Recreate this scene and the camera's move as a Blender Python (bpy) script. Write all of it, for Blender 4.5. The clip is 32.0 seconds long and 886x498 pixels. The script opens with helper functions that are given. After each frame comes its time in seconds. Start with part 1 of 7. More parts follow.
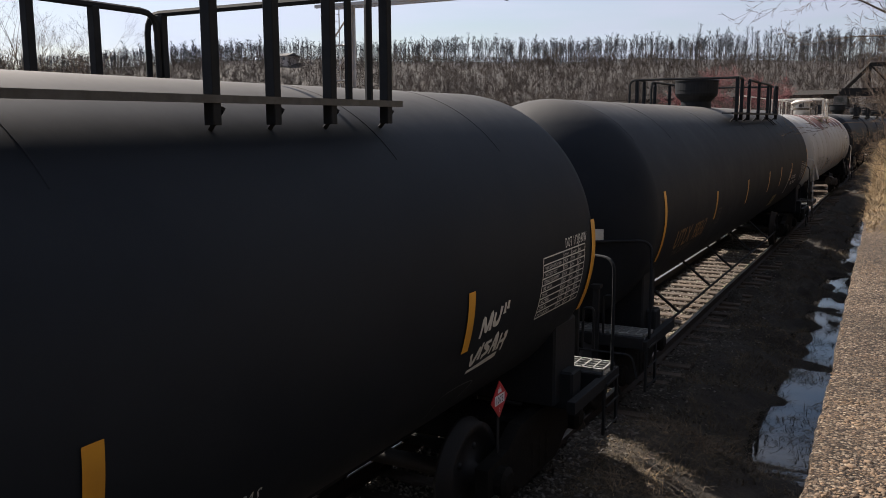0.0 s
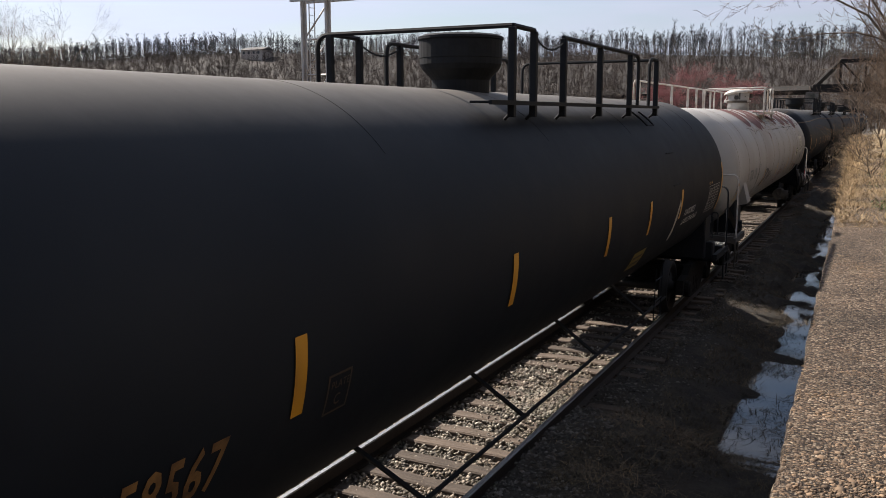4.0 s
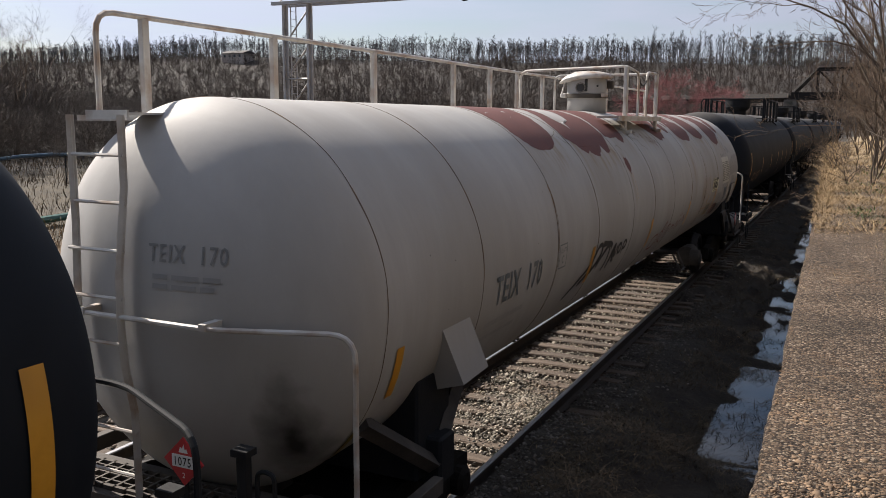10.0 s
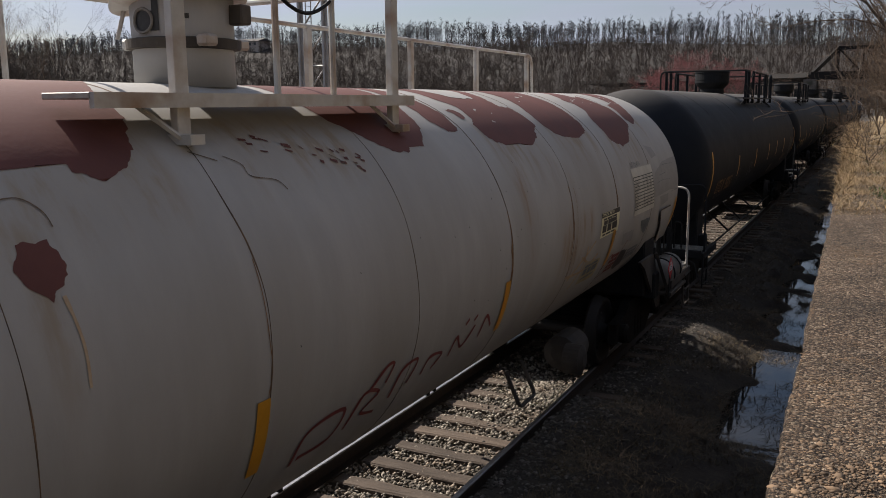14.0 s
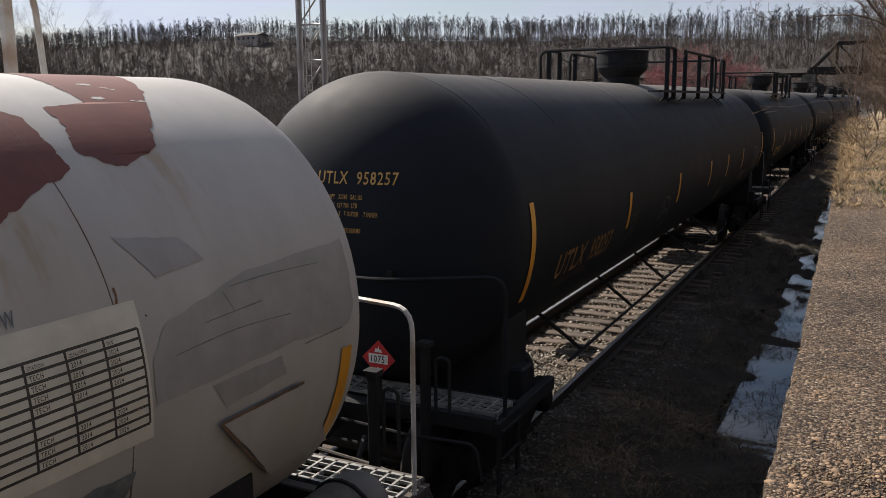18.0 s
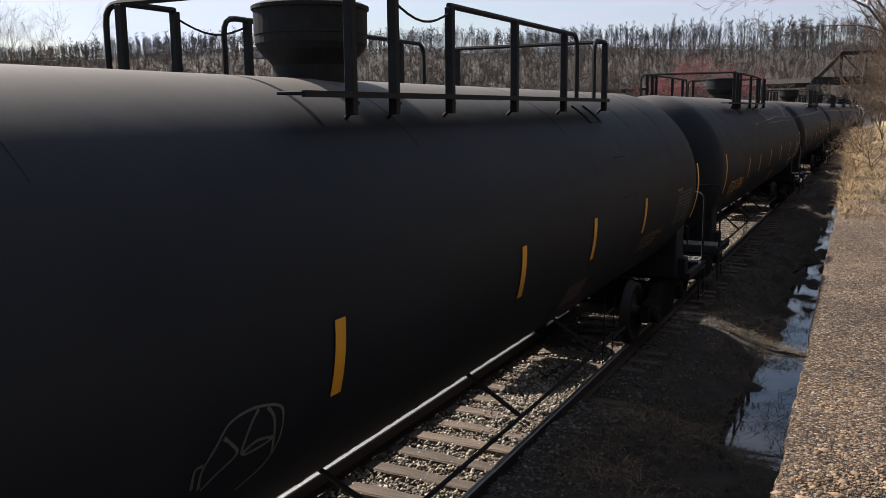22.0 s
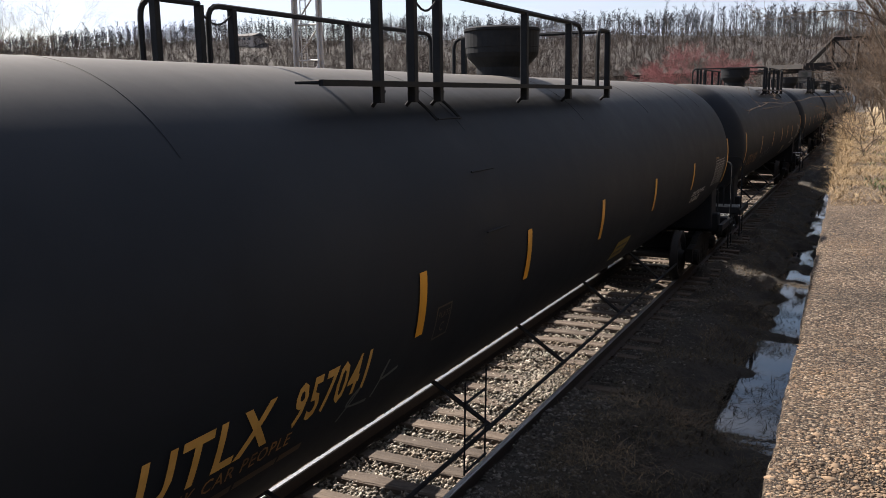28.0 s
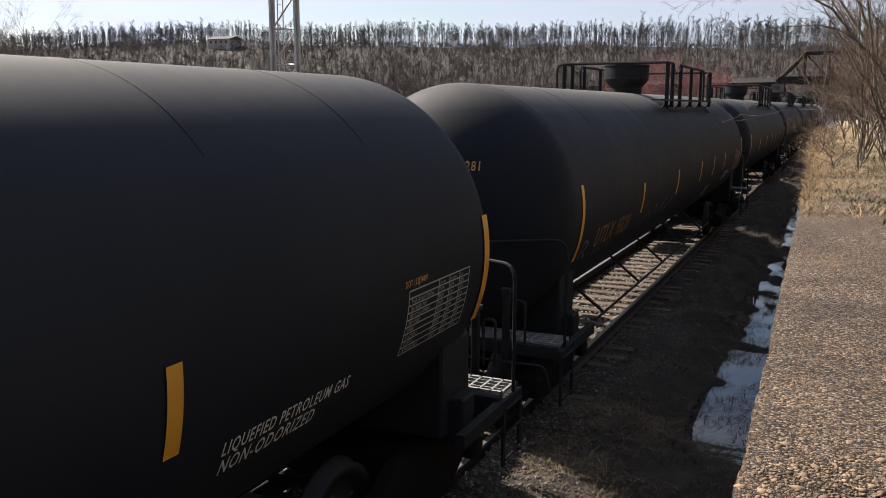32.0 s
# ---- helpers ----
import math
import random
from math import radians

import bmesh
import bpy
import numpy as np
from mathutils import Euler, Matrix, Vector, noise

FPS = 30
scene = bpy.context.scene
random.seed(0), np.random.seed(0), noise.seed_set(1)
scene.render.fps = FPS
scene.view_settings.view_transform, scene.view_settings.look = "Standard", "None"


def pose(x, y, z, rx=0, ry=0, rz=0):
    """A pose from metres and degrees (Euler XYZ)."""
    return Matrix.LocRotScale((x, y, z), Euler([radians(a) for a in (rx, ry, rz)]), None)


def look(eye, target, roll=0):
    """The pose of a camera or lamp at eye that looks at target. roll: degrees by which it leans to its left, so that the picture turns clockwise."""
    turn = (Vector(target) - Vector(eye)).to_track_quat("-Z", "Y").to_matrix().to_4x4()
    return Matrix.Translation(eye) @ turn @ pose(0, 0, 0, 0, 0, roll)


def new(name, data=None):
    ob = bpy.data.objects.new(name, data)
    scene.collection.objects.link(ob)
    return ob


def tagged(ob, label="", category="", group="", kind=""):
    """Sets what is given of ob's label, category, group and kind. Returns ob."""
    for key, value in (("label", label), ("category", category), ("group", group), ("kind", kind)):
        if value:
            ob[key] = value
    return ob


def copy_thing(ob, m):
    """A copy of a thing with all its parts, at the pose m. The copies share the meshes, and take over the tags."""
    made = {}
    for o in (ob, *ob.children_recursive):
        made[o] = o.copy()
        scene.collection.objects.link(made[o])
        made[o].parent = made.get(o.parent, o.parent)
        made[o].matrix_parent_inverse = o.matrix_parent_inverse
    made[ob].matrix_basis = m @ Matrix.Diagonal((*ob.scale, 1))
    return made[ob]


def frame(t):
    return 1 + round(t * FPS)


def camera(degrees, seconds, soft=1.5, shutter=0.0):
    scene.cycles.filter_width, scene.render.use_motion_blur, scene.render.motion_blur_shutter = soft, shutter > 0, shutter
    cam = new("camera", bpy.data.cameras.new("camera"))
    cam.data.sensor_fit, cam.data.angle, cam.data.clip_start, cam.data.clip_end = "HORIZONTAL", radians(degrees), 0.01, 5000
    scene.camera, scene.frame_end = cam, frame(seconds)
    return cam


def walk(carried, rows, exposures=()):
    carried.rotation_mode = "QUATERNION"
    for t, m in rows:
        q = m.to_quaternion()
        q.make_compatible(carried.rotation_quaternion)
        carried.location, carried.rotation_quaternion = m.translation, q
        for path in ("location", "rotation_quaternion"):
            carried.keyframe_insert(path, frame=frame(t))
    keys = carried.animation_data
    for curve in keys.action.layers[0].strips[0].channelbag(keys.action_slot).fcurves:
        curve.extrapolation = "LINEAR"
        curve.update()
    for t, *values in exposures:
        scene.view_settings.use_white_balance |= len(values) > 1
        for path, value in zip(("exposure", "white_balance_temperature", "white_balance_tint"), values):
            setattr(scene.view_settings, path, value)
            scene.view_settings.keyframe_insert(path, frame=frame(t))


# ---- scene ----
cam = camera(55.18, 32.0, soft=0.9)
PATH = [  # seconds, yaw, pitch, roll of the camera, metres that the train has rolled
    (0, 28.61, -8.66, 0.21, 0.00),
    (0.5, 28.81, -8.56, 0.35, 1.24),
    (1, 28.40, -8.56, 0.46, 2.51),
    (1.5, 27.67, -8.71, 0.38, 3.79),
    (2, 27.21, -8.92, 0.24, 5.07),
    (2.5, 27.28, -8.99, 0.21, 6.30),
    (4.5, 26.73, -9.06, -0.09, 11.22),
    (5, 25.98, -9.16, 0.02, 12.42),
    (5.5, 25.32, -9.20, -0.02, 13.60),
    (6, 24.97, -9.10, -0.18, 14.77),
    (6.5, 24.88, -9.08, -0.27, 15.93),
    (7, 25.05, -8.90, -0.11, 17.12),
    (7.5, 25.43, -8.84, 0.10, 18.32),
    (8, 25.60, -8.65, 0.12, 19.52),
    (8.5, 25.66, -8.57, 0.04, 20.71),
    (9, 25.69, -8.60, -0.10, 21.89),
    (9.5, 25.68, -8.65, -0.32, 23.05),
    (10, 25.78, -8.68, -0.35, 24.23),
    (10.5, 26.19, -8.98, -0.09, 25.42),
    (11, 26.57, -9.24, 0.12, 26.59),
    (11.5, 26.69, -9.49, 0.24, 27.77),
    (12, 26.59, -9.32, 0.40, 28.97),
    (12.5, 26.64, -9.45, 0.44, 30.14),
    (13, 26.81, -9.58, 0.43, 31.28),
    (13.5, 26.86, -9.65, 0.58, 32.39),
    (15.5, 26.66, -9.65, -0.10, 36.62),
    (16, 26.57, -9.74, -0.10, 37.74),
    (16.5, 26.50, -9.73, -0.12, 38.87),
    (17, 26.61, -9.82, -0.04, 39.99),
    (17.5, 26.62, -9.98, 0.16, 41.11),
    (18, 26.76, -10.00, 0.38, 42.24),
    (18.5, 26.91, -9.99, 0.52, 43.36),
    (19, 27.16, -9.87, 0.61, 44.49),
    (19.5, 27.34, -9.68, 0.67, 45.62),
    (20, 27.25, -9.61, 0.64, 46.75),
    (20.5, 27.09, -9.52, 0.50, 47.88),
    (21, 27.01, -9.46, 0.37, 49.01),
    (21.5, 27.05, -9.32, 0.39, 50.16),
    (22, 27.03, -9.27, 0.55, 51.31),
    (22.5, 26.91, -9.41, 0.68, 52.48),
    (23, 26.85, -9.52, 0.74, 53.66),
    (23.5, 26.92, -9.65, 0.69, 54.85),
    (24, 27.09, -9.80, 0.51, 56.05),
    (24.5, 26.99, -9.97, 0.30, 57.28),
    (26.5, 26.69, -10.14, 0.68, 62.42),
    (27, 26.71, -10.07, 0.83, 63.74),
    (27.5, 26.67, -10.08, 0.90, 65.07),
    (28, 26.54, -10.06, 0.87, 66.41),
    (28.5, 26.38, -10.06, 0.73, 67.77),
    (29, 26.24, -10.03, 0.60, 69.12),
    (29.5, 26.11, -9.98, 0.52, 70.48),
    (30, 25.61, -9.85, 0.34, 71.89),
    (30.5, 25.14, -9.67, 0.04, 73.32),
    (31, 24.81, -9.67, -0.22, 74.76),
    (31.5, 24.74, -9.69, -0.26, 76.27),
    (32, 25.00, -9.62, -0.13, 77.82),
]
EYE = (3.9147, 0.0, 3.482)
walk(cam, [(t, pose(*EYE, 90 + pitch, roll, yaw)) for t, yaw, pitch, roll, s in PATH],
     exposures=[(0, 1.06), (2.5, 1.08), (4.5, 1.12), (7, 1.18), (9, 1.10), (10, 0.95), (11, 0.58), (13, 0.52), (16, 0.75), (17.5, 0.85), (19, 0.89), (22, 1.14), (24, 1.24), (27, 1.40), (30, 1.42), (31, 1.28), (32, 1.26)])

# ---- light ----
SUN_EL, SUN_AZ = radians(41), radians(13)   # height; degrees ahead of square to the track
sun_dir = Vector((-math.cos(SUN_EL) * math.cos(SUN_AZ), math.cos(SUN_EL) * math.sin(SUN_AZ), math.sin(SUN_EL)))
lamp = bpy.data.lights.new("sun", "SUN")
lamp.energy, lamp.angle, lamp.color = 5.6, radians(0.6), (1.0, 0.9, 0.8)
sun = new("sun", lamp)
sun.matrix_world = look((-60, 20, 60), Vector((-60, 20, 60)) - sun_dir)
scene.view_settings.exposure = 0.0

world = bpy.data.worlds.new("sky")
scene.world = world
world.use_nodes = True
wn, wl = world.node_tree.nodes, world.node_tree.links
wn.clear()
w_out, w_bg = wn.new("ShaderNodeOutputWorld"), wn.new("ShaderNodeBackground")
w_sky = wn.new("ShaderNodeTexSky")
w_sky.sky_type, w_sky.sun_disc = "NISHITA", False
w_sky.sun_elevation, w_sky.sun_rotation = SUN_EL, math.atan2(sun_dir.x, sun_dir.y)
w_sky.dust_density, w_sky.air_density = 0.8, 1.2
w_co, w_map, w_no, w_ramp, w_mix = (wn.new("ShaderNodeTexCoord"), wn.new("ShaderNodeMapping"), wn.new("ShaderNodeTexNoise"),
                                    wn.new("ShaderNodeValToRGB"), wn.new("ShaderNodeMix"))
w_map.inputs["Scale"].default_value = (1.6, 1.6, 9.0)
w_no.inputs["Scale"].default_value, w_no.inputs["Detail"].default_value, w_no.inputs["Roughness"].default_value = 1.6, 6.0, 0.55
w_ramp.color_ramp.elements[0].position, w_ramp.color_ramp.elements[1].position = 0.3, 0.58
w_mix.data_type = "RGBA"
# thin cloud, brighter towards the sun
w_dot, w_rng, w_sc = wn.new("ShaderNodeVectorMath"), wn.new("ShaderNodeMapRange"), wn.new("ShaderNodeVectorMath")
w_dot.operation, w_sc.operation = "DOT_PRODUCT", "SCALE"
w_dot.inputs[1].default_value = sun_dir
w_rng.inputs["From Min"].default_value, w_rng.inputs["From Max"].default_value = -0.6, 0.75
w_rng.inputs["To Min"].default_value, w_rng.inputs["To Max"].default_value = 0.8, 8.2
w_sc.inputs[0].default_value = (0.9, 0.98, 1.08)
wl.new(w_co.outputs["Generated"], w_dot.inputs[0])
wl.new(w_dot.outputs["Value"], w_rng.inputs["Value"])
wl.new(w_rng.outputs["Result"], w_sc.inputs["Scale"])
wl.new(w_sc.outputs["Vector"], w_mix.inputs["B"])
wl.new(w_co.outputs["Generated"], w_map.inputs["Vector"])
wl.new(w_map.outputs["Vector"], w_no.inputs["Vector"])
wl.new(w_no.outputs["Fac"], w_ramp.inputs["Fac"])
wl.new(w_ramp.outputs["Color"], w_mix.inputs["Factor"])
wl.new(w_sky.outputs["Color"], w_mix.inputs["A"])
w_cool = wn.new("ShaderNodeVectorMath")        # high thin haze, a little blue
w_cool.operation = "MULTIPLY"
w_cool.inputs[1].default_value = (0.98, 0.98, 1.09)
wl.new(w_mix.outputs["Result"], w_cool.inputs[0])
wl.new(w_cool.outputs["Vector"], w_bg.inputs["Color"])
wl.new(w_bg.outputs["Background"], w_out.inputs["Surface"])
w_bg.inputs["Strength"].default_value = 0.052


# ---- materials ----
def mat(name, c1, c2, scale=3.0, rough=0.8, metal=0.0, bump=0.0, bscale=40.0, c3=None, scale3=0.6, stretch=(1, 1, 1), rvar=0.1,
        random_tint=0.0, island=False, spec=0.5):
    """A procedural surface: c1 and c2 mixed by grain, c3 by broad stains; relief from fine noise."""
    m = bpy.data.materials.new(name)
    m.use_nodes = True
    n, l = m.node_tree.nodes, m.node_tree.links
    b = n["Principled BSDF"]
    co, mp = n.new("ShaderNodeTexCoord"), n.new("ShaderNodeMapping")
    mp.inputs["Scale"].default_value = stretch
    l.new(co.outputs["Object"], mp.inputs["Vector"])
    n1 = n.new("ShaderNodeTexNoise")
    n1.inputs["Scale"].default_value, n1.inputs["Detail"].default_value, n1.inputs["Roughness"].default_value = scale, 8.0, 0.65
    l.new(mp.outputs["Vector"], n1.inputs["Vector"])
    r1 = n.new("ShaderNodeValToRGB")
    r1.color_ramp.elements[0].position, r1.color_ramp.elements[1].position = 0.35, 0.65
    r1.color_ramp.elements[0].color, r1.color_ramp.elements[1].color = (*c1, 1), (*c2, 1)
    l.new(n1.outputs["Fac"], r1.inputs["Fac"])
    colour = r1.outputs["Color"]
    if c3:
        n2 = n.new("ShaderNodeTexNoise")
        n2.inputs["Scale"].default_value, n2.inputs["Detail"].default_value = scale3, 5.0
        l.new(mp.outputs["Vector"], n2.inputs["Vector"])
        r2 = n.new("ShaderNodeValToRGB")
        r2.color_ramp.elements[0].position, r2.color_ramp.elements[1].position = 0.45, 0.7
        l.new(n2.outputs["Fac"], r2.inputs["Fac"])
        mx = n.new("ShaderNodeMix")
        mx.data_type = "RGBA"
        mx.inputs["B"].default_value = (*c3, 1)
        l.new(r2.outputs["Color"], mx.inputs["Factor"])
        l.new(colour, mx.inputs["A"])
        colour = mx.outputs["Result"]
    if random_tint:
        src = n.new("ShaderNodeNewGeometry").outputs["Random Per Island"] if island else n.new("ShaderNodeObjectInfo").outputs["Random"]
        hs = n.new("ShaderNodeHueSaturation")
        mr = n.new("ShaderNodeMapRange")
        mr.inputs["To Min"].default_value, mr.inputs["To Max"].default_value = 1 - random_tint, 1 + random_tint
        l.new(src, mr.inputs["Value"])
        l.new(mr.outputs["Result"], hs.inputs["Value"])
        l.new(colour, hs.inputs["Color"])
        colour = hs.outputs["Color"]
    l.new(colour, b.inputs["Base Color"])
    b.inputs["Metallic"].default_value = metal
    b.inputs["Specular IOR Level"].default_value = spec
    rr = n.new("ShaderNodeMapRange")
    rr.inputs["To Min"].default_value, rr.inputs["To Max"].default_value = max(0.02, rough - rvar), min(1, rough + rvar)
    l.new(n1.outputs["Fac"], rr.inputs["Value"])
    l.new(rr.outputs["Result"], b.inputs["Roughness"])
    if bump:
        n3, bp = n.new("ShaderNodeTexNoise"), n.new("ShaderNodeBump")
        n3.inputs["Scale"].default_value, n3.inputs["Detail"].default_value = bscale, 4.0
        l.new(mp.outputs["Vector"], n3.inputs["Vector"])
        bp.inputs["Strength"].default_value, bp.inputs["Distance"].default_value = bump, 0.02
        l.new(n3.outputs["Fac"], bp.inputs["Height"])
        l.new(bp.outputs["Normal"], b.inputs["Normal"])
    return m


def add_stain_or_light(m, at, size, colour, strength=1.0, ragged=1.0):
    """Soot, grime or light painted into the colour, with a soft outline round one place of the thing."""
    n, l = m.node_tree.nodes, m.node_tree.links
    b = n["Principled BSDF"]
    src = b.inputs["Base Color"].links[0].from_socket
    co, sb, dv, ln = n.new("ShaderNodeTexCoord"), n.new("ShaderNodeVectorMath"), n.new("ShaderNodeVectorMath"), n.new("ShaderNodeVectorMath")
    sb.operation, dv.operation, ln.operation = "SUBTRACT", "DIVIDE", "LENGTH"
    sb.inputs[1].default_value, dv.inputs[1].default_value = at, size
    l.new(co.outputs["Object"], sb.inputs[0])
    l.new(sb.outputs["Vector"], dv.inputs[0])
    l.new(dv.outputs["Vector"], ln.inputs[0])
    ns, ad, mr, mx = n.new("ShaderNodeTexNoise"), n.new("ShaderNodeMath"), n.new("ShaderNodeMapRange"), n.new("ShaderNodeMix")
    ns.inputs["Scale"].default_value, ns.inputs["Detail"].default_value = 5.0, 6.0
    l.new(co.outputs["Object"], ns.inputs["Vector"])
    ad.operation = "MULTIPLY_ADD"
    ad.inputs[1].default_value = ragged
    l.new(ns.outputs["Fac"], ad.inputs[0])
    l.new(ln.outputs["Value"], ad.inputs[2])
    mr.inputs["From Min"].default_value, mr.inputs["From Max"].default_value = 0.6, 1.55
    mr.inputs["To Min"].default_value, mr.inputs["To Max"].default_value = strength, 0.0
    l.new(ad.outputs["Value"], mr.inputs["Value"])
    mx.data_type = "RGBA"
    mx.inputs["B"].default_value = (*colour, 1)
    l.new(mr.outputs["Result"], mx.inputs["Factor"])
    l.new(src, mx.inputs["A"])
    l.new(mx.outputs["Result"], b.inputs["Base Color"])


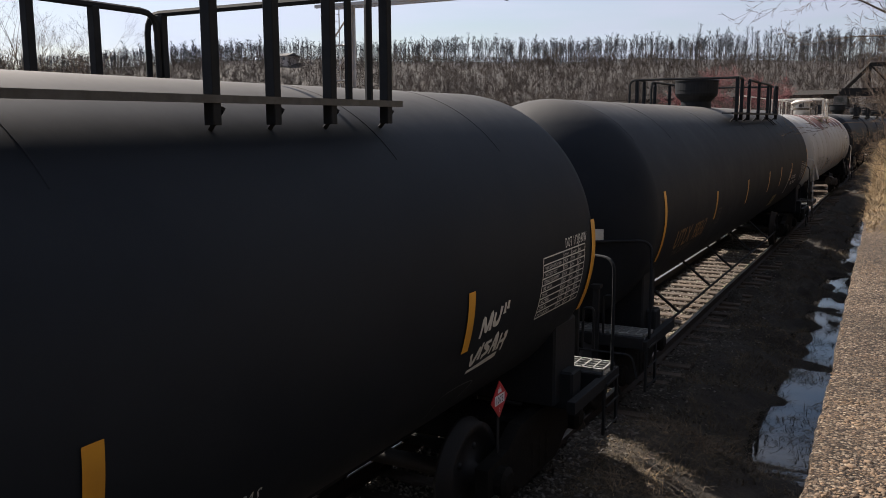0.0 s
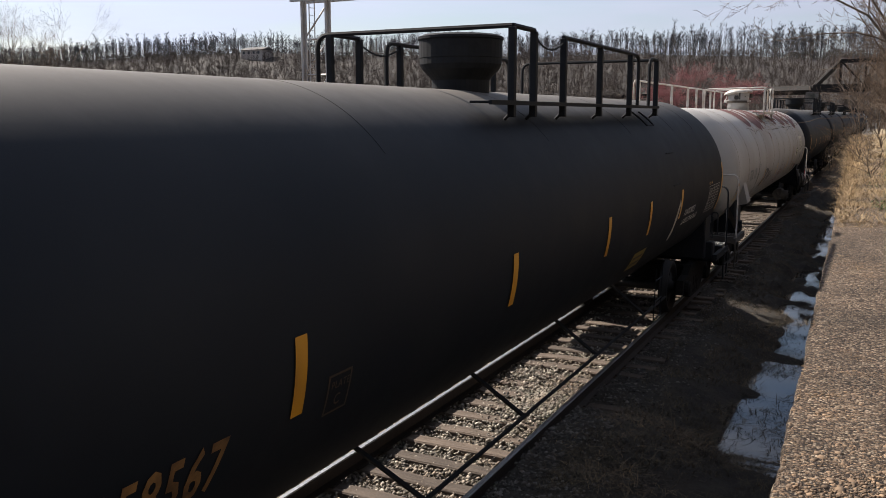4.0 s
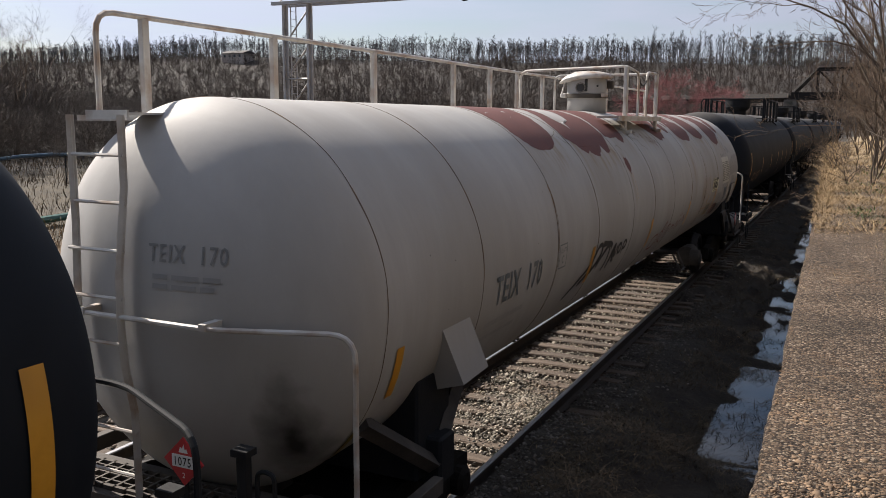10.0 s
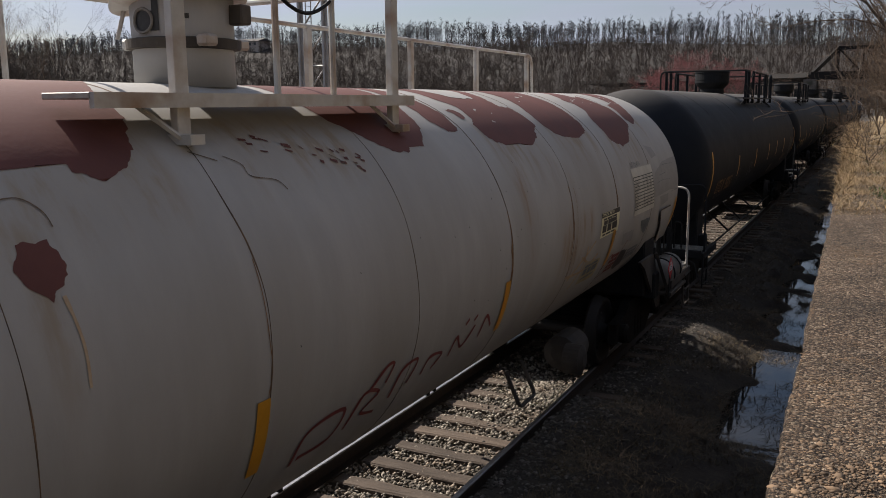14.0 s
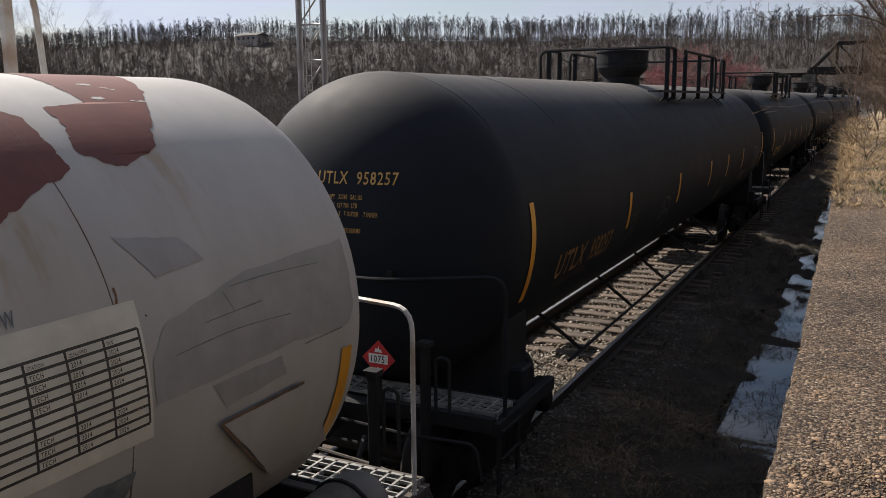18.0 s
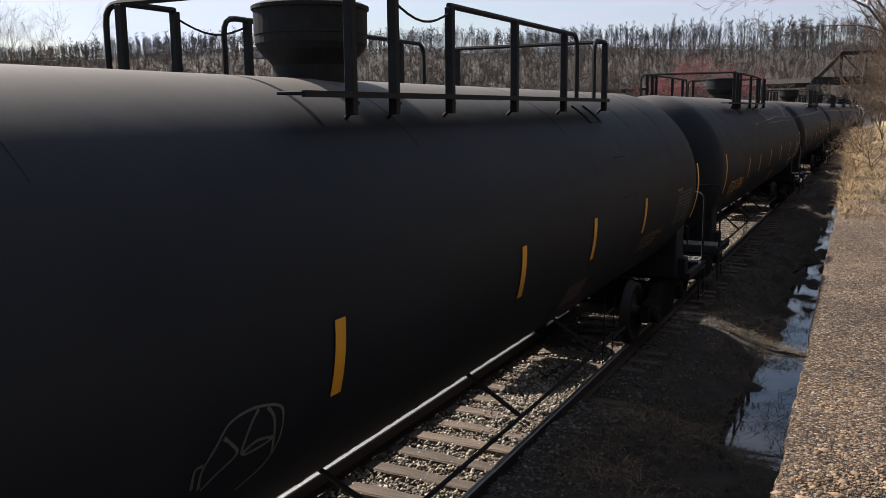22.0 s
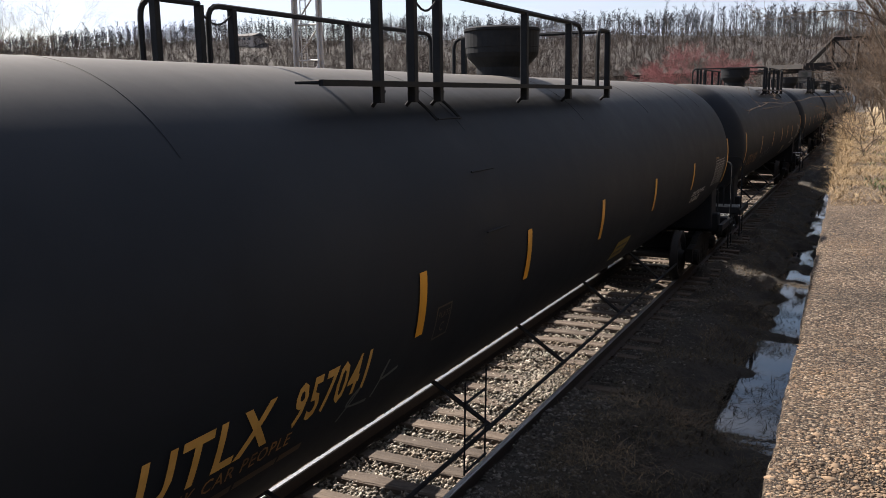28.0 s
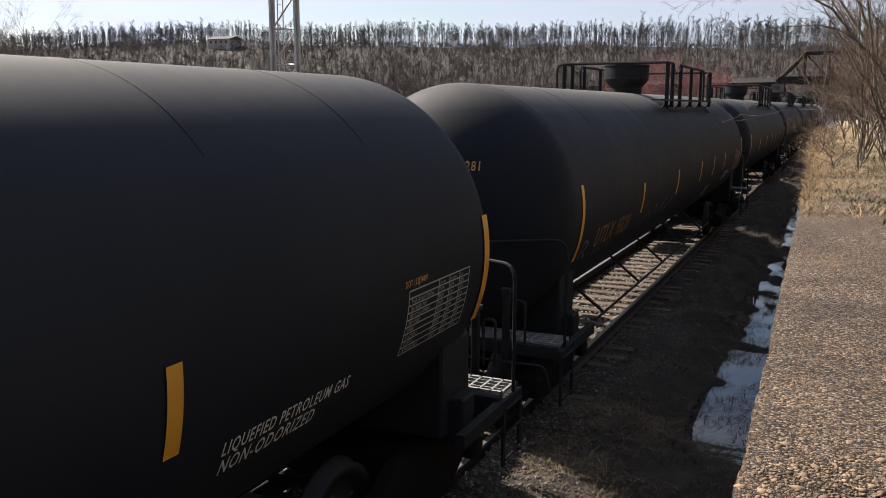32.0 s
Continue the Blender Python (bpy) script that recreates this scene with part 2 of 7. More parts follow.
M = dict(
    black=mat("black_tank_paint", (0.00804, 0.01067, 0.01561), (0.01083, 0.0139, 0.01955), 2.5, 0.66, bump=0.03, bscale=14, c3=(0.01468, 0.01744, 0.02234), scale3=0.5, spec=0.1),
    sill=mat("black_steel", (0.01105, 0.01233, 0.01403), (0.0204, 0.01997, 0.0204), 6, 0.7, bump=0.1, spec=0.15),
    deck_grey=mat("worn_grey_walkway_steel", (0.03, 0.032, 0.035), (0.06, 0.062, 0.065), 9, 0.55, spec=0.3),
    rail_black=mat("black_railing_paint", (0.012, 0.0135, 0.016), (0.018, 0.0195, 0.022), 9, 0.7, spec=0.08),
    white=mat("weathered_white_paint", (0.2802, 0.2774, 0.2698), (0.3277, 0.323, 0.3154), 1.6, 0.68, bump=0.05, bscale=9, c3=(0.2489, 0.2375, 0.2204), scale3=0.45, stretch=(1, 2.0, 0.6)),
    white_rail=mat("chipped_white_steel", (0.4, 0.392, 0.376), (0.48, 0.472, 0.448), 6, 0.5, c3=(0.24, 0.16, 0.104), scale3=3.5),
    dirty=mat("grimy_grey_steel", (0.032, 0.027, 0.022), (0.075, 0.062, 0.05), 4, 0.8, bump=0.15, c3=(0.022, 0.018, 0.015), scale3=1.6),
    dirty_pale=mat("grimy_pale_steel", (0.12, 0.111, 0.099), (0.192, 0.18, 0.162), 4, 0.7, bump=0.1, c3=(0.06, 0.051, 0.042), scale3=2.0),
    scrape=mat("scraped_paint", (0.256, 0.24, 0.208), (0.48, 0.456, 0.4), 5, 0.7),
    primer=mat("red_primer", (0.088, 0.031, 0.027), (0.118, 0.044, 0.038), 3, 0.75, bump=0.05, c3=(0.095, 0.034, 0.03), scale3=1.2, spec=0.3),
    rust_dark=mat("dark_rust_streak", (0.12, 0.05, 0.018), (0.24, 0.14, 0.06), 9, 0.9, bump=0.2),
    rust=mat("rust_stain", (0.3, 0.2, 0.12), (0.42, 0.33, 0.23), 8, 0.85, bump=0.2),
    yellow=mat("yellow_reflective_tape", (0.47, 0.225, 0.016), (0.54, 0.265, 0.022), 12, 0.45, c3=(0.37, 0.175, 0.02), scale3=3),
    yellow_paint=mat("faded_yellow_stencil", (0.33, 0.19, 0.045), (0.41, 0.25, 0.07), 10, 0.6),
    yellow_worn=mat("worn_brown_yellow_stencil", (0.07, 0.036, 0.014), (0.24, 0.13, 0.04), 5, 0.7),
    yellow_dull=mat("dull_yellow_panel", (0.16, 0.12, 0.02), (0.208, 0.152, 0.028), 10, 0.6),
    letter_white=mat("white_stencil_paint", (0.42, 0.42, 0.4), (0.52, 0.52, 0.5), 14, 0.6),
    letter_pale=mat("pale_grey_stencil", (0.2, 0.2, 0.2), (0.28, 0.28, 0.27), 14, 0.6),
    letter_dark=mat("dark_stencil_paint", (0.062, 0.075, 0.085), (0.13, 0.148, 0.16), 9, 0.6),
    tag_black=mat("black_spray_paint", (0.012, 0.012, 0.013), (0.03, 0.03, 0.03), 16, 0.6),
    tag_red=mat("red_spray_paint", (0.14, 0.022, 0.022), (0.2, 0.05, 0.045), 16, 0.7),
    tag_faint=mat("faded_grey_paint", (0.05, 0.055, 0.055), (0.09, 0.1, 0.1), 16, 0.7),
    grey_patch=mat("grey_cover_paint", (0.19, 0.19, 0.192), (0.235, 0.235, 0.235), 5, 0.6),
    sheet=mat("yellowed_white_sheet", (0.4, 0.39, 0.345), (0.47, 0.46, 0.41), 7, 0.6, c3=(0.33, 0.32, 0.28), scale3=2.5),
    letter_faint=mat("washed_out_stencil", (0.12, 0.125, 0.125), (0.2, 0.2, 0.2), 14, 0.6),
    sign_stained=mat("stained_notice_sheet", (0.24, 0.19, 0.1), (0.33, 0.29, 0.18), 4, 0.7, c3=(0.28, 0.26, 0.23), scale3=1.8),
    faint_brown=mat("worn_away_stencil", (0.014, 0.012, 0.012), (0.06, 0.036, 0.016), 7, 0.7),
    ghost=mat("washed_off_print", (0.225, 0.224, 0.22), (0.265, 0.262, 0.255), 12, 0.6),
    crack=mat("dark_open_seam", (0.05, 0.04, 0.03), (0.16, 0.1, 0.06), 5, 0.9),
    placard=mat("red_placard", (0.42, 0.02, 0.025), (0.5, 0.03, 0.035), 8, 0.4),
    card=mat("white_card", (0.72, 0.72, 0.7), (0.78, 0.78, 0.76), 9, 0.5),
    sign_cream=mat("cream_decal", (0.55, 0.54, 0.36), (0.62, 0.6, 0.42), 6, 0.55),
    grating=mat("galvanised_grating", (0.3, 0.3, 0.29), (0.4, 0.4, 0.38), 12, 0.45, metal=0.6),
    rail_side=mat("rusty_rail_steel", (0.016, 0.011, 0.008), (0.035, 0.022, 0.015), 14, 0.8, bump=0.2),
    rail_head=mat("polished_rail_head", (0.3, 0.295, 0.29), (0.42, 0.415, 0.41), 20, 0.42, metal=1.0),
    truck=mat("greasy_truck_steel", (0.006, 0.0055, 0.005), (0.014, 0.0125, 0.011), 6, 0.75, bump=0.15, spec=0.12),
    wheel=mat("worn_wheel_steel", (0.0052, 0.00416, 0.00364), (0.01248, 0.00936, 0.00728), 10, 0.7),
    tie=mat("weathered_oak_tie", (0.04062, 0.02827, 0.01968), (0.09578, 0.07186, 0.05368), 5, 0.9, bump=0.6, bscale=22, stretch=(0.35, 4, 4), random_tint=0.3),
    ballast=mat("crushed_limestone", (0.1097, 0.09546, 0.07611), (0.2838, 0.258, 0.2161), 10, 0.9, random_tint=0.9, island=True, c3=(0.1547, 0.1161, 0.08385), scale3=1.3),
    gravel_dark=mat("muddy_gravel", (0.0408, 0.0357, 0.0306), (0.153, 0.1377, 0.1224), 8, 0.9, random_tint=0.6, island=True),
    pebble=mat("river_pebble", (0.08785, 0.0559, 0.03253), (0.207, 0.1397, 0.08498), 6, 0.9, random_tint=0.5, island=True),
    concrete_face=mat("stained_concrete", (0.1, 0.09, 0.08), (0.18, 0.16, 0.14), 5, 0.95, bump=0.4, c3=(0.05, 0.05, 0.04), scale3=0.7),
    straw=mat("dead_grass", (0.2066, 0.1395, 0.07118), (0.316, 0.226, 0.122), 0.7, 0.9, random_tint=0.45, island=True),
    weed=mat("dark_wet_weeds", (0.03315, 0.02535, 0.01657), (0.1268, 0.09555, 0.0585), 3, 0.9, random_tint=0.4, island=True),
    litter_blade=mat("brown_stems", (0.06274, 0.04545, 0.03048), (0.154, 0.1152, 0.07451), 1.5, 0.9, random_tint=0.5, island=True),
    green=mat("green_weeds", (0.031, 0.0682, 0.0124), (0.0558, 0.0992, 0.0217), 3, 0.8, random_tint=0.3, island=True),
    bark=mat("grey_brown_bark", (0.05797, 0.04216, 0.03069), (0.1159, 0.0899, 0.06696), 6, 0.95, bump=0.5, bscale=30),
    twig=mat("brown_twigs", (0.03308, 0.02268, 0.01617), (0.1229, 0.084, 0.05698), 0.8, 0.95),
    brush=mat("dark_brush_twigs", (0.0527, 0.0434, 0.0372), (0.124, 0.1042, 0.08804), 0.4, 0.95, random_tint=0.5, island=True),
    # Bluish crest tones put the distance haze into the colour.
    wood_far=mat("far_bare_wood", (0.01758, 0.01747, 0.0225), (0.03808, 0.03612, 0.0425), 0.03, 0.95, random_tint=0.18, island=True),
    crest_twig=mat("far_crest_twigs", (0.0218, 0.02168, 0.02712), (0.04541, 0.04335, 0.05036), 0.03, 0.95, random_tint=0.18, island=True),
    twig_far=mat("far_bare_twigs", (0.03737, 0.02747, 0.02269), (0.06796, 0.05037, 0.04033), 0.03, 0.95, random_tint=0.15, island=True),
    pale_far=mat("far_pale_trunks", (0.08336, 0.07465, 0.06597), (0.125, 0.1146, 0.1042), 0.03, 0.95, random_tint=0.18, island=True),
    red_twig=mat("red_budding_twigs", (0.1528, 0.05394, 0.05574), (0.2427, 0.0899, 0.0899), 1.0, 0.9, random_tint=0.3, island=True),
    galvanised=mat("weathered_aluminium_paint", (0.3069, 0.3069, 0.3162), (0.4092, 0.4092, 0.4185), 3, 0.5, metal=0.2, c3=(0.2604, 0.2511, 0.2418), scale3=1.2),
    bridge=mat("brown_bridge_steel", (0.00558, 0.00434, 0.00403), (0.01116, 0.00868, 0.00744), 0.6, 0.9),
    pole=mat("pale_weathered_pole", (0.2604, 0.248, 0.2294), (0.3348, 0.3224, 0.2976), 4, 0.85, bump=0.3, c3=(0.186, 0.1736, 0.155), scale3=2),
    house=mat("pale_tan_siding", (0.3199, 0.2787, 0.249), (0.3915, 0.3438, 0.3082), 1, 0.8),
    roof=mat("grey_shingle", (0.0651, 0.06185, 0.06185), (0.09765, 0.0944, 0.09114), 2, 0.9),
    pipe_blue=mat("blue_plastic_pipe", (0.05, 0.1, 0.16), (0.08, 0.14, 0.2), 3, 0.5),
    pipe_green=mat("dark_green_pipe", (0.03, 0.09, 0.07), (0.05, 0.12, 0.09), 3, 0.5),
    grey_car=mat("pale_grey_tank_paint", (0.3, 0.33, 0.36), (0.36, 0.39, 0.42), 2, 0.5),
    glass=mat("dark_window", (0.02, 0.025, 0.03), (0.03, 0.035, 0.04), 2, 0.1),
)


add_stain_or_light(M["black"], (0.0, 8.0, 4.1), (1.2, 10.5, 0.56), (0.14, 0.13, 0.118), 0.95, 0.12)          # pale crown: settled dust plus the sunlit sheen painted into the colour
add_stain_or_light(M["black"], (0.0, 8.0, 0.7), (2.0, 30.0, 1.0), (0.026, 0.03, 0.036), 0.85, 0.25)     # paler belly: some road dust, mostly weak underside light painted into the colour
add_stain_or_light(M["white"], (0.86, -0.35, 1.45), (0.24, 0.6, 0.55), (0.02, 0.017, 0.014), 1.0)      # soot on the near head
add_stain_or_light(M["white"], (-0.5, -0.5, 1.3), (0.7, 0.5, 0.35), (0.2, 0.17, 0.13), 0.6)
add_stain_or_light(M["white"], (0.8, 8.5, 0.95), (0.8, 9.0, 0.32), (0.22, 0.18, 0.13), 0.7)          # road dirt along the belly


def add_runs(m, axis_z, spans, colour, strength):
    """Rust washed down the round side in narrow runs: spans of (start, end along the car, upper and lower angle)."""
    n, l = m.node_tree.nodes, m.node_tree.links
    b = n["Principled BSDF"]

    def calc(op, a, c, d=None):
        x = n.new("ShaderNodeMath")
        x.operation = op
        for i, v in enumerate((a, c, d)):
            if v is None:
                continue
            if isinstance(v, (int, float)):
                x.inputs[i].default_value = v
            else:
                l.new(v, x.inputs[i])
        return x.outputs["Value"]

    def ramp(v, lo, hi, to0=0.0, to1=1.0):
        x = n.new("ShaderNodeMapRange")
        x.interpolation_type = "SMOOTHSTEP"
        for k, q in (("From Min", lo), ("From Max", hi), ("To Min", to0), ("To Max", to1)):
            x.inputs[k].default_value = q
        l.new(v, x.inputs["Value"])
        return x.outputs["Result"]

    co, sp, cb = n.new("ShaderNodeTexCoord"), n.new("ShaderNodeSeparateXYZ"), n.new("ShaderNodeCombineXYZ")
    l.new(co.outputs["Object"], sp.inputs["Vector"])
    angle = calc("ARCTAN2", calc("SUBTRACT", sp.outputs["Z"], axis_z), sp.outputs["X"])
    l.new(calc("MULTIPLY", sp.outputs["Y"], 7.0), cb.inputs["X"])
    l.new(calc("MULTIPLY", angle, 2.2), cb.inputs["Y"])
    fine = n.new("ShaderNodeTexNoise")
    fine.inputs["Scale"].default_value, fine.inputs["Detail"].default_value, fine.inputs["Roughness"].default_value = 1.0, 5.0, 0.6
    l.new(cb.outputs["Vector"], fine.inputs["Vector"])
    run = ramp(fine.outputs["Fac"], 0.47, 0.66)
    total = None
    for u0, u1, hi, lo in spans:
        q = calc("MULTIPLY", ramp(sp.outputs["Y"], u0, u0 + 0.25), ramp(sp.outputs["Y"], u1 - 0.25, u1, 1.0, 0.0))
        q = calc("MULTIPLY", q, calc("MULTIPLY", ramp(angle, radians(lo), radians(hi)), ramp(angle, radians(hi + 6), radians(hi + 16), 1.0, 0.0)))
        total = q if total is None else calc("MAXIMUM", total, q)
    total = calc("MULTIPLY", calc("MULTIPLY_ADD", run, 0.75, 0.25), calc("MULTIPLY", total, strength))
    src = b.inputs["Base Color"].links[0].from_socket
    mx = n.new("ShaderNodeMix")
    mx.data_type = "RGBA"
    mx.inputs["B"].default_value = (*colour, 1)
    l.new(total, mx.inputs["Factor"])
    l.new(src, mx.inputs["A"])
    l.new(mx.outputs["Result"], b.inputs["Base Color"])


add_runs(M["white"], 2.265, ((3.4, 4.8, 42, 22), (4.9, 6.9, 38, 12), (6.6, 7.0, 26, -6), (6.7, 7.8, 44, 24), (8.0, 9.4, 46, 30), (11.2, 12.7, 42, 14), (12.8, 14.2, 42, 18), (14.5, 15.9, 34, 10), (16.0, 16.7, 46, 22)),
         (0.2, 0.135, 0.06), 0.7)
add_runs(M["white"], 2.265, ((11.3, 11.75, 18, -18), (12.55, 12.9, 16, -20), (12.2, 13.4, -6, -26), (14.1, 14.4, 10, -12)), (0.2, 0.11, 0.04), 0.7)
add_stain_or_light(M["white"], (1.0, 12.4, 1.75), (0.3, 1.2, 0.35), (0.3, 0.24, 0.15), 0.6)


def ground_material():
    """Soil that turns from ballast dust by the tracks to mud in the ditch, grass on the left and leaf litter on the hill."""
    m = bpy.data.materials.new("ground_soil")
    m.use_nodes = True
    n, l = m.node_tree.nodes, m.node_tree.links
    b = n["Principled BSDF"]
    b.inputs["Roughness"].default_value = 0.95
    co, sep = n.new("ShaderNodeTexCoord"), n.new("ShaderNodeSeparateXYZ")
    l.new(co.outputs["Object"], sep.inputs["Vector"])

    def noise_col(scale, a, c, detail=8.0):
        t, r = n.new("ShaderNodeTexNoise"), n.new("ShaderNodeValToRGB")
        t.inputs["Scale"].default_value, t.inputs["Detail"].default_value, t.inputs["Roughness"].default_value = scale, detail, 0.7
        l.new(co.outputs["Object"], t.inputs["Vector"])
        r.color_ramp.elements[0].position, r.color_ramp.elements[1].position = 0.35, 0.65
        r.color_ramp.elements[0].color, r.color_ramp.elements[1].color = (*a, 1), (*c, 1)
        l.new(t.outputs["Fac"], r.inputs["Fac"])
        return r.outputs["Color"], t.outputs["Fac"]

    def step(axis, lo, hi, wob):
        t = n.new("ShaderNodeTexNoise")
        t.inputs["Scale"].default_value = 0.5
        l.new(co.outputs["Object"], t.inputs["Vector"])
        ad, mr = n.new("ShaderNodeMath"), n.new("ShaderNodeMapRange")
        ad.operation = "MULTIPLY_ADD"
        ad.inputs[1].default_value = wob
        l.new(t.outputs["Fac"], ad.inputs[0])
        l.new(sep.outputs[axis], ad.inputs[2])
        mr.inputs["From Min"].default_value, mr.inputs["From Max"].default_value = lo + wob / 2, hi + wob / 2
        l.new(ad.outputs["Value"], mr.inputs["Value"])
        return mr.outputs["Result"]

    def mix(f, a, c):
        x = n.new("ShaderNodeMix")
        x.data_type = "RGBA"
        l.new(f, x.inputs["Factor"])
        l.new(a, x.inputs["A"])
        l.new(c, x.inputs["B"])
        return x.outputs["Result"]

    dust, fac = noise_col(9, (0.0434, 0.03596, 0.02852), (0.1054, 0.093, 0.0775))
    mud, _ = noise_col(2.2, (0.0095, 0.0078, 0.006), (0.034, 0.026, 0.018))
    lawn, _ = noise_col(0.9, (0.022, 0.018, 0.011), (0.062, 0.048, 0.027))
    rustg, _ = noise_col(0.9, (0.1612, 0.093, 0.0434), (0.2108, 0.1364, 0.0682))
    litter, _ = noise_col(0.12, (0.018, 0.0152, 0.0138), (0.031, 0.0256, 0.0225))
    dry, _ = noise_col(1.2, (0.124, 0.093, 0.0527), (0.248, 0.1922, 0.1116))
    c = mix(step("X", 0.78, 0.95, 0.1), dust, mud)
    c = mix(step("X", 3.2, 3.9, 0.2), c, dry)
    far_left = mix(step("X", -20.5, -17, 3.0), lawn, rustg)
    c = mix(step("X", -14.5, -13, 1.5), far_left, c)
    c = mix(step("X", -41, -37, 4), litter, c)
    c = mix(step("Y", 110, 150, 20), c, litter)
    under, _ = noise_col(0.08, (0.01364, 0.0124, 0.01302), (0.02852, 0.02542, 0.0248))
    c = mix(step("Y", 306, 322, 14), c, under)        # crest floor painted darker, for the shade under its trees
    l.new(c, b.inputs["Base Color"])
    bp = n.new("ShaderNodeBump")
    bp.inputs["Strength"].default_value, bp.inputs["Distance"].default_value = 0.7, 0.05
    l.new(fac, bp.inputs["Height"])
    l.new(bp.outputs["Normal"], b.inputs["Normal"])
    return m


def aggregate_material():
    """Worn concrete that shows its pebbles: rounded cells of many browns with dark gaps."""
    m = bpy.data.materials.new("exposed_aggregate")
    m.use_nodes = True
    n, l = m.node_tree.nodes, m.node_tree.links
    b = n["Principled BSDF"]
    b.inputs["Roughness"].default_value, b.inputs["Specular IOR Level"].default_value = 0.9, 0.3
    co = n.new("ShaderNodeTexCoord")
    warp, add = n.new("ShaderNodeTexNoise"), n.new("ShaderNodeVectorMath")
    warp.inputs["Scale"].default_value = 60.0
    add.operation = "MULTIPLY_ADD"
    add.inputs[1].default_value = (0.012, 0.012, 0.012)
    l.new(co.outputs["Object"], warp.inputs["Vector"])
    l.new(warp.outputs["Color"], add.inputs[0])
    l.new(co.outputs["Object"], add.inputs[2])
    height = None
    tone = []
    for scale in (62.0, 130.0):
        v = n.new("ShaderNodeTexVoronoi")
        v.inputs["Scale"].default_value = scale
        l.new(add.outputs["Vector"], v.inputs["Vector"])
        sp = n.new("ShaderNodeSeparateColor")
        l.new(v.outputs["Color"], sp.inputs["Color"])
        tone.append((v, sp))
    ramp = n.new("ShaderNodeValToRGB")
    e = ramp.color_ramp.elements
    e[0].position, e[0].color, e[1].position, e[1].color = 0.0, (0.032, 0.022, 0.015, 1), 1.0, (0.39, 0.3, 0.21, 1)
    for pos, c in ((0.3, (0.092, 0.061, 0.04, 1)), (0.6, (0.178, 0.123, 0.08, 1)), (0.85, (0.235, 0.187, 0.138, 1))):
        k = e.new(pos)
        k.color = c
    l.new(tone[0][1].outputs["Red"], ramp.inputs["Fac"])
    gap = n.new("ShaderNodeMapRange")
    gap.inputs["From Min"].default_value, gap.inputs["From Max"].default_value = 0.35, 0.75
    gap.inputs["To Min"].default_value, gap.inputs["To Max"].default_value = 0.0, 1.0
    l.new(tone[0][0].outputs["Distance"], gap.inputs["Value"])
    mx = n.new("ShaderNodeMix")
    mx.data_type = "RGBA"
    mx.inputs["B"].default_value = (0.018, 0.013, 0.009, 1)
    l.new(gap.outputs["Result"], mx.inputs["Factor"])
    l.new(ramp.outputs["Color"], mx.inputs["A"])
    big, br = n.new("ShaderNodeTexNoise"), n.new("ShaderNodeMapRange")
    big.inputs["Scale"].default_value, big.inputs["Detail"].default_value = 1.3, 6.0
    br.inputs["From Min"].default_value, br.inputs["From Max"].default_value = 0.3, 0.7
    br.inputs["To Min"].default_value, br.inputs["To Max"].default_value = 0.55, 1.25
    l.new(co.outputs["Object"], big.inputs["Vector"])
    l.new(big.outputs["Fac"], br.inputs["Value"])
    hs = n.new("ShaderNodeHueSaturation")
    l.new(br.outputs["Result"], hs.inputs["Value"])
    l.new(mx.outputs["Result"], hs.inputs["Color"])
    l.new(hs.outputs["Color"], b.inputs["Base Color"])
    sm = n.new("ShaderNodeMath")
    sm.operation = "ADD"
    l.new(tone[0][0].outputs["Distance"], sm.inputs[0])
    l.new(tone[1][0].outputs["Distance"], sm.inputs[1])
    bp = n.new("ShaderNodeBump")
    bp.invert = True
    bp.inputs["Strength"].default_value, bp.inputs["Distance"].default_value = 1.0, 0.018
    l.new(sm.outputs["Value"], bp.inputs["Height"])
    l.new(bp.outputs["Normal"], b.inputs["Normal"])
    return m


def water_material():
    m = bpy.data.materials.new("ditch_water")
    m.use_nodes = True
    n, l = m.node_tree.nodes, m.node_tree.links
    b = n["Principled BSDF"]
    b.inputs["Base Color"].default_value = (0.012, 0.011, 0.009, 1)
    b.inputs["Roughness"].default_value, b.inputs["IOR"].default_value = 0.02, 1.4
    t, bp, co = n.new("ShaderNodeTexNoise"), n.new("ShaderNodeBump"), n.new("ShaderNodeTexCoord")
    t.inputs["Scale"].default_value = 5.0
    bp.inputs["Strength"].default_value, bp.inputs["Distance"].default_value = 0.02, 0.02
    l.new(co.outputs["Object"], t.inputs["Vector"])
    l.new(t.outputs["Fac"], bp.inputs["Height"])
    l.new(bp.outputs["Normal"], b.inputs["Normal"])
    return m


# ---- mesh helpers ----
def mesh_ob(name, bm, material, smooth=False):
    me = bpy.data.meshes.new(name)
    bm.to_mesh(me)
    bm.free()
    me.materials.append(material)
    if smooth:
        for p in me.polygons:
            p.use_smooth = True
    return new(name, me)


def part(name, bm, material, parent, label="", smooth=False):
    ob = mesh_ob(name, bm, material, smooth)
    ob.parent = parent
    if label:
        ob["label"] = label
    if "lettering" in name or "print" in name:
        ob["kind"] = "stuff"
    return ob


def raw_ob(name, verts, faces, material, smooth=False):
    me = bpy.data.meshes.new(name)
    me.from_pydata(verts, [], faces)
    me.materials.append(material)
    if smooth:
        me.polygons.foreach_set("use_smooth", [True] * len(me.polygons))
    return new(name, me)


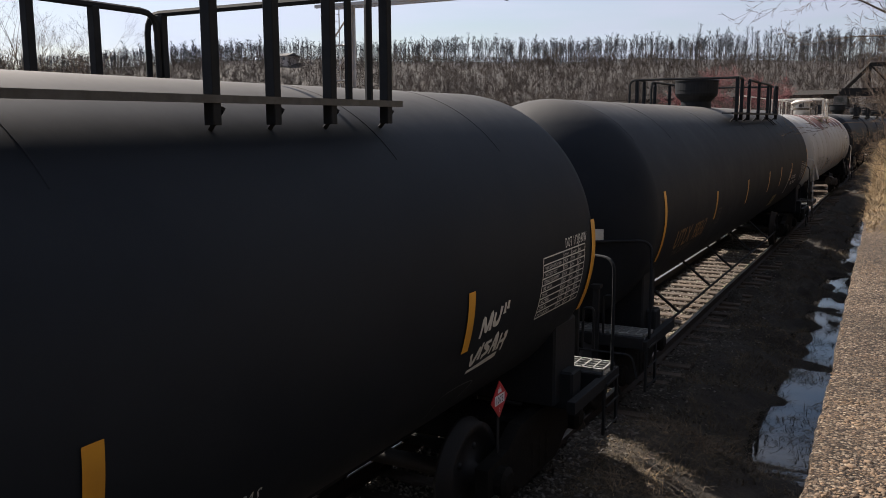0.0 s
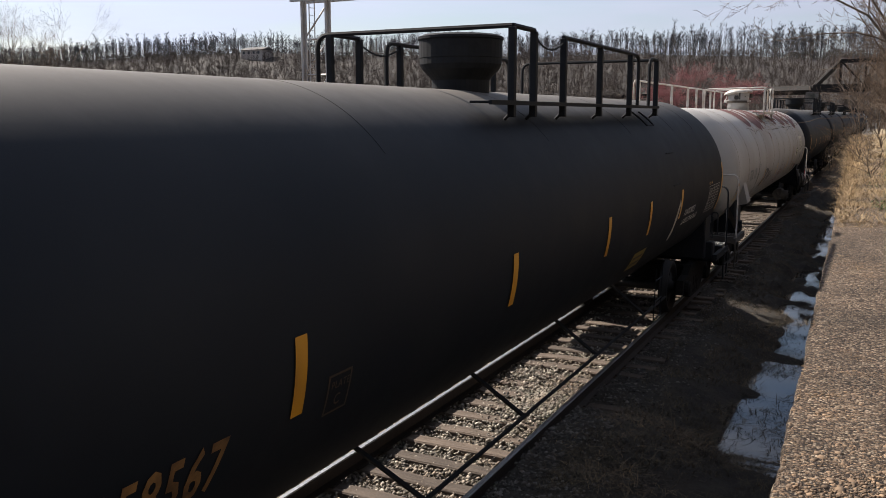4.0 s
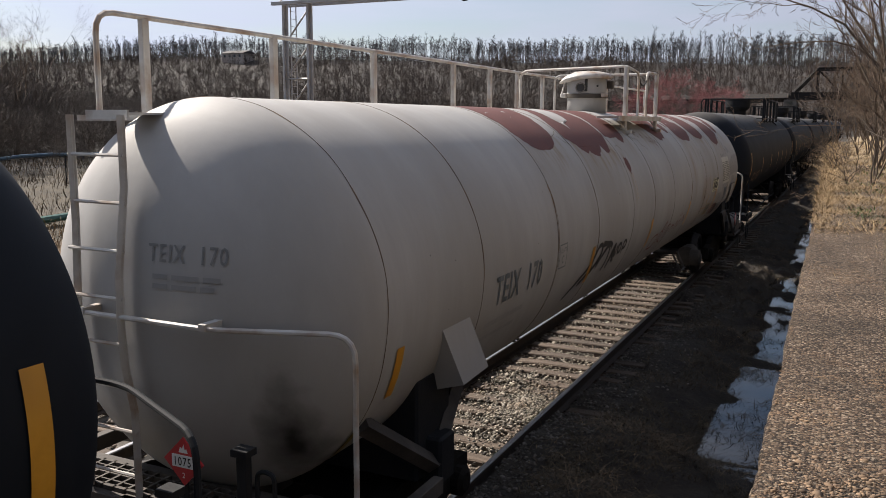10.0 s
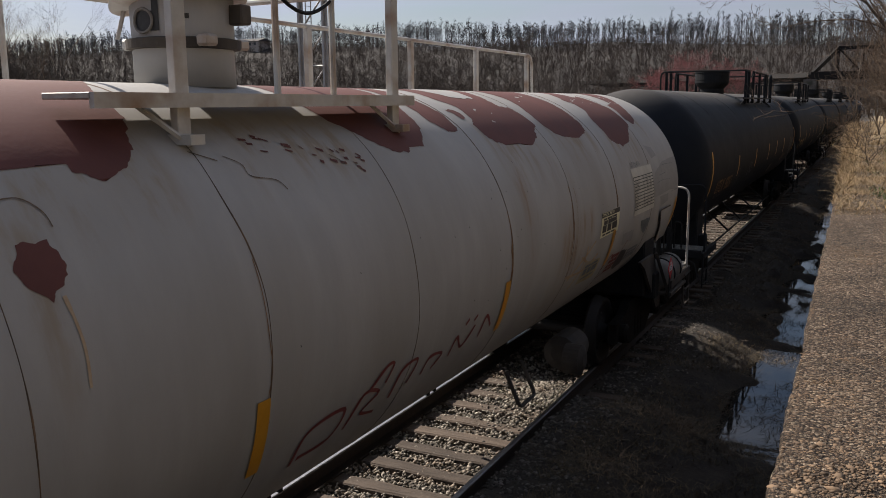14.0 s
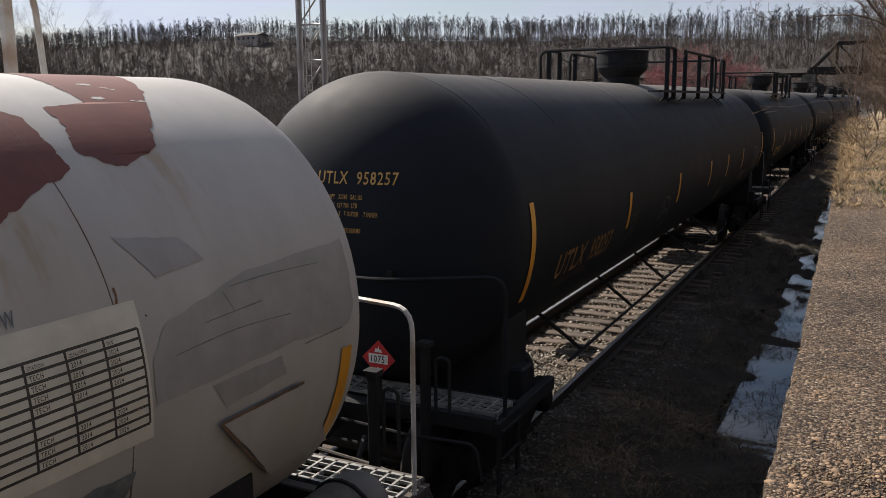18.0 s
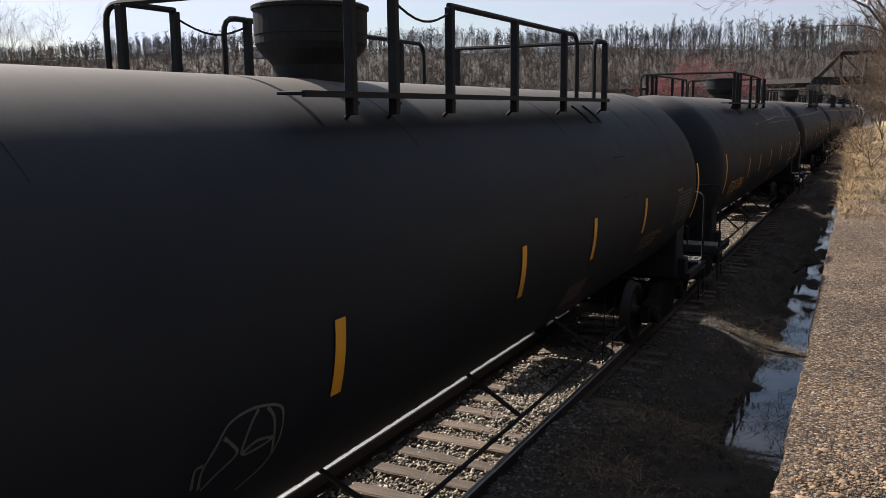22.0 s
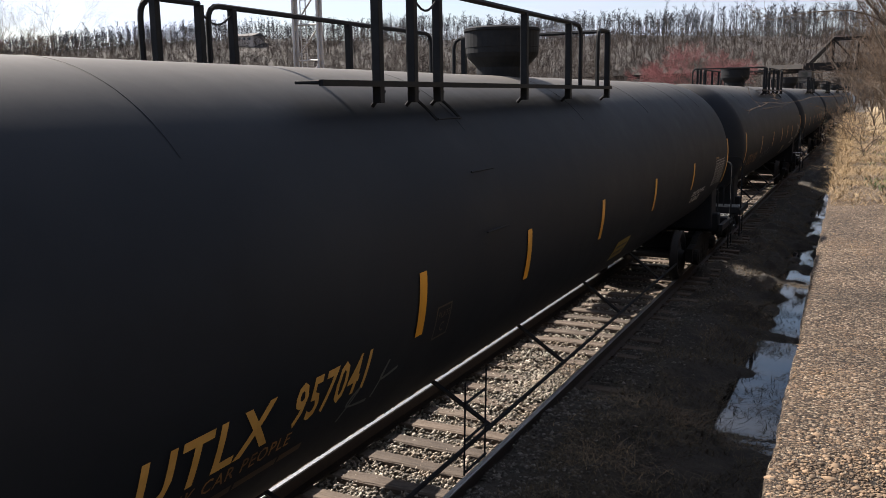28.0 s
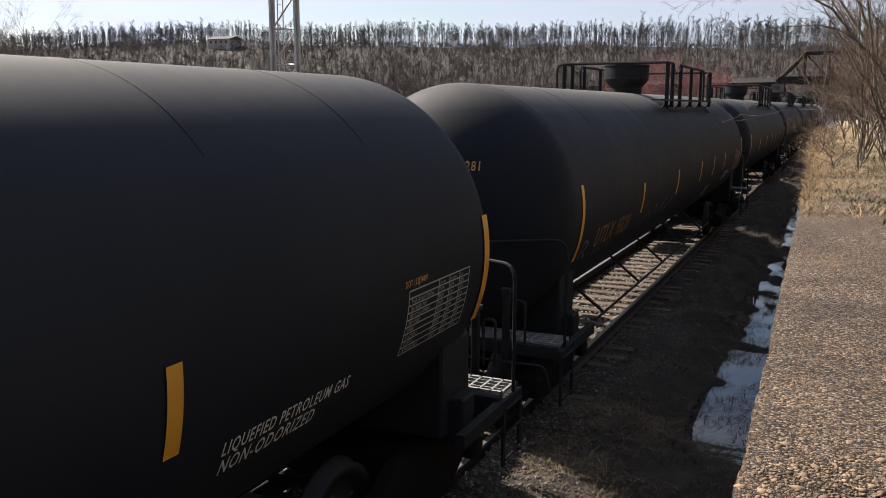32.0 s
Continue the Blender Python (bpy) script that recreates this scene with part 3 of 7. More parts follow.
def tri_ob(name, verts, tris, material):
    """A mesh from numpy arrays of vertices and triangles."""
    me = bpy.data.meshes.new(name)
    verts, tris = np.asarray(verts, np.float32), np.asarray(tris, np.int32)
    me.vertices.add(len(verts))
    me.vertices.foreach_set("co", verts.ravel())
    me.loops.add(tris.size)
    me.loops.foreach_set("vertex_index", tris.ravel())
    me.polygons.add(len(tris))
    me.polygons.foreach_set("loop_start", np.arange(0, tris.size, 3, dtype=np.int32))
    me.polygons.foreach_set("loop_total", np.full(len(tris), 3, np.int32))
    me.update(calc_edges=True)
    me.validate()
    me.materials.append(material)
    return new(name, me)


def box(bm, x0, x1, y0, y1, z0, z1, bevel=0.0, m=None):
    got = bmesh.ops.create_cube(bm, size=1.0)
    vs = got["verts"]
    bmesh.ops.scale(bm, vec=(x1 - x0, y1 - y0, z1 - z0), verts=vs)
    bmesh.ops.translate(bm, vec=((x0 + x1) / 2, (y0 + y1) / 2, (z0 + z1) / 2), verts=vs)
    if bevel:
        es = {e for v in vs for e in v.link_edges}
        got = bmesh.ops.bevel(bm, geom=list(es), offset=bevel, segments=1, affect="EDGES", profile=0.5)
        vs = list({v for f in got["faces"] for v in f.verts} | {v for v in vs if v.is_valid})
    if m is not None:
        bmesh.ops.transform(bm, matrix=m, verts=vs)
    return bm


def boxed(x0, x1, y0, y1, z0, z1, bevel=0.0, m=None):
    return box(bmesh.new(), x0, x1, y0, y1, z0, z1, bevel, m)


def tube(bm, pts, r, segs=6, r_end=None, cap=True):
    """A round bar along a polyline, tapered to r_end."""
    pts = [Vector(p) for p in pts]
    rings, ref = [], None
    for i, p in enumerate(pts):
        d = (pts[min(i + 1, len(pts) - 1)] - pts[max(i - 1, 0)]).normalized()
        if ref is None:
            ref = Vector((0, 0, 1)) if abs(d.z) < 0.9 else Vector((1, 0, 0))
        a = d.cross(ref).normalized()
        b = d.cross(a).normalized()
        ref = -b if b.dot(ref) < 0 else b
        k = r if r_end is None else r + (r_end - r) * i / (len(pts) - 1)
        rings.append([bm.verts.new(p + k * (math.cos(t) * a + math.sin(t) * d.cross(a))) for t in (2 * math.pi * j / segs for j in range(segs))])
    for q, s in zip(rings, rings[1:]):
        for j in range(segs):
            bm.faces.new((q[j], q[(j + 1) % segs], s[(j + 1) % segs], s[j]))
    if cap:
        bm.faces.new(rings[0][::-1])
        bm.faces.new(rings[-1])
    return bm


def bent(pts, radius=0.12, steps=4):
    """Rounds the corners of a polyline."""
    pts = [Vector(p) for p in pts]
    out = [pts[0]]
    for a, b, c in zip(pts, pts[1:], pts[2:]):
        u, v = (a - b), (c - b)
        k = min(radius, u.length * 0.45, v.length * 0.45)
        p, q = b + u.normalized() * k, b + v.normalized() * k
        for i in range(steps + 1):
            t = i / steps
            out.append((1 - t) ** 2 * p + 2 * t * (1 - t) * b + t * t * q)
    return out + [pts[-1]]


def rod(pts, r, segs=6):
    return tube(bmesh.new(), pts, r, segs)


def lathe(bm, profile, segs=24, axis="z", at=(0, 0, 0)):
    """Turns (radius, height) pairs round an axis."""
    rings = []
    for r, h in profile:
        ring = []
        for j in range(segs):
            t = 2 * math.pi * j / segs
            c, s = r * math.cos(t), r * math.sin(t)
            v = {"z": (c, s, h), "y": (c, h, s), "x": (h, c, s)}[axis]
            ring.append(bm.verts.new(Vector(v) + Vector(at)))
        rings.append(ring)
    for q, s in zip(rings, rings[1:]):
        for j in range(segs):
            f = (q[j], q[(j + 1) % segs], s[(j + 1) % segs], s[j])
            bm.faces.new(f)
    bm.faces.new(rings[0])
    bm.faces.new(rings[-1])
    bmesh.ops.recalc_face_normals(bm, faces=bm.faces[:])
    return bm


def lathed(profile, segs=24, axis="z", at=(0, 0, 0)):
    return lathe(bmesh.new(), profile, segs, axis, at)


# ---- tank cars ----
TR, ZC, HEAD, SEAM = 1.402, 2.329, 0.77, -0.2     # radius and height of the tank's axis, depth of its heads, start of its barrel
TURN = (1.0, 0.0)


def set_tank(radius, axis, depth, seam, turn=(1.0, 0.0)):
    """Chooses the tank that the helpers below lay things on, and how its angles are counted."""
    global TR, ZC, HEAD, SEAM, TURN
    TR, ZC, HEAD, SEAM, TURN = radius, axis, depth, seam, turn



def skin(u, th, lift=0.004):
    """A place on the tank's side: metres along it, degrees above the axis."""
    t = radians(th * TURN[0] + TURN[1])
    return ((TR + lift) * math.cos(t), u, ZC + (TR + lift) * math.sin(t))


def on_head(x, z, lift=0.006):
    """A place on the tank's near head."""
    q = min(0.999, (x * x + (z - ZC) ** 2) / TR ** 2)
    return (x, SEAM - HEAD * math.sqrt(1 - q) - lift, z)


def tank_body(length, segs=96):
    prof = []
    for i in range(20):
        a = math.pi / 2 * i / 19
        prof.append((max(0.02, TR * math.sin(a)), SEAM - HEAD * math.cos(a)))
    for i in range(1, 24):
        prof.append((TR, length * i / 24))
    for i in range(20):
        a = math.pi / 2 * (1 - i / 19)
        prof.append((max(0.02, TR * math.sin(a)), length - 0.08 + HEAD * math.cos(a)))
    return lathed(prof, segs, "y", (0, 0, ZC))


def ring(u, lift=0.006, width=0.03, segs=96, th0=0, th1=360, wob=0.0, seed=0.0):
    """A thin band round the tank."""
    bm = bmesh.new()
    rows = []
    for j in range(segs + 1):
        th = th0 + (th1 - th0) * j / segs
        dy = wob * noise.noise((th * 0.05, u, seed))
        w = width * (1 + (2.0 * noise.noise((th * 0.09, u + 9, seed)) if wob else 0))
        w = max(w, 0.004)
        rows.append([bm.verts.new(skin(u + dy + s, th, l)) for s, l in ((-w / 2, 0.0005), (-w / 4, lift), (w / 4, lift), (w / 2, 0.0005))])
    for a, b in zip(rows, rows[1:]):
        for k in range(3):
            bm.faces.new((a[k], a[k + 1], b[k + 1], b[k]))
    return bm


def decal(u0, u1, th0, th1, lift=0.004, slant=0.0):
    """A rectangular sheet on the tank's side."""
    bm = bmesh.new()
    nt, nu = max(2, int(abs(th1 - th0) / 2) + 1), max(1, int((u1 - u0) / 0.4))
    g = [[bm.verts.new(skin(u0 + (u1 - u0) * i / nu + slant * j / nt, th0 + (th1 - th0) * j / nt, lift)) for i in range(nu + 1)] for j in range(nt + 1)]
    for j in range(nt):
        for i in range(nu):
            bm.faces.new((g[j][i], g[j][i + 1], g[j + 1][i + 1], g[j + 1][i]))
    return bm


FONT_CACHE = {}


def glyphs(body, height, squeeze=0.8):
    """Flat lettering, its base line on y = 0, cut into narrow strips so that it can follow a curve."""
    key = (body, height, squeeze)
    if key not in FONT_CACHE:
        cu = bpy.data.curves.new("lettering", "FONT")
        cu.body, cu.size, cu.resolution_u, cu.space_character, cu.offset = body, height / 0.7, 2, 1.14, height * (0.015 if height < 0.12 else 0.03)
        ob = new("lettering", cu)
        bpy.context.view_layer.update()
        me = bpy.data.meshes.new_from_object(ob.evaluated_get(bpy.context.evaluated_depsgraph_get()))
        bpy.data.objects.remove(ob)
        bm = bmesh.new()
        bm.from_mesh(me)
        bmesh.ops.scale(bm, vec=(squeeze, 1, 1), verts=bm.verts[:])
        for k in range(1, 6):
            bmesh.ops.bisect_plane(bm, geom=bm.verts[:] + bm.edges[:] + bm.faces[:], plane_co=(0, height * k / 6, 0), plane_no=(0, 1, 0))
        FONT_CACHE[key] = ([tuple(v.co) for v in bm.verts], [[v.index for v in f.verts] for f in bm.faces])
        bm.free()
    return FONT_CACHE[key]


def lettering(body, height, place, squeeze=0.8):
    """Lettering laid on a surface by place(x, y)."""
    vs, fs = glyphs(body, height, squeeze)
    bm = bmesh.new()
    made = [bm.verts.new(place(v[0], v[1])) for v in vs]
    for f in fs:
        bm.faces.new([made[i] for i in f])
    return bm


def side_text(body, height, u, th, squeeze=0.8, slant=0.0, lift=0.005):
    return lettering(body, height, lambda x, y: skin(u + x + slant * y, th + math.degrees(y / TR), lift), squeeze)


def head_text(body, height, x0, z0, squeeze=0.8):
    return lettering(body, height, lambda x, y: on_head(x0 + x, z0 + y), squeeze)


def bars(u, th, widths, height, gap=0.02):
    """Plain bars in place of writing that cannot be read."""
    bm = bmesh.new()
    for w in widths:
        tmp = decal(u, u + w, th, th + math.degrees(height / TR), 0.0075)
        me = bpy.data.meshes.new("bars")
        tmp.to_mesh(me)
        tmp.free()
        bm.from_mesh(me)
        bpy.data.meshes.remove(me)
        u += w + gap
    return bm


def merge(*bms):
    bm = bmesh.new()
    for b in bms:
        me = bpy.data.meshes.new("merge")
        b.to_mesh(me)
        b.free()
        bm.from_mesh(me)
        bpy.data.meshes.remove(me)
    return bm


def each(name, bms, material, car, label=""):
    """One part for every piece."""
    for b in bms:
        part(name, b, material, car, label)


def table_decal(car, u0, u1, th0, th1, line_mat, rows=9, cols=(0.0, 0.46, 0.64, 0.82, 1.0), seed=0):
    """The inspection table: ruled frame, and bars for its small print."""
    rnd = random.Random(seed)
    lw = 0.011
    deg = math.degrees(lw / TR)
    lines = [decal(u0, u1, th0 + (th1 - th0) * j / rows - deg / 2, th0 + (th1 - th0) * j / rows + deg / 2) for j in range(rows + 1)]
    lines += [decal(u0 + (u1 - u0) * c - lw / 2, u0 + (u1 - u0) * c + lw / 2, th0, th1, 0.005) for c in cols]
    each("table_rule", lines, line_mat, car)
    h = (th1 - th0) / rows
    left = ("TANK QUALIFICATION", "THICKNESS TEST", "SERVICE EQUIPMENT", "PRD VALVE", "LINING", "RULE 88.B.2", "STUB SILL", "INTERIOR HEAT", "REPAIR")
    th = math.radians(abs(h)) * TR
    for j in range(rows):
        top = j == rows - 1
        row = []
        for k, (a, b) in enumerate(zip(cols, cols[1:])):
            if j in (3, 4) and a > 0 and rows == 10:
                continue
            w = (u1 - u0) * (b - a)
            body = (left[(rows - 2 - j) % 9] if k == 0 else ("TECH", "2014", "2024")[k - 1]) if not top else ("", "STATION", "QUALIFIED", "DUE")[k]
            if body:
                size = th * (0.5 if not top else 0.34)
                row.append(side_text(body, size, u0 + (u1 - u0) * a + 0.08 * w, th0 + h * (j + 0.25), min(0.8, 0.84 * w / (len(body) * size * 0.98))))
        part("table_print", merge(*row), line_mat, car, "small stencilled print")


def stroke(pts, width=0.05, lift=0.005):
    """A sprayed line on the tank's side through (metres along, degrees)."""
    P = [Vector((u, th * TR * math.pi / 180)) for u, th in pts]
    fine = []
    for i in range(len(P) - 1):
        a, b, c, d = P[max(i - 1, 0)], P[i], P[i + 1], P[min(i + 2, len(P) - 1)]
        for k in range(6):
            t = k / 6
            fine.append(0.5 * ((2 * b) + (c - a) * t + (2 * a - 5 * b + 4 * c - d) * t * t + (3 * b - a - 3 * c + d) * t ** 3))
    fine.append(P[-1])
    bm, rows = bmesh.new(), []
    for i, p in enumerate(fine):
        d = (fine[min(i + 1, len(fine) - 1)] - fine[max(i - 1, 0)]).normalized()
        nrm = Vector((-d.y, d.x)) * width / 2 * (0.8 + 0.4 * noise.noise((i * 0.3, p.x, p.y)))
        rows.append([bm.verts.new(skin(q.x, math.degrees(q.y / TR), lift)) for q in (p + nrm, p - nrm)])
    for a, b in zip(rows, rows[1:]):
        bm.faces.new((a[0], a[1], b[1], b[0]))
    return bm


def placard(car, x, y, z, facing_x=False):
    """A red diamond with its number and flame, on a plate."""
    d = 0.155
    def at(a, b, lift):
        return (x + lift, y + a, z + b) if facing_x else (x + a, y - lift, z + b)
    def flat(pts, lift, back):
        bm = bmesh.new()
        f = [bm.verts.new(at(a, b, lift)) for a, b in pts]
        g = [bm.verts.new(at(a, b, back)) for a, b in pts]
        bm.faces.new(f)
        bm.faces.new(g[::-1])
        for i in range(len(pts)):
            bm.faces.new((f[i], f[(i + 1) % len(pts)], g[(i + 1) % len(pts)], g[i]))
        bmesh.ops.recalc_face_normals(bm, faces=bm.faces[:])
        return bm
    plate = part("placard", flat([(0, -d), (d, 0), (0, d), (-d, 0)], 0.004, -0.004), M["placard"], car, "red diamond hazard placard")
    part("placard_panel", flat([(-0.09, -0.04), (0.09, -0.04), (0.09, 0.04), (-0.09, 0.04)], 0.006, 0.004), M["card"], plate)
    part("placard_number", lettering("1075", 0.056, lambda a, b: at(a - 0.078, b - 0.028, 0.008), 0.8), M["tag_black"], plate)
    part("placard_class", lettering("2", 0.035, lambda a, b: at(a - 0.012, b - 0.105, 0.006), 0.9), M["card"], plate)
    part("placard_flame", flat([(-0.035, 0.055), (0.035, 0.055), (0.026, 0.082), (0.012, 0.075), (0.006, 0.11), (-0.008, 0.08), (-0.022, 0.09)], 0.006, 0.004), M["card"], plate)
    part("placard_holder", flat([(-0.02, -d - 0.3), (0.02, -d - 0.3), (0.02, 0), (-0.02, 0)], -0.006, -0.016), M["sill"], plate)


def side_frame_bm(x):
    """The cast side frame of a truck, as a plate with its arched outline and window."""
    out = [(-1.12, 0.36), (-1.12, 0.62), (-0.72, 0.66), (-0.45, 0.8), (0.45, 0.8), (0.72, 0.66), (1.12, 0.62), (1.12, 0.36), (0.74, 0.38), (0.42, 0.2), (-0.42, 0.2), (-0.74, 0.38)]
    bm = bmesh.new()
    f, g = ([bm.verts.new((x + s, y, z)) for y, z in out] for s in (-0.06, 0.06))
    bm.faces.new(f[::-1])
    bm.faces.new(g)
    for i in range(len(out)):
        bm.faces.new((f[i], f[(i + 1) % len(out)], g[(i + 1) % len(out)], g[i]))
    bmesh.ops.recalc_face_normals(bm, faces=bm.faces[:])
    for y in (-0.89, 0.89):
        lathe(bm, [(0.1, x - 0.12), (0.13, x - 0.1), (0.13, x + 0.13), (0.08, x + 0.16)], 14, "x", (0, y, 0.457))
    for y in (-0.17, 0.0, 0.17):
        lathe(bm, [(0.07, 0.25), (0.075, 0.3), (0.065, 0.36), (0.075, 0.42), (0.065, 0.48), (0.07, 0.54)], 10, "z", (x, y, 0))
    return bm


def wheelset_bm():
    bm = bmesh.new()
    lathe(bm, [(0.07, -1.02), (0.08, -0.7), (0.075, 0.0), (0.08, 0.7), (0.07, 1.02)], 12, "x")
    for s in (-1, 1):
        lathe(bm, [(0.1, s * 0.66), (0.38, s * 0.69), (0.485, s * 0.685), (0.485, s * 0.715), (0.46, s * 0.725), (0.455, s * 0.82), (0.38, s * 0.82), (0.35, s * 0.765), (0.12, s * 0.79), (0.1, s * 0.86)], 32, "x")
    for k in range(5):
        a = 2 * math.pi * k / 5
        lathe(bm, [(0.03, 0.72), (0.03, 0.79)], 8, "x", (0, 0.24 * math.cos(a), 0.24 * math.sin(a)))
    return bm


def truck(car, u):
    bolster = part("truck", merge(boxed(-1.05, 1.05, u - 0.2, u + 0.2, 0.42, 0.74, 0.03), boxed(-0.3, 0.3, u - 0.25, u + 0.25, 0.7, 0.86, 0.02),
                                  boxed(-0.9, 0.9, u - 0.42, u - 0.36, 0.4, 0.5, 0.01), boxed(-0.9, 0.9, u + 0.36, u + 0.42, 0.4, 0.5, 0.01)), M["truck"], car, "two-axle freight truck")
    for s in (-1, 1):
        sf = part("side_frame", side_frame_bm(s * 1.0), M["truck"], bolster)
        sf.location = (0, u, 0)
    for dy in (-0.89, 0.89):
        ws = part("wheelset", wheelset_bm(), M["wheel"], bolster, "pair of worn steel wheels on an axle", smooth=True)
        ws.location = (0, u + dy, 0.457)


def grating_bm(x0, x1, y0, y1, z, nx=26, ny=4):
    bm = bmesh.new()
    t = 0.012
    for a, b in ((y0, y0 + 0.03), (y1 - 0.03, y1)):
        box(bm, x0, x1, a, b, z - 0.05, z)
    for i in range(nx + 1):
        x = x0 + (x1 - x0 - 0.02) * i / nx
        box(bm, x, x + 0.018, y0, y1, z - 0.03, z)
    for j in range(1, ny):
        y = y0 + (y1 - y0) * j / ny
        box(bm, x0, x1, y - t / 2, y + t / 2, z - 0.025, z - 0.002)
    return bm


def ladder_bm(x, y0, y1, z0, z1, rungs):
    bm = bmesh.new()
    for y in (y0, y1):
        box(bm, x - 0.012, x + 0.012, y - 0.025, y + 0.025, z0, z1)
    for k in range(rungs):
        z = z0 + 0.06 + (z1 - z0 - 0.12) * k / max(1, rungs - 1)
        tube(bm, [(x + 0.02, y0, z), (x + 0.02, y1, z)], 0.011, 6)
    return bm


def car_end(car, L, near, steel, rail_mat, grate, hand_z=2.11, wheel=False, tag=True, close=0.0, inset=0.1, tag_at=(1.02, 0.15, 0.93), out=0.86):
    """Sill, coupler, cross walk, rails, steps and placard of one end."""
    Y = (lambda d: close - d) if near else (lambda d: L + d)
    def bx(x0, x1, d0, d1, z0, z1, bev=0.0):
        a, b = sorted((Y(d0), Y(d1)))
        return boxed(x0, x1, a, b, z0, z1, bev)
    part("stub_sill", merge(bx(-0.2, 0.2, -3.0, 0.9, 0.7, 0.96, 0.01), bx(-0.32, 0.32, 0.7, 0.95, 0.64, 1.0, 0.02)), steel, car)
    part("saddle", merge(bx(-1.2, 1.2, -inset - 0.3, -inset + 0.25, 0.84, 1.62, 0.02), bx(-1.32, 1.32, -inset - 0.15, -inset + 0.1, 0.78, 1.15, 0.02)), M["sill"], car)
    part("end_sill", merge(bx(-1.4, 1.4, 0.32, 0.41, 0.8, 1.0, 0.01), bx(-1.4, 1.4, 0.77, 0.83, 0.86, 1.0, 0.01)), steel, car)
    for s in (-1, 1):
        part("side_bracket", merge(bx(s * 1.4 - 0.04, s * 1.4 + 0.04, -0.5, 0.82, 0.84, 0.96, 0.005)), steel, car)
        part("corner_ladder", ladder_bm(s * 1.43, *sorted((Y(0.38), Y(0.78))), 0.36, 0.94, 3), steel, car)
        part("uncoupling_lever", rod(bent([(s * 0.15, Y(1.12), 0.9), (s * 0.8, Y(1.1), 0.86), (s * 1.32, Y(1.0), 0.84), (s * 1.4, Y(1.04), 0.58)], 0.08), 0.014), steel, car)
    part("cross_walk", grating_bm(-1.4, 1.4, *sorted((Y(0.42), Y(0.76))), 1.02), grate, car, "perforated steel end walkway")
    part("coupler", merge(bx(-0.11, 0.11, 0.98, 1.28, 0.78, 0.98, 0.02), bx(-0.17, 0.1, 1.22, 1.5, 0.76, 1.0, 0.04), bx(0.09, 0.17, 1.22, 1.36, 0.78, 0.98, 0.03)), steel, car)
    part("air_hose", rod(bent([(0.3, Y(0.98), 0.72), (0.32, Y(1.18), 0.5), (0.2, Y(1.36), 0.36), (0.05, Y(1.4), 0.48)], 0.15), 0.025), M["tag_black"], car)
    hr = bent([(-1.42, Y(0.64), 0.95), (-1.42, Y(0.64), hand_z), (-0.55, Y(out), hand_z - 0.02), (0.55, Y(out), hand_z - 0.02), (1.42, Y(0.64), hand_z), (1.42, Y(0.64), 0.95)], 0.16, 5)
    part("end_handrail", rod(hr, 0.017, 8), rail_mat, car, "bent pipe handrail round the tank end")
    for s in (-1, 1):
        part("rail_bracket", merge(bx(s * 0.5 - 0.025, s * 0.5 + 0.025, 0.6, 0.88, hand_z - 0.03, hand_z + 0.01), bx(s * 0.5 - 0.025, s * 0.5 + 0.025, 0.62, 0.66, hand_z, hand_z + 0.14)), rail_mat, car)
    if not (near and wheel):
        part("step_post", merge(bx(0.86, 0.93, 0.98, 1.04, 0.5, 1.62, 0.005), bx(0.84, 0.95, 0.96, 1.06, 1.58, 1.62)), M["sill"], car)
        part("grab_iron", rod(bent([(0.98, Y(1.0), 1.05), (0.98, Y(1.0), 1.5), (1.1, Y(1.0), 1.5), (1.1, Y(1.0), 1.05)], 0.06), 0.014), M["sill"], car)
    if wheel:
        wx, wz = (-0.5, 1.74) if near else (-0.85, 1.55)
        part("brake_wheel", lathed([(0.24, -0.015), (0.27, -0.02), (0.29, 0.0), (0.27, 0.02), (0.24, 0.015)], 24, "y", (wx, Y(1.12), wz)), steel, car)
        for k in range(3):
            c, q = 0.26 * math.cos(0.5 + k * math.pi / 3), 0.26 * math.sin(0.5 + k * math.pi / 3)
            part("wheel_spoke", rod([(wx - c, Y(1.12), wz - q), (wx + c, Y(1.12), wz + q)], 0.018, 5), steel, car)
        part("brake_gear_box", bx(wx + 0.28, wx + 0.5, 1.0, 1.16, wz - 0.35, wz + 0.1, 0.05), steel, car)
        part("brake_column", bx(wx + 0.32, wx + 0.46, 1.02, 1.12, 0.9, wz - 0.35, 0.01), steel, car)
    else:
        part("low_grab_rail", rod(bent([(-1.3, Y(1.0), 1.1), (-1.3, Y(1.0), 1.55), (-0.6, Y(1.0), 1.5), (-0.35, Y(1.0), 1.1)], 0.18), 0.018, 8), rail_mat, car)
    if tag:
        if near:
            placard(car, 0.43, Y(0.95), 1.4)
        else:
            placard(car, tag_at[0], Y(tag_at[1]), tag_at[2], True)


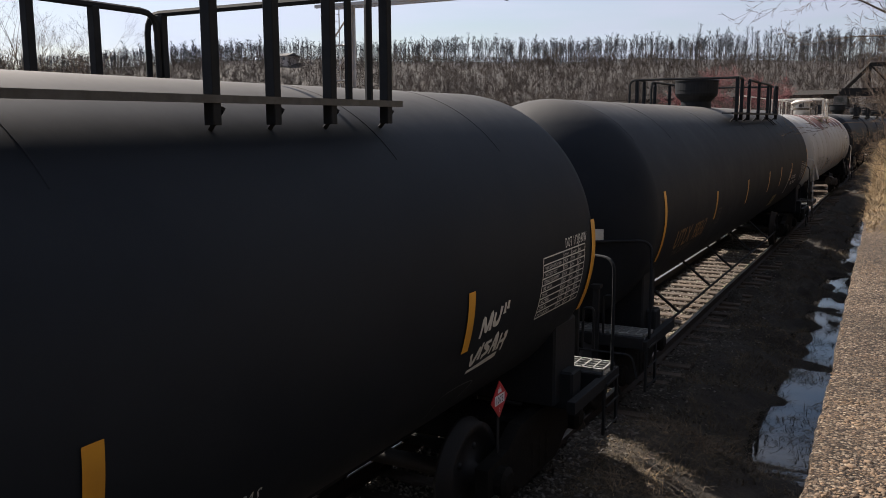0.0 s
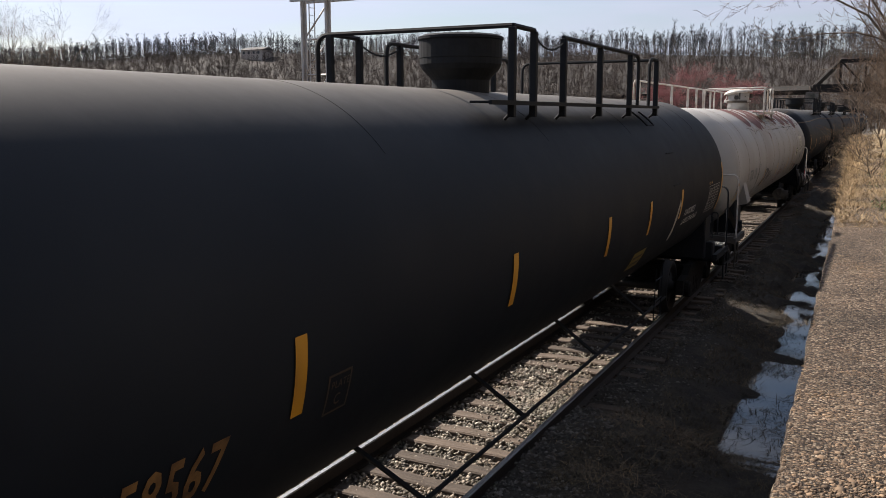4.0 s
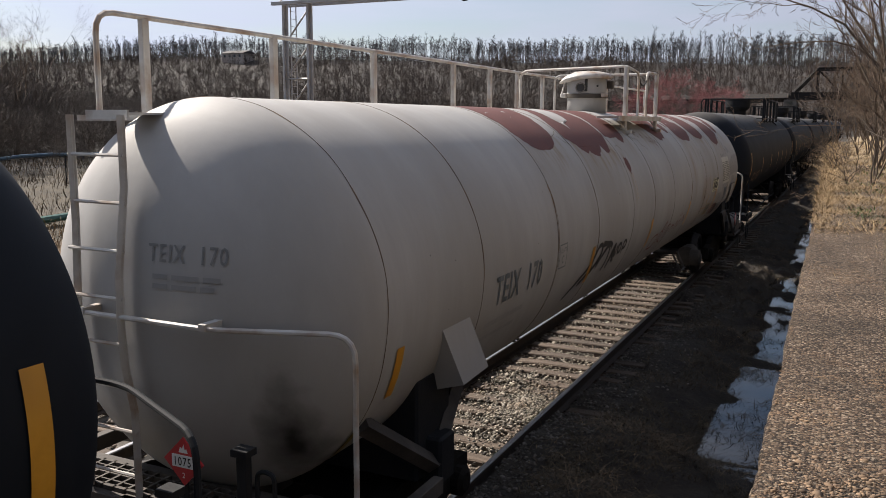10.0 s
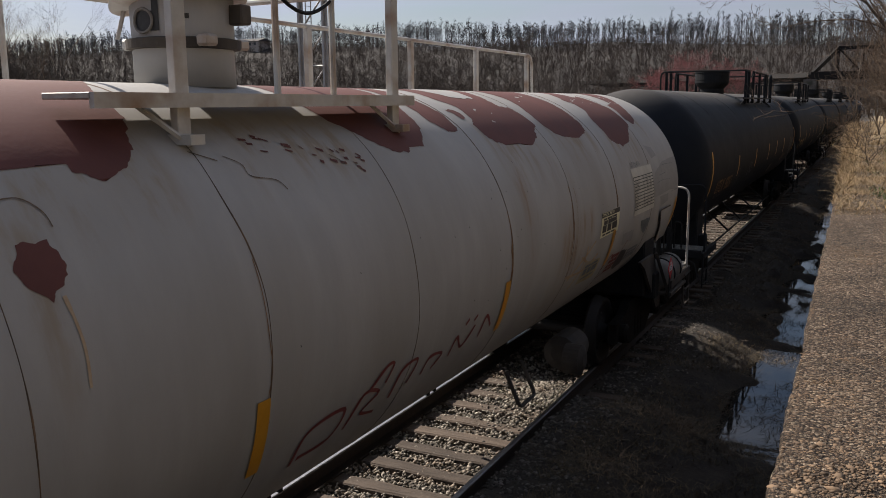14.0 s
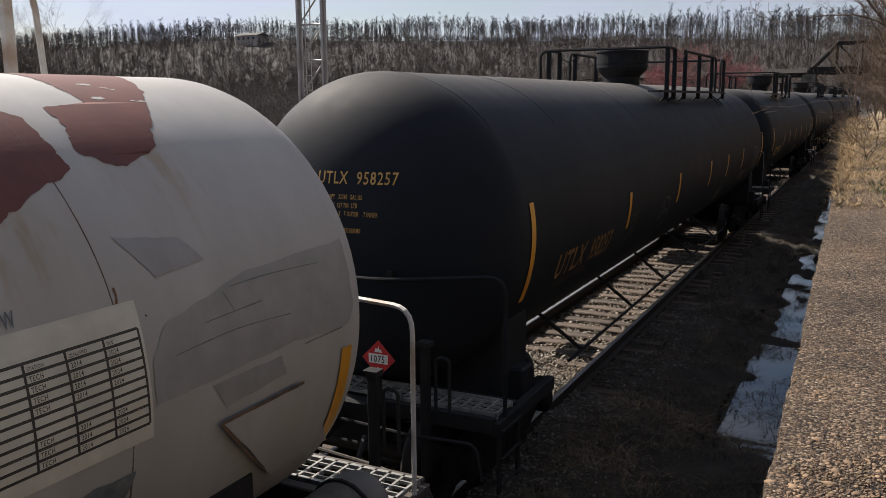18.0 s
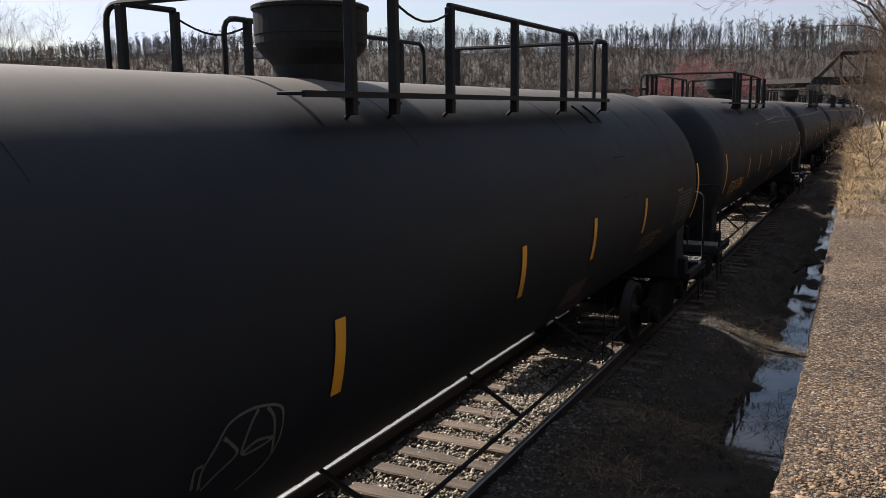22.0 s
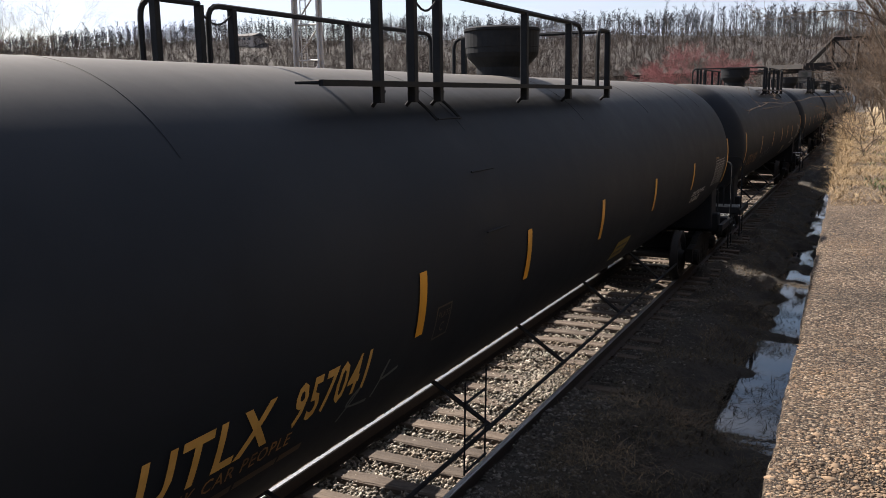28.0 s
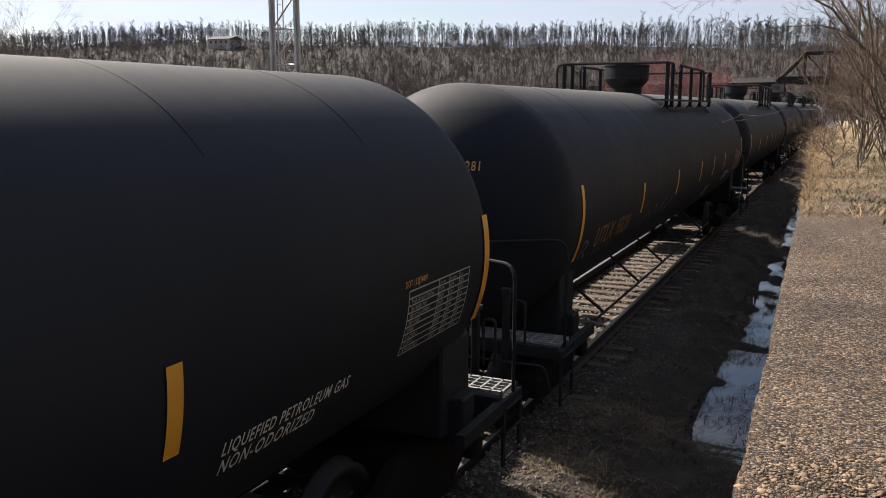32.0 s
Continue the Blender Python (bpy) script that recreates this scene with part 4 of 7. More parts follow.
def top_gear(car, uc, u0, u1, posts, cross, paint, rail_mat, dome, z_top=4.26, deck=None):
    """Walkway, railings and valve housing on top of a tank."""
    wk = part("walkway", merge(boxed(0.8, 0.99, u0, u1, 3.58, 3.6, 0.004), boxed(0.98, 1.01, u0, u1, 3.566, 3.604)), deck or paint, car, "side walkway plate on brackets")
    part("walkway", merge(boxed(-1.02, -0.66, u0, u1, 3.56, 3.6, 0.004), boxed(-1.04, -1.01, u0, u1, 3.51, 3.6)), paint, car)
    for i, u in enumerate(posts):
        for s in (-1, 1):
            zb = 3.46 if s > 0 else 3.52
            part("rail_post", merge(boxed(s * 0.97 - 0.032, s * 0.97 + 0.032, u - 0.028, u + 0.028, zb, z_top - 0.01, 0.004)), rail_mat, car)
        part("walkway_bracket", merge(rod([(0.98, u + 0.06, 3.54), (0.84, u + 0.1, 3.42)], 0.016, 4)), paint, car)
    for s in (-1, 1):
        n = len(posts)
        part("top_rail", rod([(s * 0.97, posts[0], z_top), (s * 0.97, posts[1], z_top)], 0.024), rail_mat, car)
        if s > 0:
            a, b = posts[-2], posts[-1]
            g = min(0.42, (b - a) * 0.32)
            rest = [(0.97, posts[2] - 0.02, z_top)] + [(0.97, p, z_top) for p in posts[3:-1]]
            part("top_rail", rod(bent(rest + [(0.97, a + g, z_top), (0.97, a + g, 3.6)], 0.14), 0.024), rail_mat, car, "top rail bent down at its end")
            part("end_loop", rod(bent([(0.97, b - g, 3.6), (0.97, b - g, z_top), (0.97, b, z_top)], 0.14), 0.024), rail_mat, car)
        else:
            part("top_rail", rod(bent([(-0.97, posts[2] - 0.3, 3.6), (-0.97, posts[2] - 0.3, z_top), (-0.97, posts[-2] + 0.55, z_top), (-0.97, posts[-2] + 0.55, 3.6)], 0.14), 0.024), rail_mat, car)
        ch = [(s * 0.97, posts[1] + (posts[2] - posts[1]) * k / 8, z_top - 0.05 - 0.1 * math.sin(math.pi * k / 8)) for k in range(9)]
        part("chain", rod(ch, 0.009, 5), rail_mat, car, "sagging safety chain")
    for u in cross:
        part("cross_rail", rod(bent([(-1.12, u, 3.6), (-1.12, u, z_top), (0.97, u, z_top)], 0.14), 0.024), rail_mat, car)
    part("valve_housing", lathed(dome, 40, "z", (0, uc, 0)), paint if paint is not M["white"] else M["white"], car, "round valve housing with a flanged lid", smooth=False)


DOME_BLACK = [(0.3, 3.650), (0.3, 3.830), (0.33, 3.870), (0.4, 3.940), (0.425, 3.990), (0.425, 4.050), (0.43, 4.055), (0.43, 4.230), (0.445, 4.240), (0.445, 4.265), (0.4, 4.285), (0.15, 4.300)]
DOME_WHITE = [(0.31, 3.620), (0.31, 3.830), (0.38, 3.835), (0.38, 3.900), (0.33, 3.905), (0.335, 4.130), (0.37, 4.135), (0.37, 4.160), (0.3, 4.200), (0.12, 4.220)]
BLACK_LEN = 16.1


def side_ladder(car, u, mat_):
    """A ladder that follows the tank's side down from the walkway and hangs below it."""
    for du in (0, 0.4):
        part("ladder_stile", rod([skin(u + du, th, 0.035) for th in range(56, 43, -3)], 0.012, 5), mat_, car)
        part("ladder_stile", rod([(1.24, u + du, 1.32), (1.22, u + du, 0.55)], 0.008, 5), mat_, car)
    for k, th in enumerate((44, 25.3, 7)):
        part("rung", rod([skin(u, th, 0.045), skin(u + 0.4, th, 0.045)], 0.008, 5), mat_, car)
    for z in (0.58, 0.84, 1.14):
        part("rung", rod([(1.23, u, z), (1.23, u + 0.4, z)], 0.012, 5), mat_, car)


def black_car(number="", capacity=(), stripes=(3.2, 6.05, 8.72, 10.6, 12.5), flip=False, shift=0.0, table=True, panel=10.28, title="", lpg=True, lpg_mat=None,
              white_plate=False, seam=-0.2, head_z=2.81, last=16.1, label="black liquefied gas tank car with yellow side stripes", fine=True):
    L = BLACK_LEN
    set_tank(1.402, 2.329, 0.77, seam)
    car = tagged(new("tank_car"), label, "tank car", "train of tank cars")
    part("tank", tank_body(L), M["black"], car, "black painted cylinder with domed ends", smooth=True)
    for u, w in ((seam, 0.016), (1.45, 0.01), (4.55, 0.012), (7.62, 0.01), (10.7, 0.012), (13.2, 0.01), (14.75, 0.012)):
        part("jacket_seam", ring(u, 0.003, w, 40, 40, 140), M["black"], car)
    for u in (0.0, last):
        part("reflective_stripe", decal(u - 0.045, u + 0.055, -24.0 - 2.2 * (shift > 0), 12.0 - 2.2 * (shift > 0), 0.008), M["yellow"], car, "long yellow reflective stripe")
    for u in stripes:
        part("reflective_stripe", decal(u - 0.05, u + 0.05, -15.2 - 2.2 * (shift > 0), 2.5 - 2.2 * (shift > 0), 0.008), M["yellow"], car, "yellow reflective stripe")
    truck(car, 0.3)
    truck(car, L - 0.4)
    car_end(car, L, True, M["sill"], M["rail_black"], M["grating"], wheel=flip, out=1.08)
    car_end(car, L, False, M["sill"], M["rail_black"], M["grating"], wheel=not flip, out=1.08, tag_at=(1.15, -1.5, 1.25) if shift else (1.02, 0.15, 0.93))
    posts, ends, cross = [6.93, 7.46, 8.31, 9.6, 10.94, 12.4], (6.4, 12.5), (6.93, 12.4)
    lad = 11.7
    if flip:
        posts, ends, cross, lad = [8.9, 7.4, 6.1, 4.3, 3.9, 3.42], (2.72, 9.0), (3.42, 8.9), 4.15
    posts, ends, cross = [p + shift for p in posts], (ends[0] + shift, ends[1] + shift), [c + shift for c in cross]
    if flip:
        posts = sorted(posts)
    if shift:
        posts, ends, cross = [7.98, 8.51, 9.36, 10.3, 11.69, 12.14, 12.64, 13.24], (7.45, 13.38), (7.98, 13.24)
    top_gear(car, 7.88 + (0 if not shift else shift * 0.3), ends[0], ends[1], posts, cross, M["rail_black"], M["rail_black"], DOME_BLACK, deck=M["deck_grey"] if shift else None)
    if not shift:
        side_ladder(car, lad, M["rail_black"])
    # brake pipe slung along the lower side on hangers
    part("brake_pipe", rod([(0.95, 2.4, 0.5), (0.95, L - 2.4, 0.5)], 0.02, 8), M["sill"], car)
    for u in (2.9, 5.3, 7.4, 9.85, 12.3):
        part("pipe_hanger", rod([(0.5, u - 0.32, 0.98), (0.95, u, 0.5)], 0.022, 4), M["sill"], car)
    part("brake_rod", rod([(-0.25, 2.6, 0.66), (-0.2, L - 2.6, 0.66)], 0.016, 6), M["sill"], car)
    each("bottom_rub_strip", [boxed(-0.6, -0.45, u - 0.04, u + 0.04, 0.86, 1.02) for u in (3.5, 4.9, 6.3, 7.7, 9.1, 10.5, 11.9, 13.3)], M["sill"], car)
    if fine:
        part("brake_cylinder", lathed([(0.05, -0.32), (0.17, -0.3), (0.19, -0.1), (0.17, 0.3), (0.05, 0.34)], 16, "y", (-0.75, 5.2, 0.7)), M["sill"], car)
        # Unseen far-side reservoir, placed and enlarged to shade the ballast below.
        part("air_reservoir", lathed([(0.05, -0.95), (0.26, -0.85), (0.29, -0.7), (0.29, 0.7), (0.26, 0.85), (0.05, 0.95)], 16, "y", (-0.85, L - 2.75, 0.68)), M["sill"], car)
    if number:
        part("head_lettering", head_text("UTLX  " + number, 0.1, -0.19, head_z, 0.75), M["yellow_paint"], car, "yellow stencilled reporting mark")
        for k, line in enumerate(capacity):
            part("head_lettering", head_text(line, 0.038, -0.09, head_z - 0.125 - 0.068 * k, 0.56), M["yellow_paint"], car)
        part("side_lettering", side_text("UTLX", 0.25, 0.76, -22.0, 0.92, 0.1), M["yellow_paint" if title else "yellow_worn"], car, "yellow stencilled reporting mark")
        part("side_lettering", side_text(number, 0.245, 1.84, -22.0, 0.66, 0.1), M["yellow_paint" if title else "yellow_worn"], car)
        if title:
            part("side_lettering", side_text(title, 0.085, 0.86, -27.0, 0.9), M["yellow_worn"], car)
            part("faint_print", bars(1.0, -31.5, (0.3, 0.16, 0.34, 0.2), 0.05), M["faint_brown"], car)
        else:
            part("side_lettering", side_text("TANK CAR PEOPLE", 0.085, 0.86, -27.0, 0.9), M["faint_brown"], car, "worn-away stencilled slogan")
        fr = [decal(3.42, 3.65, -10.1, -9.5), decal(3.42, 3.65, -19.6, -19.0), decal(3.42, 3.436, -19.6, -9.5), decal(3.634, 3.65, -19.6, -9.5)]
        part("clearance_box", merge(*fr, side_text("PLATE", 0.045, 3.455, -13.2, 0.9), side_text("C", 0.07, 3.5, -17.6, 0.9)), M["faint_brown"], car, "outlined clearance mark")
    if white_plate:
        g = bmesh.new()
        gr = [[g.verts.new(on_head(0.52 + 0.4 * i / 6, 2.1 + 0.14 * j / 3, 0.008)) for i in range(7)] for j in range(4)]
        for j in range(3):
            for i in range(6):
                g.faces.new((gr[j][i], gr[j][i + 1], gr[j + 1][i + 1], gr[j + 1][i]))
        part("blank_sticker", g, M["letter_white"], car, "blank weathered white sticker")
    if table:
        if shift:
            table_decal(car, 14.88, 15.87, -19.0, 1.9, M["letter_white"], seed=3)
        else:
            table_decal(car, 14.76, 15.76, -21.5, -2.6, M["tag_faint" if lpg_mat != "letter_white" else "letter_pale"], seed=3)
        part("side_lettering", side_text("DOT 112J340W", 0.08, 15.38, 2.9, 0.62) if shift else side_text("DOT 112J340W", 0.045, 14.7, -1.3, 0.68), M["letter_white" if shift else "yellow_paint"], car)
    if lpg:
        top, low = (-15.2, -21.0) if white_plate else (-27.4, -22.2)
        part("side_lettering", side_text("LIQUEFIED PETROLEUM GAS", 0.085, 12.95 - 0.11 * white_plate, low, 0.68), M[lpg_mat or "letter_white"], car, "white stencilled cargo name")
        part("side_lettering", side_text("NON-ODORIZED", 0.1, 12.97 - 0.12 * white_plate, top, 0.68), M[lpg_mat or "letter_white"], car)
    if panel:
        part("service_panel", decal(panel, panel + 0.62, -36.0, -24.5, 0.006), M["faint_brown" if lpg_mat == "yellow_worn" else "yellow_dull"], car, "dull yellow notice panel")
        part("panel_print", merge(bars(panel + 0.05, -29, (0.2, 0.14, 0.12), 0.035), bars(panel + 0.05, -33, (0.15, 0.22, 0.1), 0.035)), M["tag_black"], car)
    return car


CARS = []      # cars and the place of their first seam along the train
CAP = ("CAPY   %s  GAL US", "CAPY  %s  LTR", "SPRG D-5   7 OUTER    7 INNER", "36\" WHLS", "NO. 24 BRAKE BEAMS")
cap = lambda a, b: (CAP[0] % a, CAP[1] % b, *CAP[2:])

car_a = black_car(stripes=(10.55, 13.6), shift=1.05, panel=0, lpg=False, lpg_mat="letter_white",
                  label="black tank car with white sprayed lettering on its side")
tag = [stroke([(u + 13.76, th * 1.15 - 9.5) for u, th in pts], 0.05) for pts in (
    [(0.05, -5), (0.08, 0), (0.14, -3.5), (0.2, 0.8), (0.2, -4)], [(0.26, 0.5), (0.26, -2.6), (0.33, -2.4), (0.36, 1.5)], [(0.42, 2), (0.42, -1)], [(0.48, 2.2), (0.47, 0)],
    [(0.0, -9), (0.06, -12.5), (0.13, -8)], [(0.16, -7), (0.15, -12)], [(0.3, -7.5), (0.21, -8.2), (0.29, -10.4), (0.2, -11.8)], [(0.33, -12), (0.38, -6.5), (0.42, -12)], [(0.35, -9.6), (0.42, -9.8)],
    [(0.47, -7), (0.47, -12)], [(0.47, -9.8), (0.56, -9.3), (0.55, -7)], [(0.56, -13), (0.55, -9)], [(0.02, -14.6), (0.25, -14.2), (0.5, -13.6)])]
each("sprayed_tag", tag, M["letter_white"], car_a, "white sprayed graffiti scrawl")
part("side_lettering", side_text("LIQUEFIED PETROLEUM GAS", 0.085, 10.4, -29, 0.7), M["letter_white"], car_a)
each("faint_outline", [stroke(p, 0.012) for p in ([(13.5, -40), (13.58, -32), (14.05, -33), (13.95, -40)],)], M["tag_faint"], car_a)
CARS.append((car_a, -8.6))
car_b = black_car("958567", cap("33760", "127 800"), white_plate=True, lpg_mat="letter_white", stripes=(3.15, 6.0, 8.68, 10.55, 12.48), seam=-0.3, head_z=2.74, last=15.98)
part("scraped_streak", stroke([(12.42, -4.5), (12.35, -8), (12.31, -14), (12.31, -20), (12.34, -29)], 0.14), M["scrape"], car_b, "pale scraped streak beside a stripe")
CARS.append((car_b, 10.2))
car_d = black_car("958257", cap("33740", "127 700"), stripes=(3.23, 6.09, 8.76, 10.72, 12.83), seam=-0.12, last=16.2, title="", lpg_mat="yellow_worn")
each("sprayed_tag", [stroke(p, 0.02) for p in ([(5.07, -21.0), (5.07, -17.0), (5.14, -13.1), (5.22, -9.4), (5.39, -8.7), (5.58, -10.8), (5.63, -14.1), (5.63, -19.9), (5.55, -24.6), (5.38, -27.4)], [(5.02, -20.1), (5.02, -16.1), (5.07, -15.8)], [(5.19, -12.1), (5.25, -14.3), (5.3, -17.2), (5.17, -19.7), (5.09, -21.5)], [(5.42, -9.3), (5.37, -12.3), (5.34, -17.8), (5.47, -18.6), (5.59, -17.9)], [(5.34, -17.8), (5.45, -16.6), (5.58, -17.9)], [(5.49, -10.0), (5.56, -13.8), (5.6, -22.3)])], M["tag_faint"], car_d, "faint grey sprayed scrawl")
CARS.append((car_d, 48.9))
car_e = black_car("957041", cap("33880", "128 600"), stripes=(3.18, 5.1, 7.32, 9.82, 12.56), flip=True, panel=8.42, title="TANK CAR PEOPLE", lpg_mat="letter_white")
each("sprayed_tag", [stroke(p, 0.025) for p in ([(2.4, -30), (2.55, -22), (2.45, -26), (2.7, -28)], [(2.75, -28), (2.85, -18), (2.8, -23), (3.0, -22)])], M["tag_faint"], car_e, "faint grey sprayed scrawl")
CARS.append((car_e, 67.93))
car_f = black_car("956281", cap("33740", "127 700"), lpg_mat="letter_white")
each("sprayed_tag", [stroke(p, 0.04) for p in ([(0.2, -25), (0.28, -16), (0.48, -18), (0.33, -21), (0.5, -25)], [(3.6, -27), (3.9, -17), (4.1, -23), (4.4, -15), (4.6, -24)], [(4.8, -22), (5.2, -14), (5.3, -22), (5.8, -16)])], M["tag_faint"], car_f, "pale sprayed scrawl")
CARS.append((car_f, 86.87))
far_car = black_car("", table=False, lpg=False, panel=0, fine=False)
CARS.append((far_car, 105.82))


def patch(edge, seed=0, lift=0.0018, rough=1.0):
    """A patch of the tank's skin inside an outline of (along, angle), with a slightly ragged rim."""
    fine = []
    for (u0, a0), (u1, a1) in zip(edge, edge[1:] + edge[:1]):
        for i in range(8):
            u, a = u0 + (u1 - u0) * i / 8, a0 + (a1 - a0) * i / 8
            fine.append((u + rough * (0.02 * noise.noise((u * 7, a * 0.22, seed)) + 0.02 * noise.noise((u * 25, a * 0.8, seed))), a + rough * (0.7 * noise.noise((u * 7, a * 0.22, seed + 5)) + 0.8 * noise.noise((u * 28, a * 0.9, seed + 9)))))
    bm = bmesh.new()
    bm.faces.new([bm.verts.new((u, a, 0)) for u, a in fine])
    bmesh.ops.triangulate(bm, faces=bm.faces[:])
    for a in range(int(min(a for u, a in fine)) + 1, int(max(a for u, a in fine)) + 1, 2):
        bmesh.ops.bisect_plane(bm, geom=bm.verts[:] + bm.edges[:] + bm.faces[:], plane_co=(0, a, 0), plane_no=(0, 1, 0))
    for v in bm.verts:
        v.co = skin(v.co.x, v.co.y, lift)
    return bm


def white_car():
    L = 17.4
    set_tank(1.36, 2.265, 0.62, 0.05, (1.045, 2.4))
    car = tagged(new("tank_car"), "white tank car with peeling paint, red primer patches and graffiti", "tank car", "train of tank cars")
    part("tank", tank_body(L + 0.12), M["white"], car, "weathered white cylinder with domed ends", smooth=True)
    for k, u in enumerate((0.05, 1.58, 3.45, 4.92, 7.93, 11.03, 14.18)):
        part("open_seam", ring(u, 0.0025, 0.009, 200, -60, 20 if k == 2 else 100, 0.018 if k < 2 else 0.035, k * 3.1), M["crack"], car, "rusty cracked jacket seam")
    for u, runs in ((14.18, ((10, -9, 0.05), (4, -16, 0.03))), (12.6, ((16, -22, 0.02), (10, -6, 0.035))), (12.74, ((14, -24, 0.012),)), (11.03, ((13, -26, 0.035), (2, -12, 0.06))), (3.45, ((24, -6, 0.014), (22, 14, 0.03))), (4.92, ((20, -14, 0.008),)), (7.93, ((18, -16, 0.01),)), (15.87, ((18, 8, 0.025),))):
        for k, (top, low, w) in enumerate(runs):
            part("rust_streak", stroke([(u + 0.03 * noise.noise((q * 0.7, u, k)), top + (low - top) * q / 6) for q in range(7)], 0.6 * w, 0.0022), M["rust_dark"], car, "rust bleeding from a cracked seam")
    for k, u in enumerate((6.63, 9.45, 12.63, 15.85, 3.47)):
        part("fine_seam", ring(u, 0.002, 0.005, 90, -60, 90, 0.02, k), M["crack"], car)
    # primer laid bare along the crown
    edges = (((3.45, 100), (3.58, 80), (3.56, 70), (3.49, 59.4), (3.54, 55.6), (3.53, 47.4), (3.67, 40.3), (3.88, 37.9), (4.23, 37.6), (4.46, 41.4), (4.6, 47.2), (4.68, 55), (4.76, 64.7), (4.95, 80), (5.0, 100)),
             ((5.35, 100), (5.4, 84), (5.36, 75.4), (4.99, 54.2), (4.95, 44.3), (5.12, 39.6), (5.2, 36.6), (5.35, 33.3), (5.47, 35.1), (5.58, 32.4), (5.78, 31.3), (5.99, 34.8), (6.06, 37.5), (6.16, 33.5), (6.25, 32.5), (6.36, 34.4), (6.59, 43.8), (6.64, 51.2), (6.72, 61.1),
              (6.69, 67.6), (6.74, 76), (6.7, 100), (6.2, 100), (6.17, 70.7), (5.96, 58.3), (5.8, 59), (5.63, 56.3), (5.57, 50), (5.5, 54.6), (5.45, 59.5), (5.52, 66), (5.64, 78), (5.75, 100)),
             ((7.0, 100), (6.92, 75), (6.82, 59.8), (6.73, 53), (6.67, 43.5), (6.78, 43.7), (6.85, 42), (6.96, 45.2), (7.04, 50.6), (7.16, 50.4), (7.17, 45.6), (7.18, 40.6), (7.32, 38.2), (7.49, 40.5), (7.58, 44.7), (7.73, 54.1), (7.8, 66.7), (8.05, 82), (8.1, 100)),
             ((9.2, 100), (9.3, 78), (9.25, 62), (9.35, 50), (9.55, 43), (9.75, 38), (9.95, 37), (10.05, 41), (10.2, 39), (10.4, 46), (10.5, 60), (10.55, 80), (10.6, 100)),
             ((10.75, 100), (10.85, 75), (10.98, 57), (11.0, 53), (10.99, 45.1), (10.94, 43.5), (10.77, 43.7), (10.66, 49), (10.62, 60), (10.6, 78), (10.66, 100)),
             ((11.17, 54.7), (11.31, 54.8), (11.37, 52.6), (11.34, 49.6), (11.27, 48.5), (11.21, 51.2)),
             ((11.2, 100), (11.25, 80), (11.29, 70.7), (11.34, 62.1), (11.47, 56.9), (11.45, 49.4), (11.34, 46.1), (11.37, 40.9), (11.48, 37), (11.65, 36), (11.82, 37.3), (11.84, 40.4), (11.89, 38), (11.98, 35.4), (12.23, 34.2), (12.46, 37.5), (12.55, 41), (12.71, 43.5), (12.68, 49.2), (12.58, 55.5),
              (12.42, 56.7), (12.4, 62), (12.46, 69.9), (12.6, 84), (12.6, 100), (12.3, 100), (12.25, 75), (12.13, 63.5), (11.74, 64.7), (11.59, 73), (11.5, 100)),
             ((12.9, 100), (12.94, 71.5), (12.96, 62.2), (12.9, 52), (12.89, 44.3), (13.01, 39), (13.27, 36.2), (13.68, 34.8), (14.03, 38.3), (14.08, 43.1), (14.05, 48.5), (14.02, 59.4), (13.96, 68.8), (14.1, 100)),
             ((14.95, 100), (14.86, 73.1), (14.66, 62), (14.8, 57), (14.78, 51.3), (14.64, 45), (14.64, 38.7), (14.71, 31.3), (14.78, 30.9), (14.84, 29.4), (14.94, 29.9), (15.04, 27.2), (15.24, 28.6), (15.46, 29.6), (15.64, 34.2), (15.96, 39.8), (15.95, 46.8), (15.95, 53.3), (15.8, 57.7), (15.69, 65.8),
              (15.6, 69.2), (15.38, 65.3), (15.31, 72.8), (15.3, 100)),
             ((16.3, 100), (16.36, 73.2), (16.35, 64.9), (16.37, 57.5), (16.11, 56.4), (16.1, 50.2), (16.05, 44.1), (16.15, 40.8), (16.26, 39.7), (16.47, 43.2), (16.63, 51.5), (16.85, 63.6), (16.99, 76.2), (17.0, 100)),
             ((6.76, 28.3), (6.9, 28.1), (6.92, 23.9), (6.9, 21), (6.81, 19), (6.76, 20.6), (6.72, 24.4)))
    for k, edge in enumerate(edges):
        part("peeled_patch", patch(edge, k), M["primer"], car, "dark red primer where the white paint peeled off", smooth=True)
    for k, edge in enumerate((((5.45, 59.5), (5.57, 50), (5.63, 56.3), (5.8, 59), (5.96, 58.3), (6.17, 70.7), (6.2, 100), (5.75, 100), (5.64, 78), (5.52, 66)),
                              ((11.5, 100), (11.59, 73), (11.74, 64.7), (12.13, 63.5), (12.25, 75), (12.3, 100)))):
        part("paint_bay", patch(edge, 40 + k, 0.0045), M["white"], car, "tongue of white paint left between the peeled patches", smooth=True)
    flakes = random.Random(31)
    for u0, u1, a0, a1, count in ((14.75, 15.5, 58, 70, 9), (16.35, 16.7, 58, 68, 5), (12.95, 13.6, 58, 68, 4), (11.6, 12.3, 45, 55, 3), (3.6, 4.4, 60, 72, 3)):
        for _ in range(count):
            u, a, w = flakes.uniform(u0, u1), flakes.uniform(a0, a1), flakes.uniform(0.012, 0.045)
